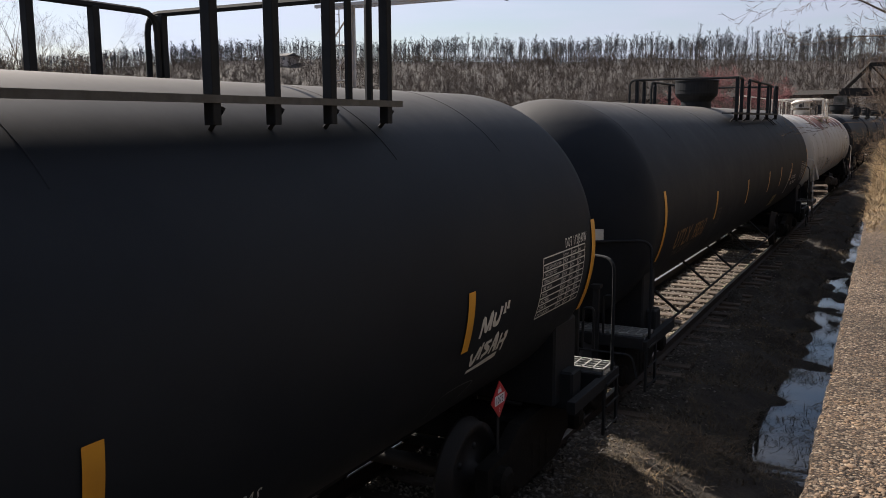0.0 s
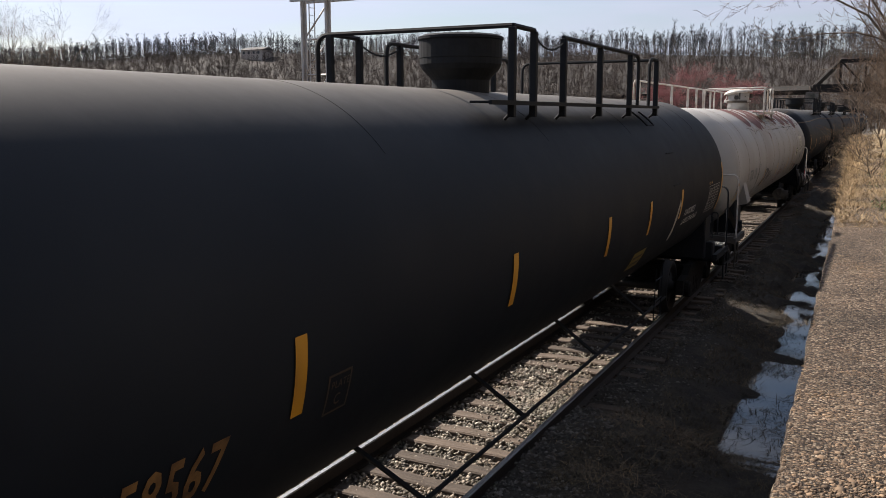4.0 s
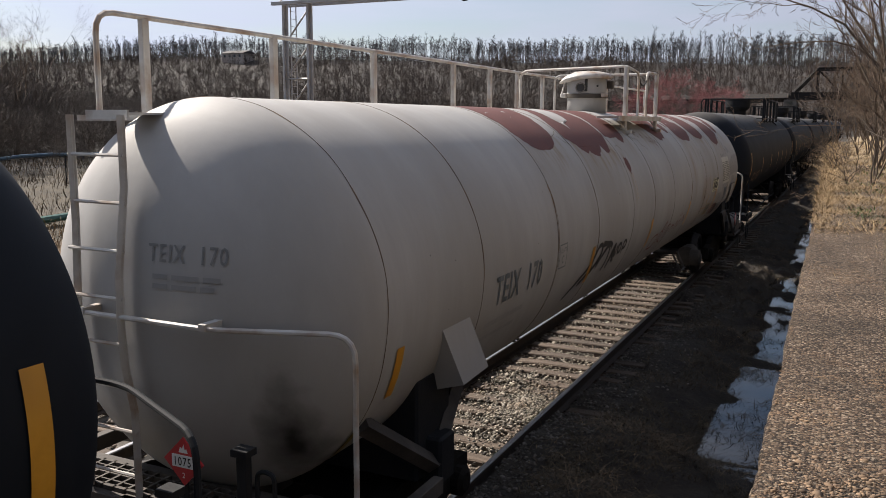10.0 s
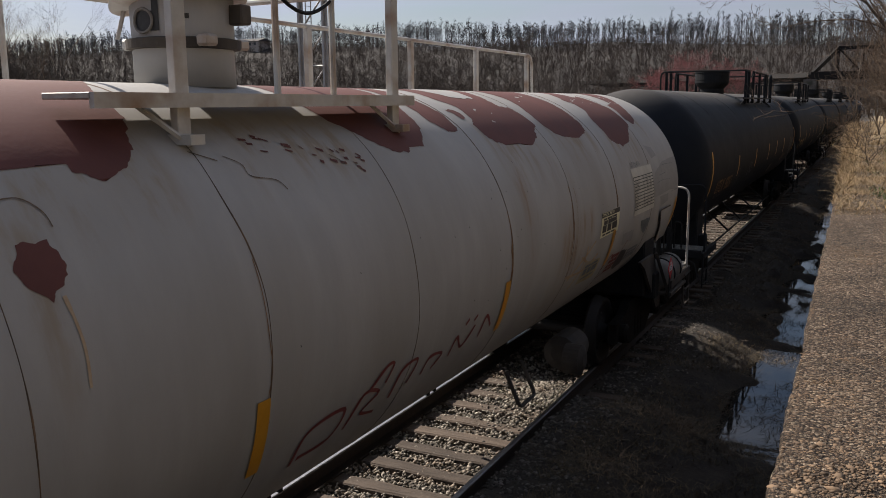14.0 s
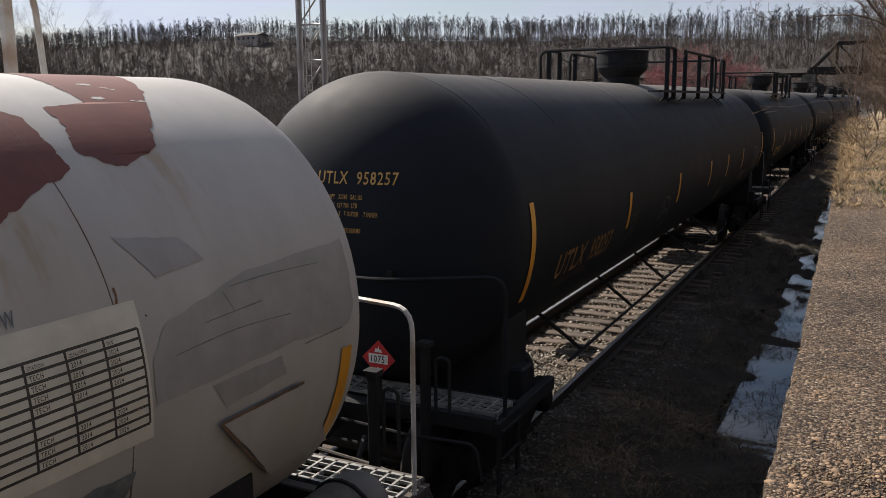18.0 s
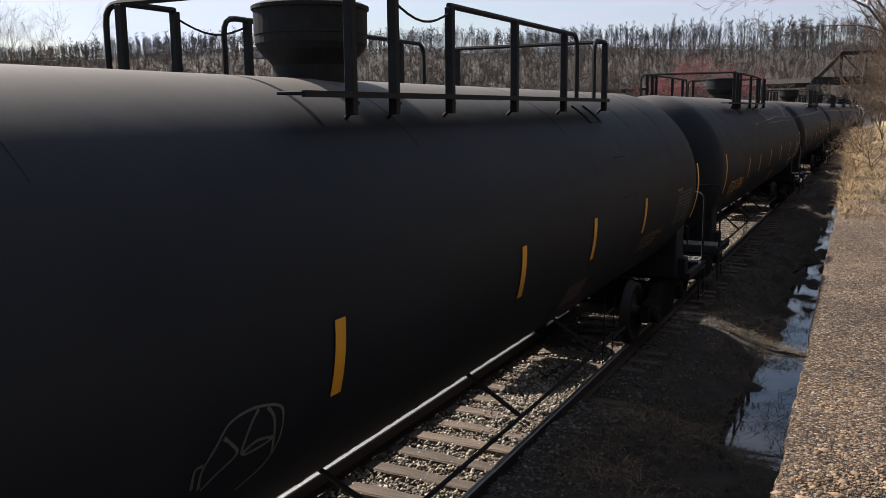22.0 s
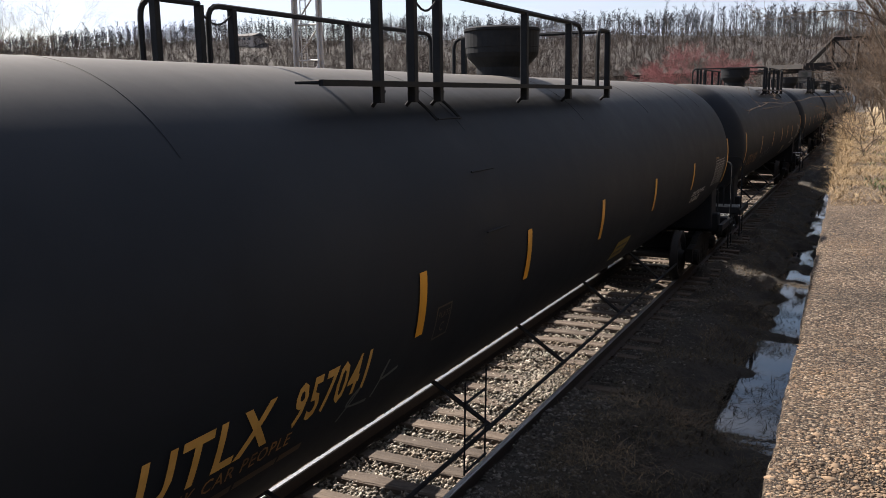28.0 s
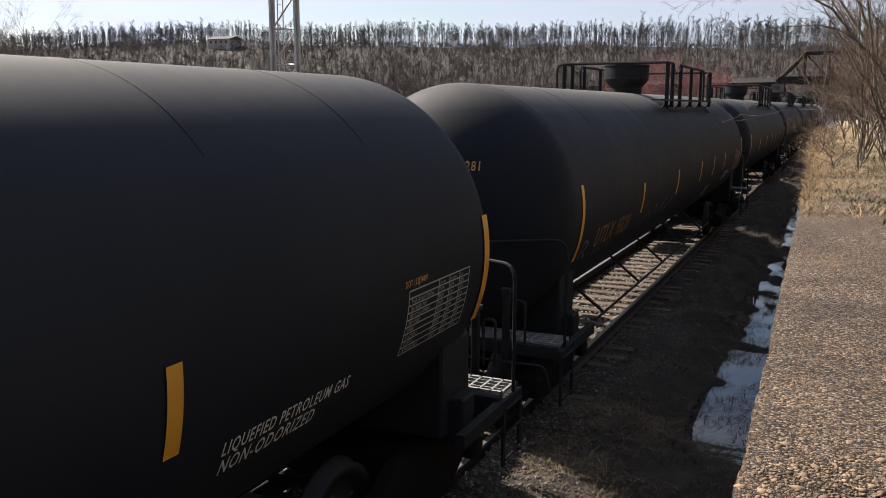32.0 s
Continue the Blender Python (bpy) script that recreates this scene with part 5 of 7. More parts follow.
            part("paint_flake", patch([(u - w, a), (u - 0.3 * w, a + 16 * w), (u + 0.9 * w, a + 12 * w), (u + 1.3 * w, a - 6 * w), (u + 0.2 * w, a - 14 * w)], u, 0.003, 0.9), M["white"], car, "flake of white paint left on the primer")
    part("rust_run", stroke([(6.87, 19.5), (6.89, 12), (6.88, 5)], 0.02, 0.003), M["rust"], car)
    each("paint_crack", [stroke(p, 0.008, 0.004) for p in ([(8.11, 41.1), (8.2, 38.6), (8.21, 35.4), (8.38, 33.7), (8.43, 31)], [(6.73, 36.1), (6.87, 36.4), (6.94, 33.6), (6.95, 30.6)], [(7.9, 43), (8.05, 40)], [(9.0, 39), (9.1, 36)], [(6.2, 35), (6.4, 34.5), (6.55, 32)], [(4.25, 46), (4.5, 45), (4.75, 47), (4.85, 49)], [(4.75, 46), (4.8, 42), (4.95, 39)])], M["crack"], car, "cracks in the jacket")
    chips = []
    rnd = random.Random(5)
    for _ in range(26):
        u = rnd.uniform(8.3, 9.3)
        th = 46 - 10 * (u - 8.3) + rnd.uniform(-3, 3)
        chips.append(stroke([(u, th), (u + rnd.uniform(.02, .06), th - rnd.uniform(.3, 1.2))], rnd.uniform(0.01, 0.03), 0.004))
    each("paint_chips", chips, M["primer"], car, "chipped spots of primer")
    dots = []
    for _ in range(40):
        u, th = rnd.uniform(0.5, 16.5), rnd.uniform(-15, 30)
        dots.append(stroke([(u, th), (u + 0.008, th - rnd.uniform(.2, .6))], 0.009, 0.003))
    each("small_pits", dots, M["tag_black"], car)
    for u in (0.28, 4.82, 7.9, 11.0, 14.13):
        part("reflective_stripe", decal(u - 0.05, u + 0.05, -28, -10.0 - 2.5 * (u < 1), 0.008, -0.03), M["yellow"], car, "orange-yellow reflective stripe")
    part("reflective_stripe", decal(L - 0.06, L + 0.04, -34, -8, 0.008), M["yellow"], car, "orange-yellow reflective stripe")
    part("reflective_stripe", decal(0.02, 0.1, -48, -36, 0.008), M["yellow_dull"], car)
    # lettering
    part("side_lettering", side_text("TEIX  170", 0.23, 1.86, -14.3, 0.74), M["letter_dark"], car, "faded dark reporting mark")
    part("faint_print", merge(bars(1.75, -22, (0.35, 0.2, 0.3), 0.05), bars(1.75, -27, (0.2, 0.3, 0.25), 0.04)), M["ghost"], car)
    fr = [decal(3.5, 3.74, -2.9, -2.4), decal(3.5, 3.74, -12.5, -12), decal(3.5, 3.512, -12.5, -2.4), decal(3.728, 3.74, -12.5, -2.4)]
    part("clearance_box", merge(*fr, side_text("PLATE", 0.045, 3.535, -6, 0.9), side_text("C", 0.075, 3.58, -10.4, 0.9)), M["letter_dark"], car, "outlined clearance mark")
    part("head_lettering", head_text("TEIX  170", 0.11, -0.02, 2.6, 0.8), M["letter_faint"], car)
    for z, widths in ((2.49, (0.12, 0.2, 0.12)), (2.43, (0.12, 0.18, 0.1))):
        x = 0.02
        for w in widths:
            g = bmesh.new()
            q = [[g.verts.new(on_head(x + w * i / 4, z + dz)) for i in range(5)] for dz in (0, 0.032)]
            for i in range(4):
                g.faces.new((q[0][i], q[0][i + 1], q[1][i + 1], q[1][i]))
            part("head_print", g, M["grey_patch"], car)
            x += w + 0.03
    tag = [stroke([(u + 0.05, th * 1.05 - 6.5) for u, th in p], 0.07) for p in (
        [(4.1, -24), (4.4, -18), (4.75, -12), (4.95, -5), (5.1, -4.4), (5.12, -9), (4.85, -16)], [(5.05, -15), (5.2, -10), (5.45, -6), (5.5, -12), (5.42, -19)], [(5.15, -4.2), (5.5, -5.6), (5.6, -8)],
        [(5.62, -19), (5.7, -10), (5.8, -8), (5.78, -14), (5.9, -17)], [(4.5, -20), (4.9, -14)])]
    tag += [stroke([(u + 0.02, th * 1.05 - 6.5) for u, th in p], 0.05) for p in ([(5.75, -14), (5.8, -8.8), (5.9, -14), (5.95, -8.4)], [(6.05, -13.4), (6.0, -9.4), (6.12, -8.6), (6.15, -12.6), (6.05, -13.4)], [(6.25, -15), (6.27, -8.5), (6.4, -8.8), (6.38, -11.5), (6.27, -12)])]
    each("sprayed_tag", tag, M["tag_black"], car, "black sprayed graffiti lettering")
    red = [stroke([(u + 0.35, th - 10) for u, th in p], 0.034) for p in ([(7.95, -24), (8.0, -15), (8.35, -14), (8.3, -22), (8.0, -22.5)], [(8.45, -22), (8.55, -13), (8.75, -15), (8.6, -19), (8.8, -22)], [(8.6, -13), (8.75, -8), (8.85, -8), (8.8, -13)], [(8.95, -20), (9.0, -12), (9.2, -11), (9.15, -18)],
                                    [(9.35, -18), (9.4, -13), (9.6, -14), (9.5, -18)], [(9.75, -17), (9.8, -11), (9.95, -16), (10.1, -10)], [(10.25, -16), (10.3, -9), (10.45, -14)], [(9.9, -8), (9.95, -6.5)], [(10.05, -8), (10.1, -6.6)])]
    each("sprayed_tag", red, M["tag_red"], car, "dull red sprayed graffiti outline")
    # far end: grey touch-up, inspection table, emergency notices
    for k, edge in enumerate((((15.98, 4.6), (16.06, 9.5), (16.63, 15.2), (17.46, 16.3), (17.46, 0.2), (17.4, -3.1), (16.91, -1.9), (15.97, -2.9)), ((14.57, -14.9), (15.08, -15.2), (15.14, -21.7), (14.63, -21)),
                              ((15.96, 26), (16.3, 24), (16.4, 19), (16.1, 18)), ((16.3, -3.5), (16.8, -3.5), (16.85, -8), (16.4, -9)))):
        part("touch_up_patch", patch(edge, 40 + k, 0.003, 0.4), M["grey_patch"], car, "grey paint touch-up")
    part("dark_patch", patch(((14.76, -25), (15.12, -26.6), (15.22, -36), (14.95, -38), (14.74, -33)), 50, 0.003), M["tag_black"], car, "black painted-over patch")
    part("dark_notice", decal(15.18, 15.7, -34, -27, 0.005), M["letter_dark"], car, "dark stencilled notice panel")
    part("panel_print", merge(bars(15.22, -29, (0.18, 0.2), 0.02), bars(15.24, -31, (0.1, 0.16, 0.1), 0.02), bars(15.24, -33, (0.2, 0.1), 0.02)), M["grey_patch"], car)
    part("torn_patch", patch(((15.34, -12.5), (15.86, -12.7), (15.84, -15.2), (15.74, -21.2), (15.53, -18.4)), 60, 0.005, 0.5), M["letter_dark"], car, "torn dark hole in the jacket")
    part("red_notice", merge(bars(14.36, -26.5, (0.12, 0.2), 0.045), bars(14.34, -29.2, (0.22, 0.12), 0.045), bars(14.34, -32, (0.1, 0.12, 0.1), 0.045), bars(14.34, -34.6, (0.2, 0.14), 0.045)), M["tag_red"], car, "faded red stencilled notice")
    each("sheet_scuff", [stroke(p, 0.007, 0.0045) for p in ([(16.5, 13), (16.8, 13.2), (17.2, 12.6)], [(16.45, 12.5), (16.5, 8.5)], [(16.1, 4.2), (16.5, 5), (16.9, 4.2)], [(16.3, 8), (16.7, 8.6)], [(17.0, -3.2), (17.35, -3)])], M["letter_dark"], car, "dark scuffs in the grey paint")
    part("table_sheet", decal(14.94, 15.95, -8.0, 15.3, 0.004), M["sheet"], car, "yellowed white inspection sheet")
    table_decal(car, 14.96, 15.93, -5.3, 10.7, M["tag_black"], 10, seed=8)
    part("faint_print", side_text("DOT-112-J-400-W", 0.06, 14.98, 15.9, 0.6), M["letter_dark"], car)
    part("notice_panel", decal(13.54, 14.24, -11.0, -0.1, 0.005), M["sign_cream"], car, "cream emergency notice")
    part("notice_band", decal(13.54, 14.24, -2.2, -0.1, 0.006), M["tag_black"], car)
    part("panel_print", side_text("FOR PRODUCT EMERGENCY", 0.036, 13.58, -1.7, 0.6, lift=0.007), M["sign_cream"], car)
    part("panel_print", merge(bars(13.6, -3.5, (0.12, 0.2, 0.16), 0.02), bars(13.62, -5.6, (0.14, 0.34), 0.045), bars(13.58, -8.9, (0.15, 0.15, 0.2), 0.075, 0.035), bars(13.6, -10.3, (0.1, 0.2, 0.14), 0.018)), M["tag_black"], car)
    part("notice_panel", patch(((13.14, -22.5), (13.2, -19.4), (13.78, -21.2), (13.83, -31.6), (13.2, -30.5)), 70, 0.005, 0.3), M["sign_stained"], car, "stained emergency notice")
    part("panel_print", merge(bars(13.25, -22.8, (0.2, 0.24), 0.03), bars(13.24, -26.4, (0.13, 0.12, 0.18), 0.075, 0.03), bars(13.26, -28.6, (0.3, 0.14), 0.02)), M["letter_dark"], car)
    each("sprayed_tag", [stroke([(u + 0.5, th + 2.0) for u, th in p], 0.035) for p in ([(12.2, -26), (12.45, -21), (12.7, -17), (12.9, -13)], [(12.4, -32), (12.6, -24), (12.65, -14)], [(12.1, -24), (12.7, -25), (13.1, -20)], [(12.5, -18), (12.9, -24)])], M["rust"], car, "brown sprayed scrawl")
    each("sprayed_tag", [stroke(p, 0.02) for p in ([(14.1, -31), (14.35, -24), (14.6, -29), (14.9, -20)], [(14.15, -36), (14.6, -33), (14.8, -27)])], M["tag_red"], car)
    # square cover boxes over the saddles
    part("saddle_cover", patch(((16.36, -11.6), (16.96, -11.4), (17.42, -33), (16.9, -33.3)), 80, 0.03, 0.2), M["white"], car, "bent sheet cover over the saddle")
    each("cover_edge", [stroke(p, 0.02, 0.028) for p in ([(16.34, -11.3), (16.97, -11.1)], [(16.34, -11.3), (16.6, -22), (16.9, -33)], [(16.6, -17), (16.72, -21)])], M["crack"], car)
    for u in (1.0,):
        bm = bmesh.new()
        a = [skin(u - 0.1, -14, 0.0), skin(u + 0.38, -14, 0.0), (1.42, u + 0.55, 1.55), (1.42, u + 0.08, 1.53)]
        lo = [Vector((1.05, a[3][1], 1.42)), Vector((1.05, a[2][1], 1.44))]
        v = [bm.verts.new(p) for p in a] + [bm.verts.new(p) for p in lo]
        bm.faces.new((v[0], v[1], v[2], v[3]))
        bm.faces.new((v[3], v[2], v[5], v[4]))
        bm.faces.new((v[0], v[3], v[4]))
        bm.faces.new((v[1], v[5], v[2]))
        part("saddle_cover", bm, M["white"], car, "welded sheet cover over the saddle")
    truck(car, 0.85)
    truck(car, L - 0.9)
    car_end(car, L, True, M["dirty"], M["white_rail"], M["dirty"], hand_z=2.26, tag=False, close=0.2, inset=0.8)
    car_end(car, L, False, M["dirty"], M["white_rail"], M["grating"], hand_z=2.2, wheel=True, tag=False, inset=0.9)
    placard(car, 0.38, -0.74, 1.42)
    for u in (0.4,):
        part("gusset_plate", merge(rod([(1.12, u - 0.3, 1.5), (1.25, u + 0.5, 0.95)], 0.07, 4), rod([(1.12, u + 1.3, 1.5), (1.25, u + 0.5, 0.95)], 0.07, 4)), M["dirty"], car, "sloping side gusset")
    part("air_reservoir", lathed([(0.04, -0.5), (0.12, -0.485), (0.19, -0.44), (0.215, -0.38), (0.215, 0.38), (0.19, 0.44), (0.12, 0.485), (0.04, 0.5)], 24, "y", (1.22, L - 0.1, 1.02)), M["dirty_pale"], car, "grimy cylindrical air tank", smooth=True)
    for dy in (-0.32, 0.1):
        part("reservoir_strap", rod([(1.22 + 0.222 * math.cos(t), L + dy, 1.02 + 0.222 * math.sin(t)) for t in (2 * math.pi * k / 16 for k in range(17))], 0.014, 5), M["sill"], car)
    part("reservoir_shelf", merge(boxed(0.9, 1.46, L - 0.62, L + 0.42, 0.76, 0.8), rod([(1.3, L - 0.95, 1.42), (1.42, L - 0.62, 0.78), (1.42, L + 0.42, 0.78)], 0.03, 4)), M["dirty"], car, "angle-iron shelf under the air tank")
    bm = bmesh.new()
    rim = ((L - 1.75, 1.42), (L - 1.5, 1.3), (L - 0.75, 0.6), (L - 0.55, 0.6), (L - 0.5, 0.8), (L - 1.0, 1.42))
    f, g = ([bm.verts.new((x, y, z)) for y, z in rim] for x in (1.24, 1.28))
    bm.faces.new(f[::-1])
    bm.faces.new(g)
    for i in range(6):
        bm.faces.new((f[i], f[(i + 1) % 6], g[(i + 1) % 6], g[i]))
    part("side_gusset", bm, M["dirty"], car, "rusty sloping gusset plate")
    placard(car, 1.47, L - 0.78, 1.2, True)
    for u in (3.9, 4.05, 6.3, 6.45, 9.7, 9.85, 12.4, 12.55):
        part("drain_bracket", boxed(-0.2, -0.16, u, u + 0.04, 0.42, 0.92), M["sill"], car)
    part("hanging_pipe", rod(bent([(0.9, 12.0, 0.95), (1.05, 12.0, 0.62), (1.05, 12.4, 0.62), (0.9, 12.4, 0.95)], 0.06), 0.02), M["dirty"], car)
    part("brake_cylinder", lathed([(0.06, -0.1), (0.17, -0.08), (0.17, 0.1), (0.08, 0.14)], 20, "x", (1.05, L - 3.8, 0.66)), M["dirty"], car, "round brake cylinder end")
    part("valve_drum", lathed([(0.1, -0.3), (0.2, -0.26), (0.2, 0.2), (0.1, 0.26)], 16, "y", (0.85, L - 3.4, 0.66)), M["dirty"], car)
    # top: small platform, railing loops, valve housing, long handrail on the far side
    part("walkway", merge(boxed(0.6, 0.91, 7.36, 10.2, 3.52, 3.55, 0.004), boxed(0.9, 0.93, 7.36, 10.2, 3.48, 3.55)), M["white_rail"], car, "small valve platform")
    for u in (7.93, 10.0):
        part("rail_post", boxed(0.84, 0.89, u - 0.045, u + 0.045, 3.32, 4.25, 0.004), M["white_rail"], car)
        part("rail_foot", merge(boxed(0.82, 0.97, u - 0.05, u + 0.05, 3.3, 3.35), rod([(0.82, u - 0.25, 3.5), (0.92, u, 3.3)], 0.014, 4)), M["white_rail"], car)
    part("top_rail", rod(bent([(0.87, 8.7, 3.52), (0.87, 8.7, 4.2), (0.87, 7.93, 4.26), (-0.9, 8.3, 4.24), (-0.9, 8.3, 3.6)], 0.14), 0.02, 8), M["white_rail"], car)
    part("top_rail", rod(bent([(0.87, 9.26, 3.52), (0.87, 9.26, 4.24), (0.87, 10.0, 4.25), (-0.9, 10.0, 4.25), (-0.9, 10.0, 3.6)], 0.12), 0.02, 8), M["white_rail"], car)
    part("chain", rod([(0.87, 8.7 + 0.56 * k / 8, 4.12 - 0.1 * math.sin(math.pi * k / 8)) for k in range(9)], 0.012, 5), M["sill"], car, "rusty safety chain")
    part("far_handrail", rod(bent([(-0.92, -0.05, 3.48), (-0.92, -0.05, 4.22), (-0.92, 17.35, 4.22), (-0.92, 17.4, 3.5)], 0.16), 0.021, 8), M["white_rail"], car, "long white handrail")
    for u in (0.4, 1.98, 3.78, 5.85, 7.1, 8.2, 9.4, 11.5, 13.5, 15.3, 17.15):
        part("handrail_post", boxed(-0.945, -0.895, u - 0.034, u + 0.034, 3.37, 4.21, 0.004), M["white_rail"], car)
    part("far_walkway", boxed(-0.98, -0.66, -0.2, 17.4, 3.46, 3.5), M["white_rail"], car)
    part("end_step", merge(boxed(-0.52, -0.2, -0.5, 0.05, 3.5, 3.515), boxed(-0.54, -0.18, -0.515, -0.5, 3.47, 3.53)), M["white_rail"], car, "top step of the end ladder")
    stile = lambda x: [(x, min(-0.58, on_head(x, z, 0.1)[1]), z) for z in (3.5, 3.3, 3.05, 2.8, 2.5, 2.2, 1.9, 1.6, 1.3, 1.0)]
    for x in (-0.62, -0.18):
        lad = part("end_ladder", merge(*[rod([(p[0], p[1] + d, p[2]) for p in stile(x)], 0.022, 4) for d in (0.0, 0.022)]), M["white_rail"], car, "bent flat-bar ladder stile")
    for k in range(8):
        z = 1.15 + 0.3 * k
        yy = min(-0.58, on_head(-0.4, z, 0.1)[1])
        part("rung", rod([(-0.64, yy, z), (-0.16, yy, z)], 0.012), M["white_rail"], car)
    part("valve_housing", lathed([(0.31, 3.6), (0.305, 3.84), (0.31, 3.9), (0.315, 4.14), (0.3, 4.15)], 40, "z", (0, 8.9, 0)), M["white"], car, "rusty white valve housing with a warped lid", smooth=True)
    part("flange_ring", lathed([(0.3, 3.83), (0.345, 3.835), (0.35, 3.89), (0.3, 3.9)], 40, "z", (0, 8.9, 0)), M["dirty"], car, "grimy bolted flange")
    bm, rings = bmesh.new(), []
    for rr, z in ((0.39, 4.135), (0.405, 4.15), (0.4, 4.175), (0.34, 4.215), (0.22, 4.245), (0.08, 4.255)):
        row = []
        for i in range(40):
            a = 2 * math.pi * i / 40
            wob = 0.05 * noise.noise((2.2 * math.cos(a), 2.2 * math.sin(a), 3)) + 0.02 * noise.noise((6 * math.cos(a), 6 * math.sin(a), 8))
            droop = 0.09 * max(0.0, math.cos(a - radians(200))) ** 4
            f = (rr / 0.4) ** 3
            q = rr * (1 + f * (wob * 0.8 + droop * 0.9))
            row.append(bm.verts.new((q * math.cos(a), 8.9 + q * math.sin(a), z + f * (0.6 * wob - droop))))
        rings.append(row)
    for a, b in zip(rings, rings[1:]):
        for i in range(40):
            bm.faces.new((a[i], a[(i + 1) % 40], b[(i + 1) % 40], b[i]))
    bm.faces.new(rings[-1])
    bm.faces.new(rings[0][::-1])
    part("lid", bm, M["white_rail"], car, "warped overhanging sheet lid", smooth=True)
    def drum_plate(a0, a1, z0, z1, rr=0.3185):
        b = bmesh.new()
        q = [[b.verts.new((rr * math.cos(radians(a0 + (a1 - a0) * i / 6)), 8.9 + rr * math.sin(radians(a0 + (a1 - a0) * i / 6)), z)) for i in range(7)] for z in (z0, z1)]
        for i in range(6):
            b.faces.new((q[0][i], q[0][i + 1], q[1][i + 1], q[1][i]))
        return b
    # Black plates on the drum stand for the shade inside its openings.
    part("port", drum_plate(-104, -80, 3.93, 4.045), M["tag_black"], car, "black plate for the shaded inside of an open valve port")
    part("port_gap", drum_plate(-80, -72, 3.93, 4.13), M["tag_black"], car)
    part("port_rim", rod([(0.325 * math.cos(radians(-92 + 13 * math.cos(t))), 8.9 + 0.325 * math.sin(radians(-92 + 13 * math.cos(t))), 3.99 + 0.07 * math.sin(t)) for t in (2 * math.pi * i / 20 for i in range(21))], 0.009, 5), M["dirty_pale"], car)
    part("rust_hole", drum_plate(-46, -40, 4.0, 4.03), M["tag_black"], car)
    part("latch", boxed(0.28, 0.4, 8.98, 9.08, 3.98, 4.1, 0.01), M["dirty"], car)
    part("latch", rod([(-0.3, 8.72, 4.1), (-0.34, 8.68, 3.9)], 0.014, 5), M["white_rail"], car)
    for a in (-165, -25, 60, 130):
        part("flange_lug", boxed(0.36 * math.cos(radians(a)) - 0.05, 0.36 * math.cos(radians(a)) + 0.05, 8.9 + 0.36 * math.sin(radians(a)) - 0.05, 8.9 + 0.36 * math.sin(radians(a)) + 0.05, 3.84, 3.91, 0.015), M["white_rail"], car)
    return car


car_c = white_car()
CARS.append((car_c, 28.7))
for k in range(1, 5):
    CARS.append((copy_thing(far_car, pose(0, 0, 0)), 105.82 + 18.95 * k))
grey = copy_thing(far_car, pose(0, 0, 0))
grey["label"] = "pale grey tank car far along the train"
for o in grey.children:
    if o.name.startswith("tank"):
        o.data = o.data.copy()
        o.data.materials[0] = M["grey_car"]
CARS.append((grey, 105.82 + 18.95 * 5))


# ---- the place ----
def edge_x(y):
    """Where the ledge's edge runs."""
    return 3.70 - 0.0205 * min(y, 62)


def smooth(a, b, x):
    t = min(1, max(0, (x - a) / (b - a)))
    return t * t * (3 - 2 * t)


WATER = -0.46
MATS = ((2.6, 12.3, 0.13, 0.1, 0.08), (2.85, 14.4, 0.55, 0.25, 0.17), (2.2, 15.4, 0.5, 0.4, 0.2), (2.7, 20.6, 0.6, 0.5, 0.18), (2.6, 24.5, 0.6, 0.9, 0.18), (3.25, 10.7, 0.14, 0.3, 0.14), (3.15, 16.0, 0.25, 0.6, 0.15), (2.5, 17.3, 0.3, 0.25, 0.16), (2.9, 18.6, 0.25, 0.3, 0.16), (3.05, 22.3, 0.3, 0.5, 0.17))     # banks of mud and weed in the ditch


def hill(x, y):
    """The wooded hill across the valley."""
    crest = 24.5 + 6 * smooth(-120, -300, x) + 1.6 * noise.noise((x * 0.02, 3.1, 0))
    up = smooth(205, 345, y)
    return crest * up + 1.5 * noise.noise((x * 0.03, y * 0.03, 1)) * up


def ground_z(x, y):
    e = edge_x(y)
    n = noise.noise((x * 1.3, y * 1.3, 0.5)) * 0.05 + noise.noise((x * 4, y * 4, 2)) * 0.025
    if x > e + 0.05:
        # The 9 m term is an unseen rise, added to block low sky light.
        z = 1.87 + 0.1 * noise.noise((x * 0.5, y * 0.4, 4)) * smooth(12, 20, y) + smooth(15, 40, y) * 0.1 * max(0, x - e) + smooth(6.5, 14, x) * 1.2 + smooth(12, 34, x) * 9.0
        z *= 1 - smooth(95, 140, y)
    elif x > 0.84:
        z = -0.168 - 0.38 * smooth(1.45, 2.9, x) + n
        for px, py, rx, ry, h in MATS:
            z += h * math.exp(-((x - px) / rx) ** 2 - ((y - py + 0.25 * (x - px)) / ry) ** 2)
        z += 0.13 * (1 - smooth(9.2, 10.2, y + 0.5 * noise.noise((x * 1.5, y, 4)) + 0.15 * noise.noise((x * 6, y * 4, 7)))) + (0.13 * smooth(0.08, 0.4, noise.noise((x * 2.6, y * 1.3, 12))) - 0.05) * smooth(14.4, 16, y)
    elif x > -11.5:
        z = -0.235 + 0.3 * n
    else:
        z = -0.25 + n - 0.4 * smooth(-11.5, -13.5, x) + 0.9 * smooth(-16, -40, x) + 0.25 * noise.noise((x * 0.12, y * 0.12, 3))
        z += 3.0 * smooth(-45, -120, x)
    return z + hill(x, y)


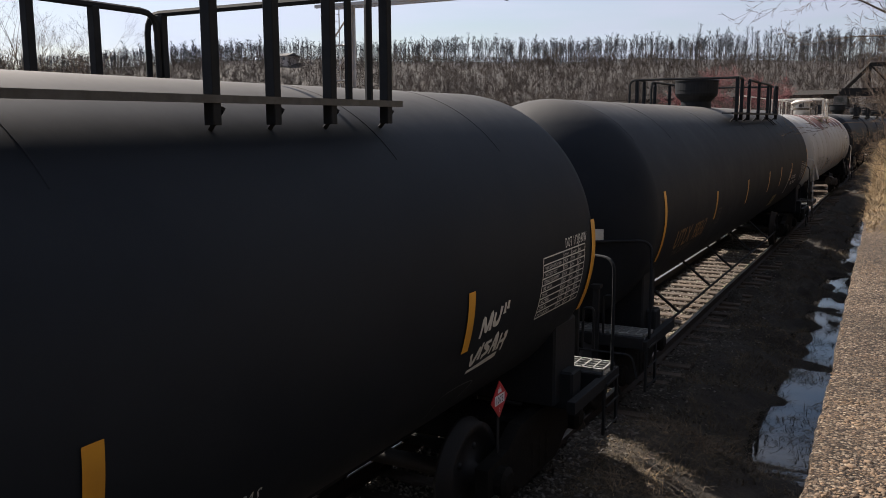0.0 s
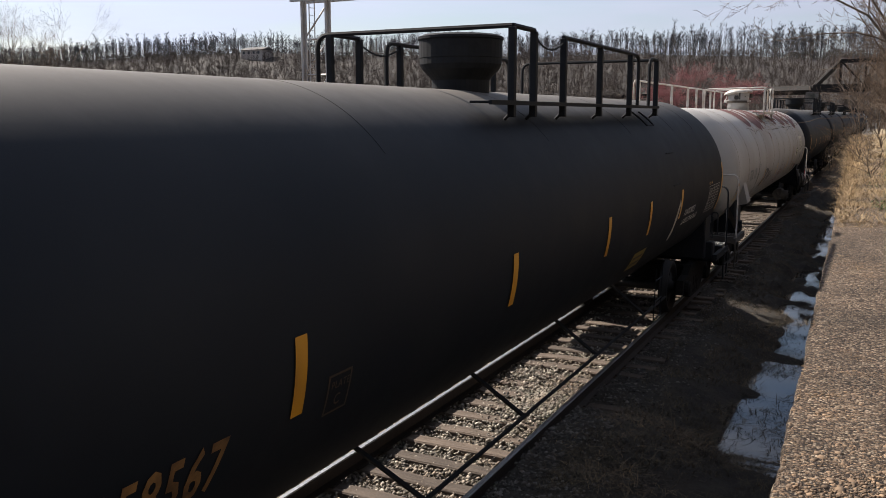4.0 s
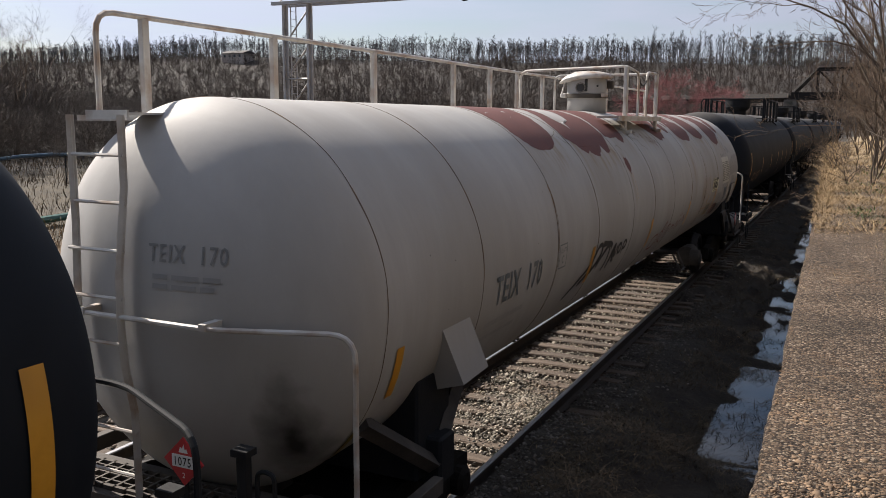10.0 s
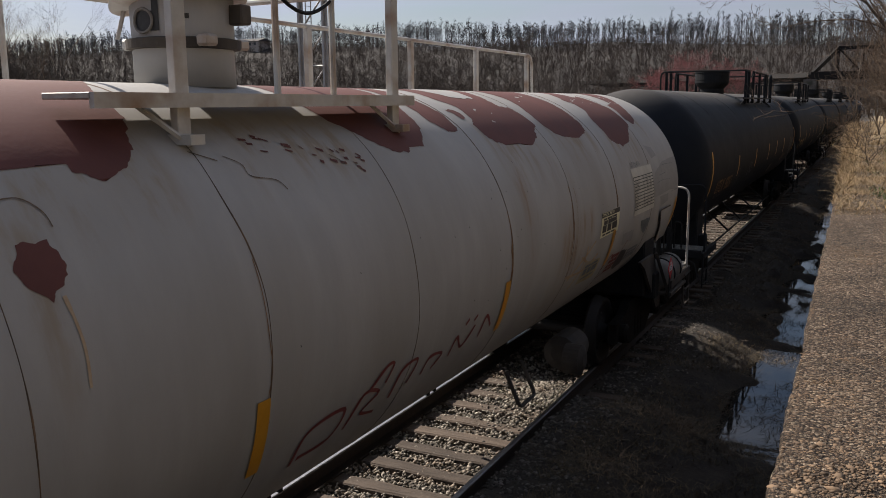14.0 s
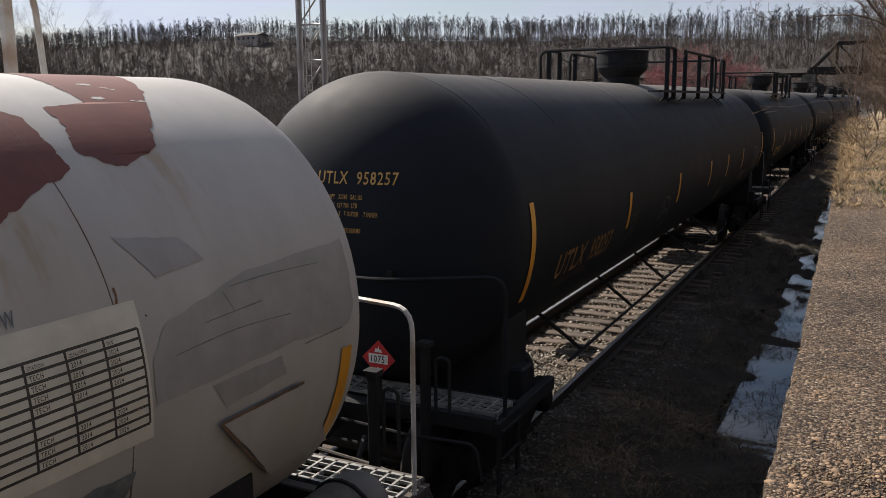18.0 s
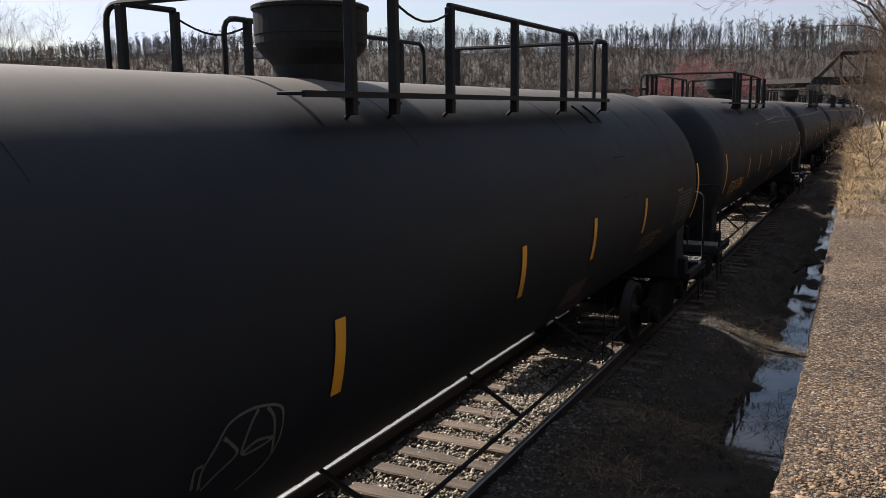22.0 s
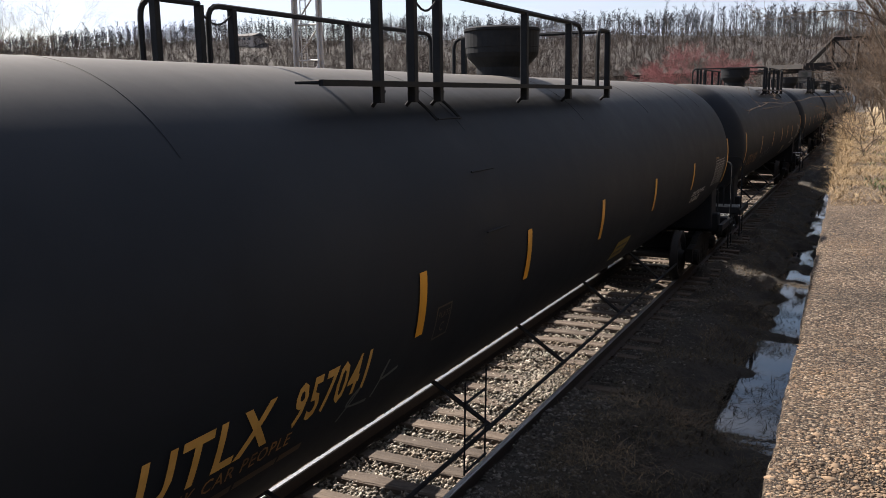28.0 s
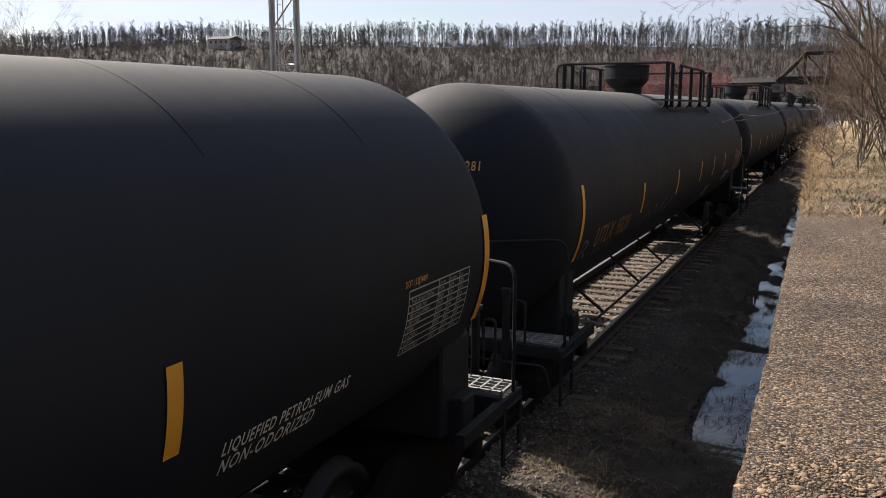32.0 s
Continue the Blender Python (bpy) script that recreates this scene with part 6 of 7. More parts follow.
def build_ground():
    xs = list(np.arange(-900, -120, 40)) + list(np.arange(-120, -30, 5)) + list(np.arange(-30, -12, 1.0)) + list(np.arange(-12, 0.5, 0.6)) + [0.7, 0.78, 0.83, 0.86, 0.92, 1.0, 1.1] + \
        list(np.arange(1.2, 3.75, 0.075)) + list(np.arange(3.9, 10, 0.4)) + list(np.arange(10, 40, 4)) + list(np.arange(40, 700, 40))
    ys = list(np.arange(-60, 0, 6)) + list(np.arange(0, 5, 0.5)) + list(np.arange(5, 26, 0.15)) + list(np.arange(26, 60, 0.6)) + list(np.arange(60, 120, 4)) + \
        list(np.arange(120, 420, 8)) + list(np.arange(420, 1500, 90))
    verts = [(float(x), float(y), ground_z(float(x), float(y))) for y in ys for x in xs]
    w = len(xs)
    faces = [(j * w + i, j * w + i + 1, (j + 1) * w + i + 1, (j + 1) * w + i) for j in range(len(ys) - 1) for i in range(w - 1)]
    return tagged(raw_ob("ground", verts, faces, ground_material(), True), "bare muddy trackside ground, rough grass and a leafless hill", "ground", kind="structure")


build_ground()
bm = bmesh.new()
box(bm, 1.5, 4.2, 4.5, 48, WATER - 0.3, WATER)
tagged(mesh_ob("water", bm, water_material()), "still dark puddle water mirroring the sky in the ditch", "puddle", kind="structure")


def build_ledge():
    """The old loading ledge the camera stands on: a wall with a worn top edge."""
    bm = bmesh.new()
    rows = []
    ys = list(np.arange(-10, 1.5, 0.5)) + list(np.arange(1.5, 12, 0.06)) + list(np.arange(12, 60, 0.25))
    for y in ys:
        y = float(y)
        w = 0.012 * noise.noise((y * 3, 0, 0)) + 0.02 * noise.noise((y * 0.8, 5, 0)) + 0.01 * noise.noise((y * 11, 2, 0))
        e = edge_x(y) + w
        chip = 0.02 + 0.02 * max(0, noise.noise((y * 2.2, 9, 1)))
        prof = [(e + 0.03, -0.8), (e, 0.5), (e, 1.97 - chip * 1.3), (e + chip * 0.4, 1.97 - chip * 0.4), (e + chip * 1.4, 1.97)]
        prof += [(e + d, 1.97 + 0.006 * noise.noise((d * 6, y * 6, 0)) + 0.008 * noise.noise((d, y, 3))) for d in (0.12, 0.2, 0.3, 0.42, 0.56, 0.72, 0.9, 1.2, 1.6, 2.2, 3.2, 5.0)]
        rows.append([bm.verts.new((x, y, z)) for x, z in prof])
    for a, b in zip(rows, rows[1:]):
        for k in range(len(a) - 1):
            bm.faces.new((a[k], a[k + 1], b[k + 1], b[k]))
    bmesh.ops.recalc_face_normals(bm, faces=bm.faces[:])
    return mesh_ob("wall_ledge", bm, aggregate_material(), True)


ledge = tagged(build_ledge(), "worn exposed-aggregate concrete retaining wall beside the ditch", "retaining wall", kind="structure")

ICO = np.array([(0, 0, 1), (0.89, 0, 0.45), (0.28, 0.85, 0.45), (-0.72, 0.53, 0.45), (-0.72, -0.53, 0.45), (0.28, -0.85, 0.45),
                (0.72, 0.53, -0.45), (-0.28, 0.85, -0.45), (-0.89, 0, -0.45), (-0.28, -0.85, -0.45), (0.72, -0.53, -0.45), (0, 0, -1)])
ICO_F = np.array([(0, 1, 2), (0, 2, 3), (0, 3, 4), (0, 4, 5), (0, 5, 1), (1, 6, 2), (2, 7, 3), (3, 8, 4), (4, 9, 5), (5, 10, 1),
                  (6, 7, 2), (7, 8, 3), (8, 9, 4), (9, 10, 5), (10, 6, 1), (11, 7, 6), (11, 8, 7), (11, 9, 8), (11, 10, 9), (11, 6, 10)])
OCT = np.array([(1, 0, 0), (-1, 0, 0), (0, 1, 0), (0, -1, 0), (0, 0, 1), (0, 0, -1.0)])
OCT_F = np.array([(0, 2, 4), (2, 1, 4), (1, 3, 4), (3, 0, 4), (2, 0, 5), (1, 2, 5), (3, 1, 5), (0, 3, 5)])


def stones(name, places, sizes, flat, material, shape, seed):
    """Many loose stones as one mesh."""
    g = np.random.RandomState(seed)
    V, F = shape
    n = len(places)
    jit = 1 + g.uniform(-0.35, 0.35, (n, len(V), 3))
    v = V[None] * jit * sizes[:, None, None] * np.stack([g.uniform(0.7, 1.3, n), g.uniform(0.7, 1.3, n), flat * g.uniform(0.7, 1.3, n)], 1)[:, None]
    a = g.uniform(0, 6.283, n)
    c, s = np.cos(a)[:, None], np.sin(a)[:, None]
    tilt = g.uniform(-0.5, 0.5, n)[:, None]
    x, y, z = v[..., 0], v[..., 1], v[..., 2] + tilt * v[..., 0] * 0.6
    v = np.stack([c * x - s * y, s * x + c * y, z], 2) + places[:, None]
    f = F[None] + (np.arange(n) * len(V))[:, None, None]
    ob = tri_ob(name, v.reshape(-1, 3), f.reshape(-1, 3), material)
    return ob


g = np.random.RandomState(11)
# pebbles in the ledge's face
def ledge_stones(n, y1, lo, hi, power, shape, seed, wide=1.7):
    py = 1.9 + (y1 - 1.9) * g.uniform(0, 1, n) ** power
    px = np.array([edge_x(y) for y in py]) + 0.015 + wide * g.uniform(0, 1, n) * np.minimum(1, 0.45 + py / 9)
    size = lo + (hi - lo) * g.uniform(0, 1, n) ** 2.2
    return tagged(stones("ledge_pebbles", np.stack([px, py, 1.969 - size * 0.2], 1), size, 0.42, M["pebble"], shape, seed), "brown river pebbles set in the worn concrete", "pebbles", kind="stuff")


ledge_stones(4500, 5.5, 0.005, 0.017, 1.3, (ICO, ICO_F), 1)
ledge_stones(420, 4.6, 0.012, 0.026, 1.1, (ICO, ICO_F), 8)
ledge_stones(42000, 13.5, 0.004, 0.0115, 1.5, (OCT, OCT_F), 6)
# crushed stone between the rails
n = 34000
py = 3.5 + 44 * g.uniform(0, 1, n) ** 1.7
px = g.uniform(-0.74, 0.72, n)
pz = -0.212 + 0.026 * g.uniform(-1, 1, n) + 0.075 * np.exp(-(((px - 0.35) / 0.4) ** 2 + ((py - 9.7) / 0.75) ** 2)) + 0.05 * np.exp(-(((px + 0.2) / 0.4) ** 2 + ((py - 10.9) / 0.6) ** 2))
tagged(stones("track_ballast", np.stack([px, py, pz], 1), g.uniform(0.01, 0.03, n), 0.8, M["ballast"], (OCT, OCT_F), 2), "pale crushed-stone ballast between the rails", "ballast", kind="stuff")
# heaped stones that bury a few ties
n = 1100
py, px = g.normal(9.7, 0.55, n), g.normal(0.38, 0.24, n)
keep = np.abs(px) < 0.7
py, px = py[keep], px[keep]
tagged(stones("ballast_heap", np.stack([px, py, -0.16 + 0.06 * np.exp(-(((px - 0.4) / 0.3) ** 2 + ((py - 9.7) / 0.6) ** 2))], 1), g.uniform(0.01, 0.024, len(px)), 0.8, M["ballast"], (OCT, OCT_F), 3),
       "heap of pale stones covering the ties", "ballast", kind="stuff")
# darker stones beside the near rail, and the yard on the other side
n = 6500
py = 4 + 34 * g.uniform(0, 1, n) ** 1.6
px = 0.84 + np.abs(g.normal(0, 0.5, n))
keep = px < 2.1
px, py = px[keep], py[keep]
pz = np.array([ground_z(float(a), float(b)) for a, b in zip(px, py)])
tagged(stones("ditch_gravel", np.stack([px, py, pz + 0.004], 1), g.uniform(0.01, 0.03, len(px)), 0.7, M["gravel_dark"], (OCT, OCT_F), 4), "dirty gravel along the near rail", "gravel", kind="stuff")
n = 16000
py = 4 + 30 * g.uniform(0, 1, n) ** 1.5
px = g.uniform(-13.2, -0.8, n)
tagged(stones("yard_ballast", np.stack([px, py, np.full(n, -0.205)], 1), g.uniform(0.02, 0.05, n), 0.7, M["ballast"], (OCT, OCT_F), 5), "pale ballast across the yard tracks", "ballast", kind="stuff")


def rail_bm(x, y0, y1, head_only=False):
    prof = [(-0.07, -0.17), (0.07, -0.17), (0.07, -0.158), (0.012, -0.14), (0.01, -0.045), (0.036, -0.035), (0.037, -0.012)]
    if head_only:
        prof = [(-0.028, -0.011), (0.028, -0.011), (0.027, -0.002), (0.022, 0.002), (-0.022, 0.002), (-0.027, -0.002)]
    else:
        prof = prof + [(-0.037, -0.012), (-0.036, -0.035), (-0.01, -0.045), (-0.012, -0.14), (-0.07, -0.158)]
    bm = bmesh.new()
    a, b = ([bm.verts.new((x + p, y, z)) for p, z in prof] for y in (y0, y1))
    for i in range(len(prof)):
        j = (i + 1) % len(prof)
        bm.faces.new((a[i], a[j], b[j], b[i]))
    bm.faces.new(a[::-1])
    bm.faces.new(b)
    bmesh.ops.recalc_face_normals(bm, faces=bm.faces[:])
    return bm


def tie_mesh(seed, material):
    rnd = random.Random(seed)
    bm = bmesh.new()
    n = 9
    rows = []
    for i in range(n + 1):
        x = -1.28 + 2.56 * i / n
        w, z = 0.1 + 0.008 * rnd.uniform(-1, 1), -0.168 + 0.006 * rnd.uniform(-1, 1)
        rows.append([bm.verts.new((x, -w, -0.32)), bm.verts.new((x, -w, z - 0.015)), bm.verts.new((x, -w + 0.018, z)), bm.verts.new((x, -0.01 + 0.02 * rnd.uniform(-1, 1), z - 0.004 * rnd.random())),
                     bm.verts.new((x, w - 0.018, z)), bm.verts.new((x, w, z - 0.015)), bm.verts.new((x, w, -0.32))])
    for a, b in zip(rows, rows[1:]):
        for k in range(6):
            bm.faces.new((a[k], a[k + 1], b[k + 1], b[k]))
    bm.faces.new(rows[0])
    bm.faces.new(rows[-1][::-1])
    bmesh.ops.recalc_face_normals(bm, faces=bm.faces[:])
    me = bpy.data.meshes.new("tie")
    bm.to_mesh(me)
    bm.free()
    me.materials.append(material)
    return me


TIES = [tie_mesh(k, M["tie"]) for k in range(7)]
PLATE_BM = boxed(-0.1, 0.1, -0.09, 0.09, -0.172, -0.157)
PLATE = bpy.data.meshes.new("tie_plate")
PLATE_BM.to_mesh(PLATE)
PLATE_BM.free()
PLATE.materials.append(M["rail_side"])


def track(x, half, y0, y1, step, label, seed):
    tr = tagged(new("railway_track"), label, "railway track", kind="structure")
    rnd = random.Random(seed)
    for s in (-1, 1):
        r = part("rail", rail_bm(x + s * half, y0, y1), M["rail_side"], tr, "rusty steel rail")
        part("rail_head", rail_bm(x + s * half, y0, y1, True), M["rail_head"], r, "polished running surface")
    y, k = y0 + 0.3, 0
    while y < y1 - 0.2 and k < 298:
        t = new("tie", TIES[rnd.randrange(7)])
        t.parent = tr
        t.location, t.rotation_euler = (x + rnd.uniform(-0.06, 0.06), y, rnd.uniform(-0.012, 0.006)), (0, 0, rnd.uniform(-0.03, 0.03))
        if 3 < y < 26:
            for s in (-1, 1):
                p = new("tie_plate", PLATE)
                p.parent = tr
                p.location = (x + s * half, y, 0)
        y += step * rnd.uniform(0.92, 1.08)
        k += 1
    return tr


track(0.0, 0.752, -14, 120, 0.495, "railway track on weathered wooden ties in pale ballast", 1)
track(-3.63, 0.72, 2.5, 48, 0.52, "empty siding track with rusty rails and wooden ties", 2)
track(-7.07, 0.72, 3, 48, 0.52, "empty siding track with rusty rails and wooden ties", 3)
track(-9.93, 0.72, 4, 48, 0.52, "empty siding track with rusty rails and wooden ties", 4)


# ---- bare trees and scrub ----
def branch_net(rnd, base, direction, length, radius, depth, segs, out, spread=0.55, lift=0.12, kids=(2, 4)):
    """Collects tapered limbs as (start, end, r0, r1)."""
    p, d = Vector(base), Vector(direction).normalized()
    steps = 3 if depth > 1 else 2
    for i in range(steps):
        q = p + d * length / steps
        r0, r1 = radius * (1 - 0.5 * i / steps), radius * (1 - 0.5 * (i + 1) / steps)
        out.append((p.copy(), q.copy(), r0, r1))
        if depth > 0 and i >= (1 if depth > 2 else 0):
            for _ in range(rnd.randint(*kids)):
                nd = (d + Vector((rnd.gauss(0, spread), rnd.gauss(0, spread), rnd.gauss(0, spread) + lift))).normalized()
                branch_net(rnd, q, nd, length * rnd.uniform(0.5, 0.75), r1 * 0.62, depth - 1, segs, out, spread, lift, kids)
        d = (d + Vector((rnd.gauss(0, 0.16), rnd.gauss(0, 0.16), rnd.gauss(0, 0.1)))).normalized()
        p = q


def limbs_mesh(limbs, sides=3):
    """Thin prisms along the limbs, as arrays."""
    A = np.array([l[0] for l in limbs])
    B = np.array([l[1] for l in limbs])
    r0, r1 = np.array([l[2] for l in limbs]), np.array([l[3] for l in limbs])
    d = B - A
    d /= np.linalg.norm(d, axis=1)[:, None] + 1e-9
    ref = np.where(np.abs(d[:, 2:3]) < 0.9, np.array([[0, 0, 1.0]]), np.array([[1.0, 0, 0]]))
    u = np.cross(d, ref)
    u /= np.linalg.norm(u, axis=1)[:, None]
    w = np.cross(d, u)
    vs = []
    for P, r in ((A, r0), (B, r1)):
        for k in range(sides):
            a = 2 * math.pi * k / sides
            vs.append(P + r[:, None] * (math.cos(a) * u + math.sin(a) * w))
    V = np.stack(vs, 1)
    f = []
    for k in range(sides):
        j = (k + 1) % sides
        f += [(k, j, sides + j), (k, sides + j, sides + k)]
    F = np.array(f)[None] + (np.arange(len(limbs)) * 2 * sides)[:, None, None]
    return V.reshape(-1, 3), F.reshape(-1, 3)


def bare_tree(x, y, h, seed, label, trunk_r=0.2, depth=4, kind="tree", lean=(0, 0), mat_b="bark", mat_t="twig", z=None, spread=0.5, lift=0.15, kids=(1, 3), rmin=0.005):
    rnd = random.Random(seed)
    base = Vector((x, y, ground_z(x, y) - 0.1 if z is None else z))
    limbs = []
    branch_net(rnd, base, (lean[0], lean[1], 1), h * 0.5, trunk_r, depth, 3, limbs, spread, lift, kids)
    cut = trunk_r * 0.28
    thick = [l for l in limbs if l[2] > cut]
    thin = [l for l in limbs if l[2] <= cut]
    t = tagged(new(kind), label, "tree" if kind == "tree" else "shrub", "bare trees" if kind == "tree" else "bare thicket")
    v, f = limbs_mesh(thick, 6)
    a = tri_ob("trunk", v, f, M[mat_b])
    a.parent = t
    if thin:
        thin = [(p, q, max(r0, rmin), max(r1, rmin * 0.6)) for p, q, r0, r1 in thin]
        v, f = limbs_mesh(thin, 3)
        b = tri_ob("crown", v, f, M[mat_t])
        b.parent = t
    return t


def wild_limbs(rnd, base, way, length, radius, depth, out, curl=0.17, lift=0.05, kids=4, fork=0.75):
    """Crooked tapering limbs that wander, fork at wide angles and thin out to twigs."""
    p, d = Vector(base), Vector(way).normalized()
    steps = 7 if depth > 1 else 5
    at = sorted(rnd.sample(range(1, steps), min(kids, steps - 1)))
    for i in range(steps):
        q = p + d * length / steps
        r0, r1 = radius * (1 - 0.7 * i / steps), radius * (1 - 0.7 * (i + 1) / steps)
        out.append((p.copy(), q.copy(), r0, r1))
        if depth > 0 and i in at:
            side = d.cross(Vector((rnd.gauss(0, 1), rnd.gauss(0, 1), rnd.gauss(0, 1)))).normalized()
            wild_limbs(rnd, q, d + side * fork * rnd.uniform(0.6, 1.3) + Vector((0, 0, 0.15)), length * rnd.uniform(0.28, 0.5), r1 * 0.62, depth - 1, out, curl, lift, kids, fork)
        d = (d + Vector((rnd.gauss(0, curl), rnd.gauss(0, curl), rnd.gauss(0, curl) + lift))).normalized()
        p = q


def wild_shrub(name, label, x, y, stems, seed, depth=3, z=None, kids=4, curl=0.17, lift=0.05, rmin=0.004, thick="bark", thin="twig"):
    """A shrub or small tree: stems of (way, length, radius) from one root."""
    rnd = random.Random(seed)
    base = Vector((x, y, (max(ground_z(x, y), 1.9) if z is None else z) - 0.1))
    limbs = []
    for way, length, radius in stems:
        wild_limbs(rnd, base, way, length, radius, depth, limbs, curl, lift, kids)
    cut = 0.35 * max(r for _, _, r in stems)
    t = tagged(new(name), label, "tree" if name == "tree" else "shrub", "bare trees" if name == "tree" else "bare thicket")
    v, f = limbs_mesh([l for l in limbs if l[2] > cut], 6)
    tri_ob("trunk", v, f, M[thick]).parent = t
    v, f = limbs_mesh([(p, q, max(r0, rmin), max(r1, rmin * 0.6)) for p, q, r0, r1 in limbs if r0 <= cut], 3)
    tri_ob("crown", v, f, M[thin]).parent = t
    return t


rnd = random.Random(21)
for k in range(26):            # saplings and brush along the bank
    y = 21 + 42 * (k / 25) ** 1.2 + rnd.uniform(-0.8, 0.8)
    room = 0.55 + 0.055 * y
    x = edge_x(y) + 0.35 + room * rnd.random() ** 0.8
    tall = rnd.uniform(1.6, 3.4) + 0.045 * y
    stems = [((rnd.uniform(-0.2, 0.4), rnd.uniform(-0.3, 0.3), 1), tall * rnd.uniform(0.7, 1.0), rnd.uniform(0.018, 0.036)) for _ in range(rnd.randint(2, 3))]
    wild_shrub("shrub", "leafless tangled shrub on the dry bank beside the track", x, y, stems, 100 + k, 3, kids=5, curl=0.24, rmin=0.0042 + 0.00006 * y)
for k in range(14):            # brambles that hang over the wall
    y = 22 + 2.4 * k + rnd.uniform(-0.8, 0.8)
    stems = [((rnd.uniform(-1.1, 0.2), rnd.uniform(-0.6, 0.4), rnd.uniform(0.2, 0.8)), rnd.uniform(0.9, 1.7), 0.012) for _ in range(3)]
    wild_shrub("shrub", "low leafless bramble over the wall's edge", edge_x(y) + rnd.uniform(0.15, 0.9), y, stems, 600 + k, 2, kids=4, curl=0.24, lift=-0.04, rmin=0.005)
for k in range(9):
    y = 64 + 4.5 * k
    stems = [((rnd.uniform(-0.4, 0.3), 0, 1), rnd.uniform(4.0, 6.5), 0.05) for _ in range(3)]
    wild_shrub("shrub", "leafless thicket at the end of the bank", rnd.uniform(2.4, 7.0), y, stems, 640 + k, 3, rmin=0.011)
for k, (x, y, stems) in enumerate(((5.3, 22.5, (((-0.42, 0.1, 1.0), 6.4, 0.055), ((-0.05, 0.2, 1.0), 6.5, 0.06), ((-0.25, -0.2, 1.0), 5.0, 0.035))),
                                   (5.8, 27.0, (((-0.3, 0.0, 1.0), 6.6, 0.06), ((0.0, 0.2, 1.0), 7.5, 0.07))),
                                   (5.4, 32.0, (((-0.15, 0.0, 1.0), 7.5, 0.09), ((-0.4, 0.3, 1.0), 5.0, 0.06))),
                                   (6.2, 38.0, (((-0.15, 0.0, 1.0), 8.5, 0.11),)),
                                   (6.4, 46.0, (((-0.2, 0.0, 1.0), 9.0, 0.12),)))):
    wild_shrub("tree", "crooked leafless tree leaning over the bank", x, y, stems, 70 + k, 4, kids=5, curl=0.16, lift=0.03, rmin=0.0045)
for k, (x, y, h) in enumerate(((-58, 44, 12), (-64, 47, 13.5), (-62, 51, 10), (-74, 54, 14), (-70, 60, 12), (-57, 47, 8), (-84, 66, 13))):
    bare_tree(x, y, h, 300 + k, "tall leafless tree beyond the yard fence", 0.2, 5, spread=0.42, lift=0.2, kids=(1, 2))
for k, (x, y, h) in enumerate(((-37, 182, 11.5), (-30, 186, 12.5), (-23.5, 184, 11.5))):
    bare_tree(x, y, h, 400 + k, "red-budding tree in early spring", 0.14, 5, mat_t="red_twig", spread=0.62, lift=0.08, kids=(2, 3), rmin=0.011)
for k, (x, y, h) in enumerate(((-24, 205, 13), (-14, 200, 12), (-52, 190, 10), (-78, 196, 10))):
    bare_tree(x, y, h, 500 + k, "leafless spreading tree below the hill", 0.2, 5, spread=0.55, lift=0.1, kids=(1, 2))


def twig_tris(limbs, g, width):
    """One slim triangle for each twig."""
    A, B = np.array([l[0] for l in limbs]), np.array([l[1] for l in limbs])
    d = B - A
    w = np.cross(d, g.normal(0, 1, (len(A), 3)))
    w /= np.linalg.norm(w, axis=1)[:, None] + 1e-9
    V = np.stack([A - w * width, A + w * width, B], 1).reshape(-1, 3)
    return V, np.arange(len(V)).reshape(-1, 3)


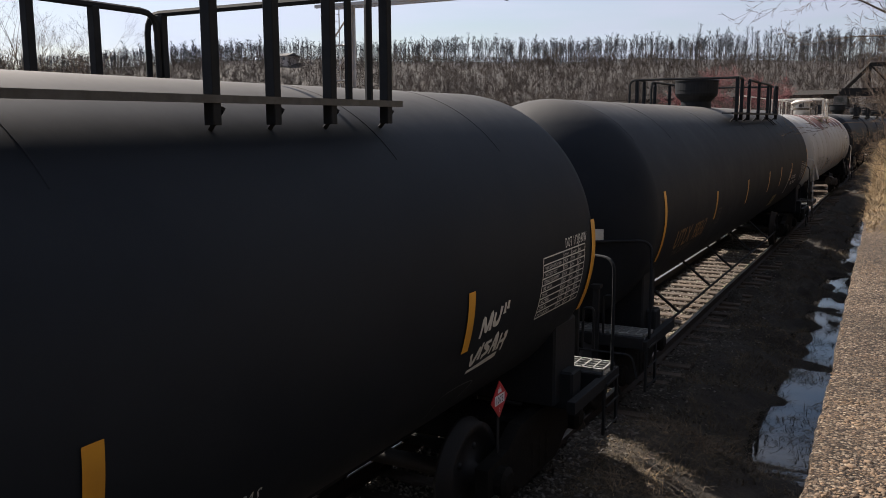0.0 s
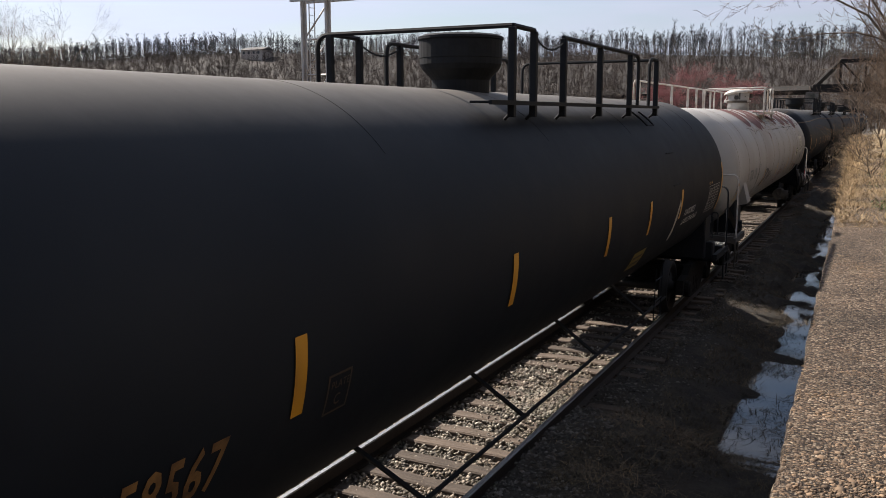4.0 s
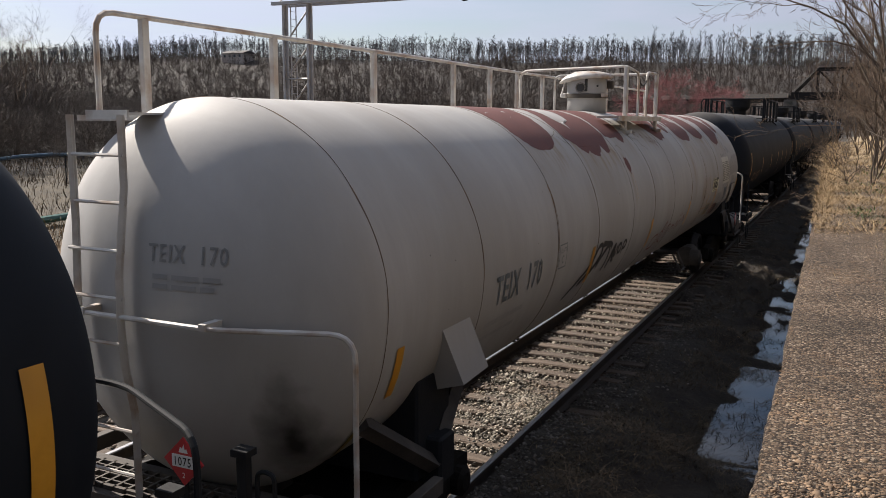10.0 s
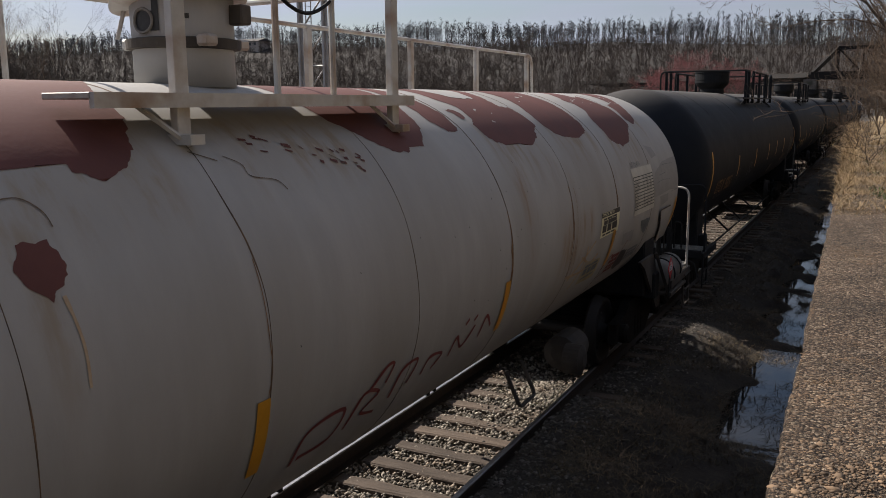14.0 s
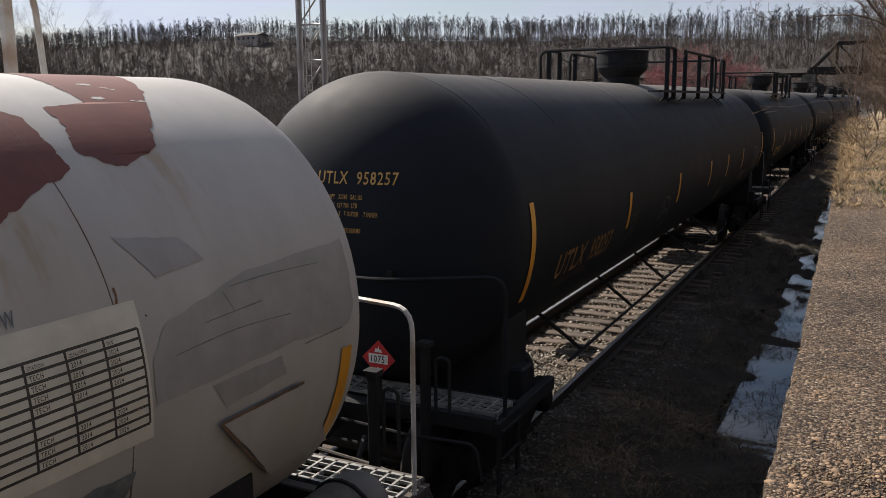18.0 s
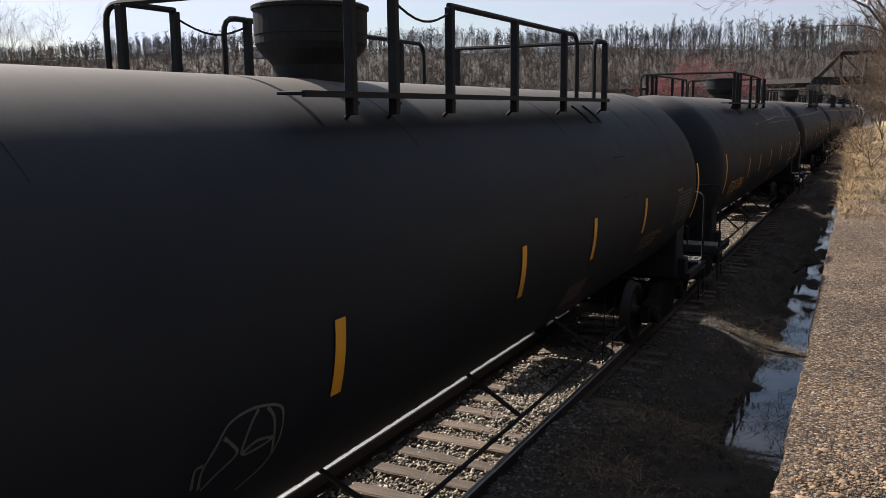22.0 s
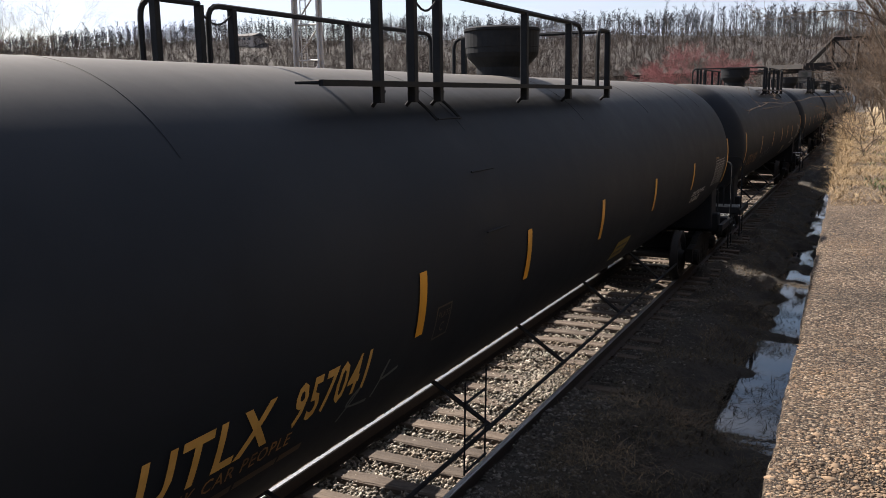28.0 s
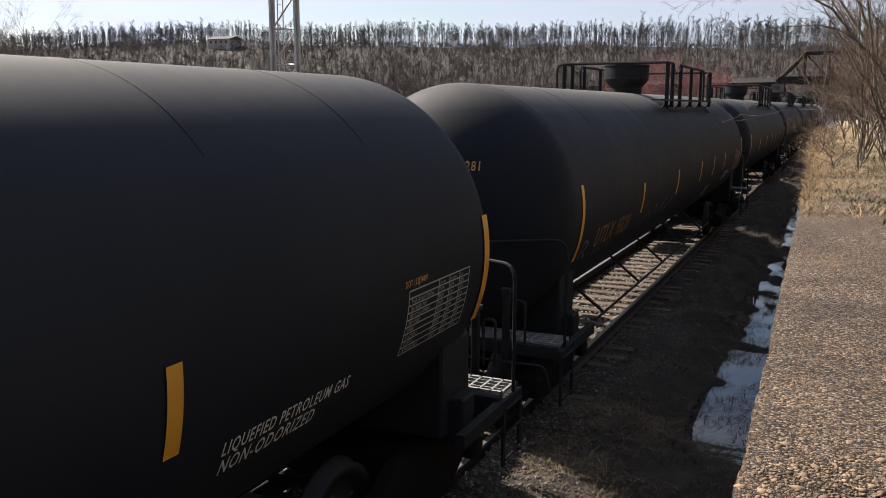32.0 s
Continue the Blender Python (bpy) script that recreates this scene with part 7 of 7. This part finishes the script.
def far_wood():
    """Bare trees that cover the hill: trunks in one mesh, twigs in another."""
    g = np.random.RandomState(5)
    kinds = []
    for k in range(10):
        rnd = random.Random(900 + k)
        stem, fine = [], []
        if k < 6:            # straight forest trees with a high, narrow crown
            tall, p = rnd.uniform(10.5, 14.0), Vector((0, 0, 0))
            for i in range(5):
                q = Vector((p.x + rnd.gauss(0, 0.12), p.y + rnd.gauss(0, 0.12), tall * (i + 1) / 5))
                stem.append((p, q, 0.14 - 0.021 * i, 0.119 - 0.021 * i))
                for _ in range((0, 1, 5, 10, 13)[i]):
                    r = p.lerp(q, rnd.random())
                    turn, up = rnd.uniform(0, 6.283), rnd.uniform(0.7, 1.5)
                    way = Vector((math.cos(turn), math.sin(turn), up)).normalized() * rnd.uniform(1.4, 3.0) * (1.15 - 0.12 * i)
                    fine.append((r, r + way, 0.05, 0.02))
                    for _ in range(3):
                        m = r + way * rnd.uniform(0.35, 0.9)
                        fine.append((m, m + way * 0.4 + Vector((rnd.gauss(0, 0.45), rnd.gauss(0, 0.45), rnd.gauss(0.25, 0.3))), 0.03, 0.01))
                p = q
        else:                # brushy young growth
            limbs = []
            branch_net(rnd, (0, 0, 0), (rnd.uniform(-0.08, 0.08), rnd.uniform(-0.08, 0.08), 1), 6.5, 0.26, 3, 3, limbs, 0.5, 0.3, (2, 2))
            stem = [(a, b, max(r0, 0.06), max(r1, 0.05)) for a, b, r0, r1 in limbs if r0 > 0.07]
            fine = [l for l in limbs if l[2] <= 0.07]
        kinds.append((limbs_mesh(stem, 3), twig_tris(fine, g, 0.055 if k < 6 else 0.07)))
    sets = [[[], [], 0] for _ in range(5)]
    n = 15000
    for i in range(n):
        crest = i < 5200
        y = (g.uniform(312, 358) if i < 3000 else g.uniform(306, 352)) if crest else 206 + 112 * g.uniform()
        x = g.uniform(-1.4, 0.14) * y
        k = (6 + g.randint(4) if g.uniform() < 0.88 else g.randint(6)) if not crest else (g.randint(6) if i < 3000 else 6 + g.randint(4))
        lump = noise.noise((x * 0.035, y * 0.02, 2))
        s = (g.uniform(0.36, 0.66) * (1 + 0.35 * lump) + (0.2 if g.uniform() < 0.06 else 0) if i < 3000 else g.uniform(0.12, 0.22)) if crest else (g.uniform(0.2, 0.42) if k > 5 else g.uniform(0.4, 0.65))
        if i < 3000 and lump > 0.5:
            continue
        if abs(x + 0.803 * y) < 9 and 296 < y < 319:
            continue
        a = g.uniform(0, 6.28)
        c, q = math.cos(a), math.sin(a)
        at = np.array([x, y, ground_z(float(x), float(y)) - 0.3])
        lean = g.normal(0, 0.045)
        pale = g.uniform() < 0.025
        for m, (V, F) in enumerate(kinds[k]):
            P = np.stack([c * V[:, 0] - q * V[:, 1] + lean * V[:, 2], q * V[:, 0] + c * V[:, 1], V[:, 2]], 1) * (s, s, s * 1.1)
            t = sets[2 if pale and m == 0 and not crest else m + (0 if crest else 3)]
            t[0].append(P + at)
            t[1].append(F + t[2])
            t[2] += len(V)
    for (v, f, _), m, nm in zip(sets, ("wood_far", "crest_twig", "pale_far", "twig_far", "twig_far"), ("crest_trunks", "crest_twigs", "hillside_pale_trunks", "hillside_trunks", "hillside_twigs")):
        tagged(tri_ob(nm, np.concatenate(v), np.concatenate(f), M[m]), "grey-brown leafless woodland covering the hillside", "woodland", kind="stuff")


def left_scrub():
    """Brush and young trees beyond the yard."""
    g = np.random.RandomState(15)
    kinds = []
    for k in range(5):
        limbs = []
        branch_net(random.Random(950 + k), (0, 0, 0), (0, 0, 1), 3.2, 0.05, 3, 3, limbs, 0.55, 0.25, (2, 3))
        kinds.append(twig_tris(limbs, g, 0.022))
    vs, fs, off = [], [], 0
    for i in range(7000):
        y = g.uniform(22, 150)
        x = -34 - 10 * g.uniform() - y * g.uniform(0.0, 0.9) - max(0, 40 - y) * 0.4
        V, F = kinds[g.randint(5)]
        s, a = g.uniform(0.3, 0.75) * (1 + 0.6 * noise.noise((x * 0.07, y * 0.07, 5))), g.uniform(0, 6.28)
        s *= min(1.6, 0.7 + 1.6 * max(0.0, -x / y - 0.95))
        c, q = math.cos(a), math.sin(a)
        P = np.stack([c * V[:, 0] - q * V[:, 1], q * V[:, 0] + c * V[:, 1], V[:, 2]], 1) * s
        vs.append(P + np.array([x, y, ground_z(float(x), float(y)) - 0.1]))
        fs.append(F + off)
        off += len(V)
    return tri_ob("yard_brush", np.concatenate(vs), np.concatenate(fs), M["brush"])


tagged(left_scrub(), "brown leafless brush and saplings beyond the yard", "brush", kind="stuff")
far_wood()


# ---- grass and weeds ----
def blades(name, places, heights, material, seed, lean=0.6, width=0.006, label="", bend=0.5):
    g = np.random.RandomState(seed)
    n = len(places)
    a = g.uniform(0, 6.283, n)
    w = np.stack([np.cos(a), np.sin(a), np.zeros(n)], 1) * width * g.uniform(0.6, 1.4, n)[:, None]
    b = g.uniform(0, 6.283, n)
    l1 = np.stack([np.cos(b), np.sin(b), np.zeros(n)], 1) * (heights * lean * g.uniform(0.1, 1, n))[:, None]
    up = np.stack([np.zeros(n), np.zeros(n), heights], 1)
    mid, tip = places + l1 * 0.4 + up * 0.6, places + l1 * (1 + bend) + up * g.uniform(0.5, 1.0, n)[:, None]
    V = np.stack([places - w, places + w, mid - w * 0.7, mid + w * 0.7, tip], 1).reshape(-1, 3)
    F = np.array([(0, 1, 3), (0, 3, 2), (2, 3, 4)])[None] + (np.arange(n) * 5)[:, None, None]
    return tagged(tri_ob(name, V, F.reshape(-1, 3), material), label, "grass", kind="stuff")


def scatter(n, y0, y1, xf, seed, power=1.5):
    g = np.random.RandomState(seed)
    y = y0 + (y1 - y0) * g.uniform(0, 1, n) ** power
    x = np.array([xf(b, r) for b, r in zip(y, g.uniform(0, 1, n))])
    top = lambda a, b: max(ground_z(a, b), 1.97) if a > edge_x(b) + 0.02 else ground_z(a, b)
    z = np.array([top(float(a), float(b)) for a, b in zip(x, y)])
    return np.stack([x, y, z], 1), g


P, g = scatter(52000, 12.6, 70, lambda y, r: edge_x(y) - 0.02 + (0.06 + 6.5 * r ** 1.4), 41, 1.7)
rough = np.array([2.6 * noise.noise((a * 1.1, b * 0.5, 21)) + 1.2 * noise.noise((a * 3.1, b * 1.7, 22)) for a, b, c in P])
keep = (P[:, 1] + rough + 2.2 * g.normal(0, 0.6, len(P)) + 0.8 * (P[:, 0] - 3.6)) > 14.8
P = P[keep]
clump = np.array([max(0.0, noise.noise((a * 0.9, b * 0.7, 6)) + 0.25) for a, b, c in P])
blades("bank_grass", P, (0.03 + 0.2 * clump) * g.uniform(0.15, 1.2, len(P)), M["straw"], 42, 3.4, 0.005, "matted straw-coloured dead grass on the bank")
P, g = scatter(3000, 15.5, 60, lambda y, r: edge_x(y) - 0.02 + 5.5 * r ** 1.8, 81, 1.6)
keep = np.array([noise.noise((a * 1.7, b * 0.8, 61)) > 0.0 for a, b, c in P])
blades("tall_dead_stems", P[keep], g.uniform(0.15, 0.6, keep.sum()) * np.clip((P[keep][:, 1] - 11) / 12, 0.4, 1), M["straw"], 82, 1.6, 0.003, "tall arching dead stems standing in the matted grass")
P, g = scatter(16000, 13.0, 60, lambda y, r: edge_x(y) + 0.05 + 6.0 * r, 51, 1.7)
keep = np.array([b + 3.0 * noise.noise((a * 0.8, b * 0.6, 31)) > 14.6 and noise.noise((a * 1.4, b * 0.9, 33)) > -0.1 for a, b, c in P])
blades("brown_litter", P[keep], g.uniform(0.02, 0.12, keep.sum()), M["litter_blade"], 52, 2.6, 0.008, "brown dead stems and leaves among the straw")
P, g = scatter(5200, 13.5, 34, lambda y, r: edge_x(y) + 0.5 + 4.0 * r, 53, 1.4)
keep = np.array([noise.noise((a * 0.9, b * 0.5, 3)) > 0.12 for a, b, c in P])
blades("green_sprouts", P[keep], g.uniform(0.02, 0.08, keep.sum()), M["green"], 54, 1.6, 0.009, "green spring sprouts in the dead grass")
P, g = scatter(15000, 6.5, 30, lambda y, r: 1.15 + 1.6 * r, 55, 1.3)
keep = np.array([noise.noise((a * 1.7, b * 1.3, 41)) > 0.1 and c > WATER - 0.02 for a, b, c in P])
blades("ditch_straw", P[keep], g.uniform(0.01, 0.06, keep.sum()), M["weed"], 56, 4.0, 0.004, "flattened straw over the ditch bottom")
P, g = scatter(500, 7.5, 14.5, lambda y, r: edge_x(y) + 0.05 + 3.2 * r, 49, 0.5)
P[:, 2] = 1.972
blades("stray_straw", P, g.uniform(0.01, 0.035, len(P)), M["straw"], 50, 5.0, 0.004, "stray straw blown over the concrete")
P, g = scatter(6000, 14, 60, lambda y, r: edge_x(y) - 0.03 + 0.3 * r, 43, 1.3)
P[:, 2] = 1.95
hang = blades("edge_grass", P, g.uniform(0.05, 0.3, len(P)) * np.clip((P[:, 1] - 12) / 9, 0.25, 1.7), M["straw"], 44, 2.2, 0.005, "long dead grass hanging over the wall's edge")
P, g = scatter(900, 10.5, 30, lambda y, r: edge_x(y) + 1.0 + 1.5 * r, 45)
keep = np.array([noise.noise((a * 1.3, b * 0.6, 3)) > 0.12 for a, b, c in P])
blades("green_weeds", P[keep], g.uniform(0.05, 0.16, keep.sum()), M["green"], 46, 1.2, 0.016, "small green weeds among the dead grass")
P, g = scatter(48000, 5, 40, lambda y, r: 1.25 + 2.1 * r, 47, 1.7)
keep = np.array([noise.noise((a * 1.6, b * 1.1, 9)) > -0.12 and c > WATER - 0.03 for a, b, c in P])
blades("ditch_weeds", P[keep], g.uniform(0.015, 0.11, keep.sum()), M["weed"], 48, 2.6, 0.0035, "sparse dark dead weeds in the wet ditch")
q, g = scatter(11000, 8.5, 34, lambda y, r: 2.0 + 1.4 * r, 71, 1.0)
q = q[np.array([noise.noise((a * 1.5, b * 1.2, 5)) > -0.06 for a, b, c in q])]
q[:, 2] = WATER + 0.002
blades("floating_weeds", q, g.uniform(0.02, 0.06, len(q)), M["weed"], 72, 6.0, 0.005, "dark dead stems lying on the puddle water")
g = np.random.RandomState(61)
q = np.concatenate([np.stack([g.normal(cx, sx, n), g.normal(cy, sy, n), np.zeros(n)], 1) for cx, cy, sx, sy, n in ((1.8, 7.9, 0.3, 0.22, 900), (2.05, 9.7, 0.28, 0.2, 800), (1.5, 9.0, 0.3, 0.6, 500), (2.3, 15.6, 0.3, 0.4, 400), (2.75, 13.9, 0.2, 0.25, 160))])
q[:, 2] = [max(ground_z(float(a), float(b)), WATER) for a, b, c in q]
blades("lit_straw", q[::5] + np.array((0.02, 0.03, 0.004)), g.uniform(0.02, 0.06, len(q[::5])), M["straw"], 65, 4.5, 0.003, "thin pale straw lying on the mud")
blades("straw_tufts", q, g.uniform(0.02, 0.075, len(q)), M["litter_blade"], 62, 4.5, 0.004, "flattened tufts of straw at the water's edge")
q, g = scatter(7000, 8, 40, lambda y, r: -13.6 - 9 * r, 63)
blades("yard_grass", q, g.uniform(0.15, 0.55, len(q)), M["straw"], 64, 0.8, 0.012, "rusty dead grass beside the yard")

q, g = scatter(9000, 11, 48, lambda y, r: -15.5 - (6 + 0.7 * y) * r, 73, 1.2)
blades("yard_weeds", q, g.uniform(0.12, 0.4, len(q)) * (1 + q[:, 1] / 40), M["litter_blade"], 74, 1.0, 0.016, "rough brown grass and weeds beyond the yard tracks")


# ---- far things ----
def gantry():
    """A signal bridge: two lattice legs of angle steel and a beam over the tracks."""
    t = tagged(new("signal_gantry"), "pale grey steel signal gantry with a ladder and a long beam", "gantry")
    ax, ay, bx, by, top = -19.4, 32.0, -18.1, 32.0, 8.55
    for x in (ax, bx):
        part("leg", merge(boxed(x - 0.15, x + 0.15, ay - 0.04, ay + 0.04, -0.4, top, 0.01), boxed(x - 0.04, x + 0.04, ay - 0.16, ay + 0.16, -0.4, top)), M["galvanised"], t, "tapered steel leg")
    for k in range(5):
        z = 0.6 + 1.55 * k
        part("brace", rod([(ax, ay, z), (bx, by, z + 1.5)], 0.045, 4), M["galvanised"], t)
        part("brace", rod([(ax, ay, z), (bx, by, z)], 0.04, 4), M["galvanised"], t)
    part("ladder", ladder_bm(ax + 0.45, ay - 0.2, ay + 0.2, 0.3, top, 26), M["galvanised"], t)
    for z in (top - 0.05, top + 0.55):
        for dy in (-0.4, 0.4):
            part("beam_chord", boxed(ax - 0.4, ax + 27, ay + dy - 0.07, ay + dy + 0.07, z - 0.07, z + 0.07), M["galvanised"], t)
    for k in range(18):
        x = ax + 1.4 * k
        part("beam_web", merge(rod([(x, ay - 0.4, top), (x + 0.7, ay - 0.4, top + 0.55), (x + 1.4, ay - 0.4, top)], 0.035, 4), rod([(x, ay - 0.4, top), (x, ay + 0.4, top)], 0.03, 4)), M["galvanised"], t)
    part("leg", boxed(ax + 26.6, ax + 27, ay - 0.2, ay + 0.2, 0.0, top), M["galvanised"], t)
    part("cable_loop", rod([(-10.4 + 0.3 * math.cos(a), ay - 0.45, top - 0.1 - 0.3 * math.sin(a)) for a in (math.pi * k / 10 for k in range(11))], 0.03), M["sill"], t, "hanging loop of cable")
    return t


gantry()


def truss_bridge():
    b = tagged(new("truss_bridge"), "dark brown steel truss bridge with girder approach spans", "bridge")
    y, z0, z1 = 232.0, 10.35, 16.45
    for dy in (0, 6):
        part("end_post", rod([(-11.2, y + dy, z0), (-5.6, y + dy, z1)], 0.34, 4), M["bridge"], b)
        part("top_chord", boxed(-5.6, 40, y + dy - 0.3, y + dy + 0.3, z1 - 0.26, z1 + 0.26), M["bridge"], b)
        part("bottom_chord", boxed(-11.5, 46, y + dy - 0.35, y + dy + 0.35, z0 - 0.4, z0 + 0.4), M["bridge"], b)
        for k in range(8):
            x = -5.6 + 5.6 * k
            part("vertical", boxed(x - 0.18, x + 0.18, y + dy - 0.2, y + dy + 0.2, z0, z1), M["bridge"], b)
            part("diagonal", rod([(x, y + dy, z1), (x + 5.6, y + dy, z0)], 0.2, 4), M["bridge"], b)
    part("deck", boxed(-12, 46, y - 0.5, y + 6.5, z0 - 1.5, z0 - 0.4), M["bridge"], b)
    spans = [(-12, 235, 9.5), (-40, 245, 9.4), (-70, 256, 9.35), (-110, 268, 9.3), (-150, 280, 9.3), (-195, 293, 9.3)]
    for (xa, ya, za), (xb, yb, zb) in zip(spans, spans[1:]):
        m = Vector((xa, ya, za)), Vector((xb, yb, zb))
        part("girder_span", merge(rod(m, 1.1, 4)), M["bridge"], b, "riveted plate girder span")
        part("pier", boxed(xb - 1.0, xb + 1.0, yb - 1.5, yb + 1.5, -1, zb), M["concrete_face"], b)
    part("pier", boxed(-13, -10, y - 1, y + 7, -1, z0 - 1.4), M["concrete_face"], b)
    return b


truss_bridge()

# a pole on the bank, the house on the hill, the yard fence
pole = tagged(new("utility_pole"), "pale weathered wooden pole standing in dead grass", "pole")
part("shaft", tube(bmesh.new(), [(6.1, 52, 1.6), (6.15, 52, 6.0), (6.2, 52, 11.0)], 0.19, 12, 0.15), M["pole"], pole, smooth=True)
part("base_collar", lathed([(0.24, 1.7), (0.24, 2.2), (0.2, 2.25)], 12, "z", (6.1, 52, 0)), M["concrete_face"], pole)

house = tagged(new("house"), "tan two-part house half hidden on the wooded hill", "house")
hx, hy = -250.5, 312.0
hz = ground_z(hx, hy)
part("wall", boxed(hx - 5, hx + 7, hy - 4, hy + 4, hz - 2, hz + 3.0), M["house"], house)
rb = bmesh.new()
rv = [rb.verts.new((hx + sx, hy + sy, hz + z)) for sx in (-5.5, 7.6) for sy, z in ((-4.6, 2.9), (0, 4.3), (4.6, 2.9))]
for f in ((0, 1, 4, 3), (1, 2, 5, 4), (0, 3, 5, 2), (0, 2, 1), (3, 4, 5)):
    rb.faces.new([rv[i] for i in f])
part("roof", rb, M["roof"], house)
for k in range(4):
    w = part("window", boxed(hx - 4.0 + 2.8 * k, hx - 2.8 + 2.8 * k, hy - 4.08, hy - 3.98, hz + 1.1, hz + 2.3), M["glass"], house)
    part("window_frame", merge(boxed(hx - 4.15 + 2.8 * k, hx - 4.0 + 2.8 * k, hy - 4.1, hy - 4.0, hz + 1.0, hz + 2.4), boxed(hx - 2.8 + 2.8 * k, hx - 2.65 + 2.8 * k, hy - 4.1, hy - 4.0, hz + 1.0, hz + 2.4)), M["house"], w)

fence = tagged(new("fence"), "thin post-and-rail yard fence with a blue pipe along it", "fence")
for k in range(0, 14, 2):
    x, y = -30.0 - 1.2 * k * 0.4, 20 + 2.6 * k
    part("post", rod([(x, y, ground_z(x, y) - 0.2), (x, y, ground_z(x, y) + 1.55)], 0.035, 6), M["sill"], fence)
pts = [(-30.0 - 0.48 * k, 20 + 2.6 * k) for k in range(14)]
part("top_wire", rod([(x, y, ground_z(x, y) + 1.5) for x, y in pts], 0.014, 5), M["sill"], fence)
part("pipe", rod([(x - 9, y, ground_z(x - 9, y) + 0.75) for x, y in pts], 0.11, 8), M["pipe_blue"], fence, "blue plastic pipe")
part("low_pipe", rod([(x + 8, y, ground_z(x + 8, y) + 0.25) for x, y in pts], 0.14, 8), M["pipe_green"], fence, "dark green pipe on the ground")


# ---- what moves ----
def rolled(t):
    return float(np.interp(t, [r[0] for r in PATH], [r[4] for r in PATH]))


def motions():
    steps = [0.2 * k for k in range(161)]
    for car, y0 in CARS:
        walk(car, [(r[0], pose(0, y0 - r[4], 0)) for r in PATH])
        for o in car.children_recursive:
            if o.name.startswith("wheelset"):
                x, y, z = o.location
                walk(o, [(t, pose(x, y, z, math.degrees(rolled(t) / 0.457))) for t in steps])


motions()
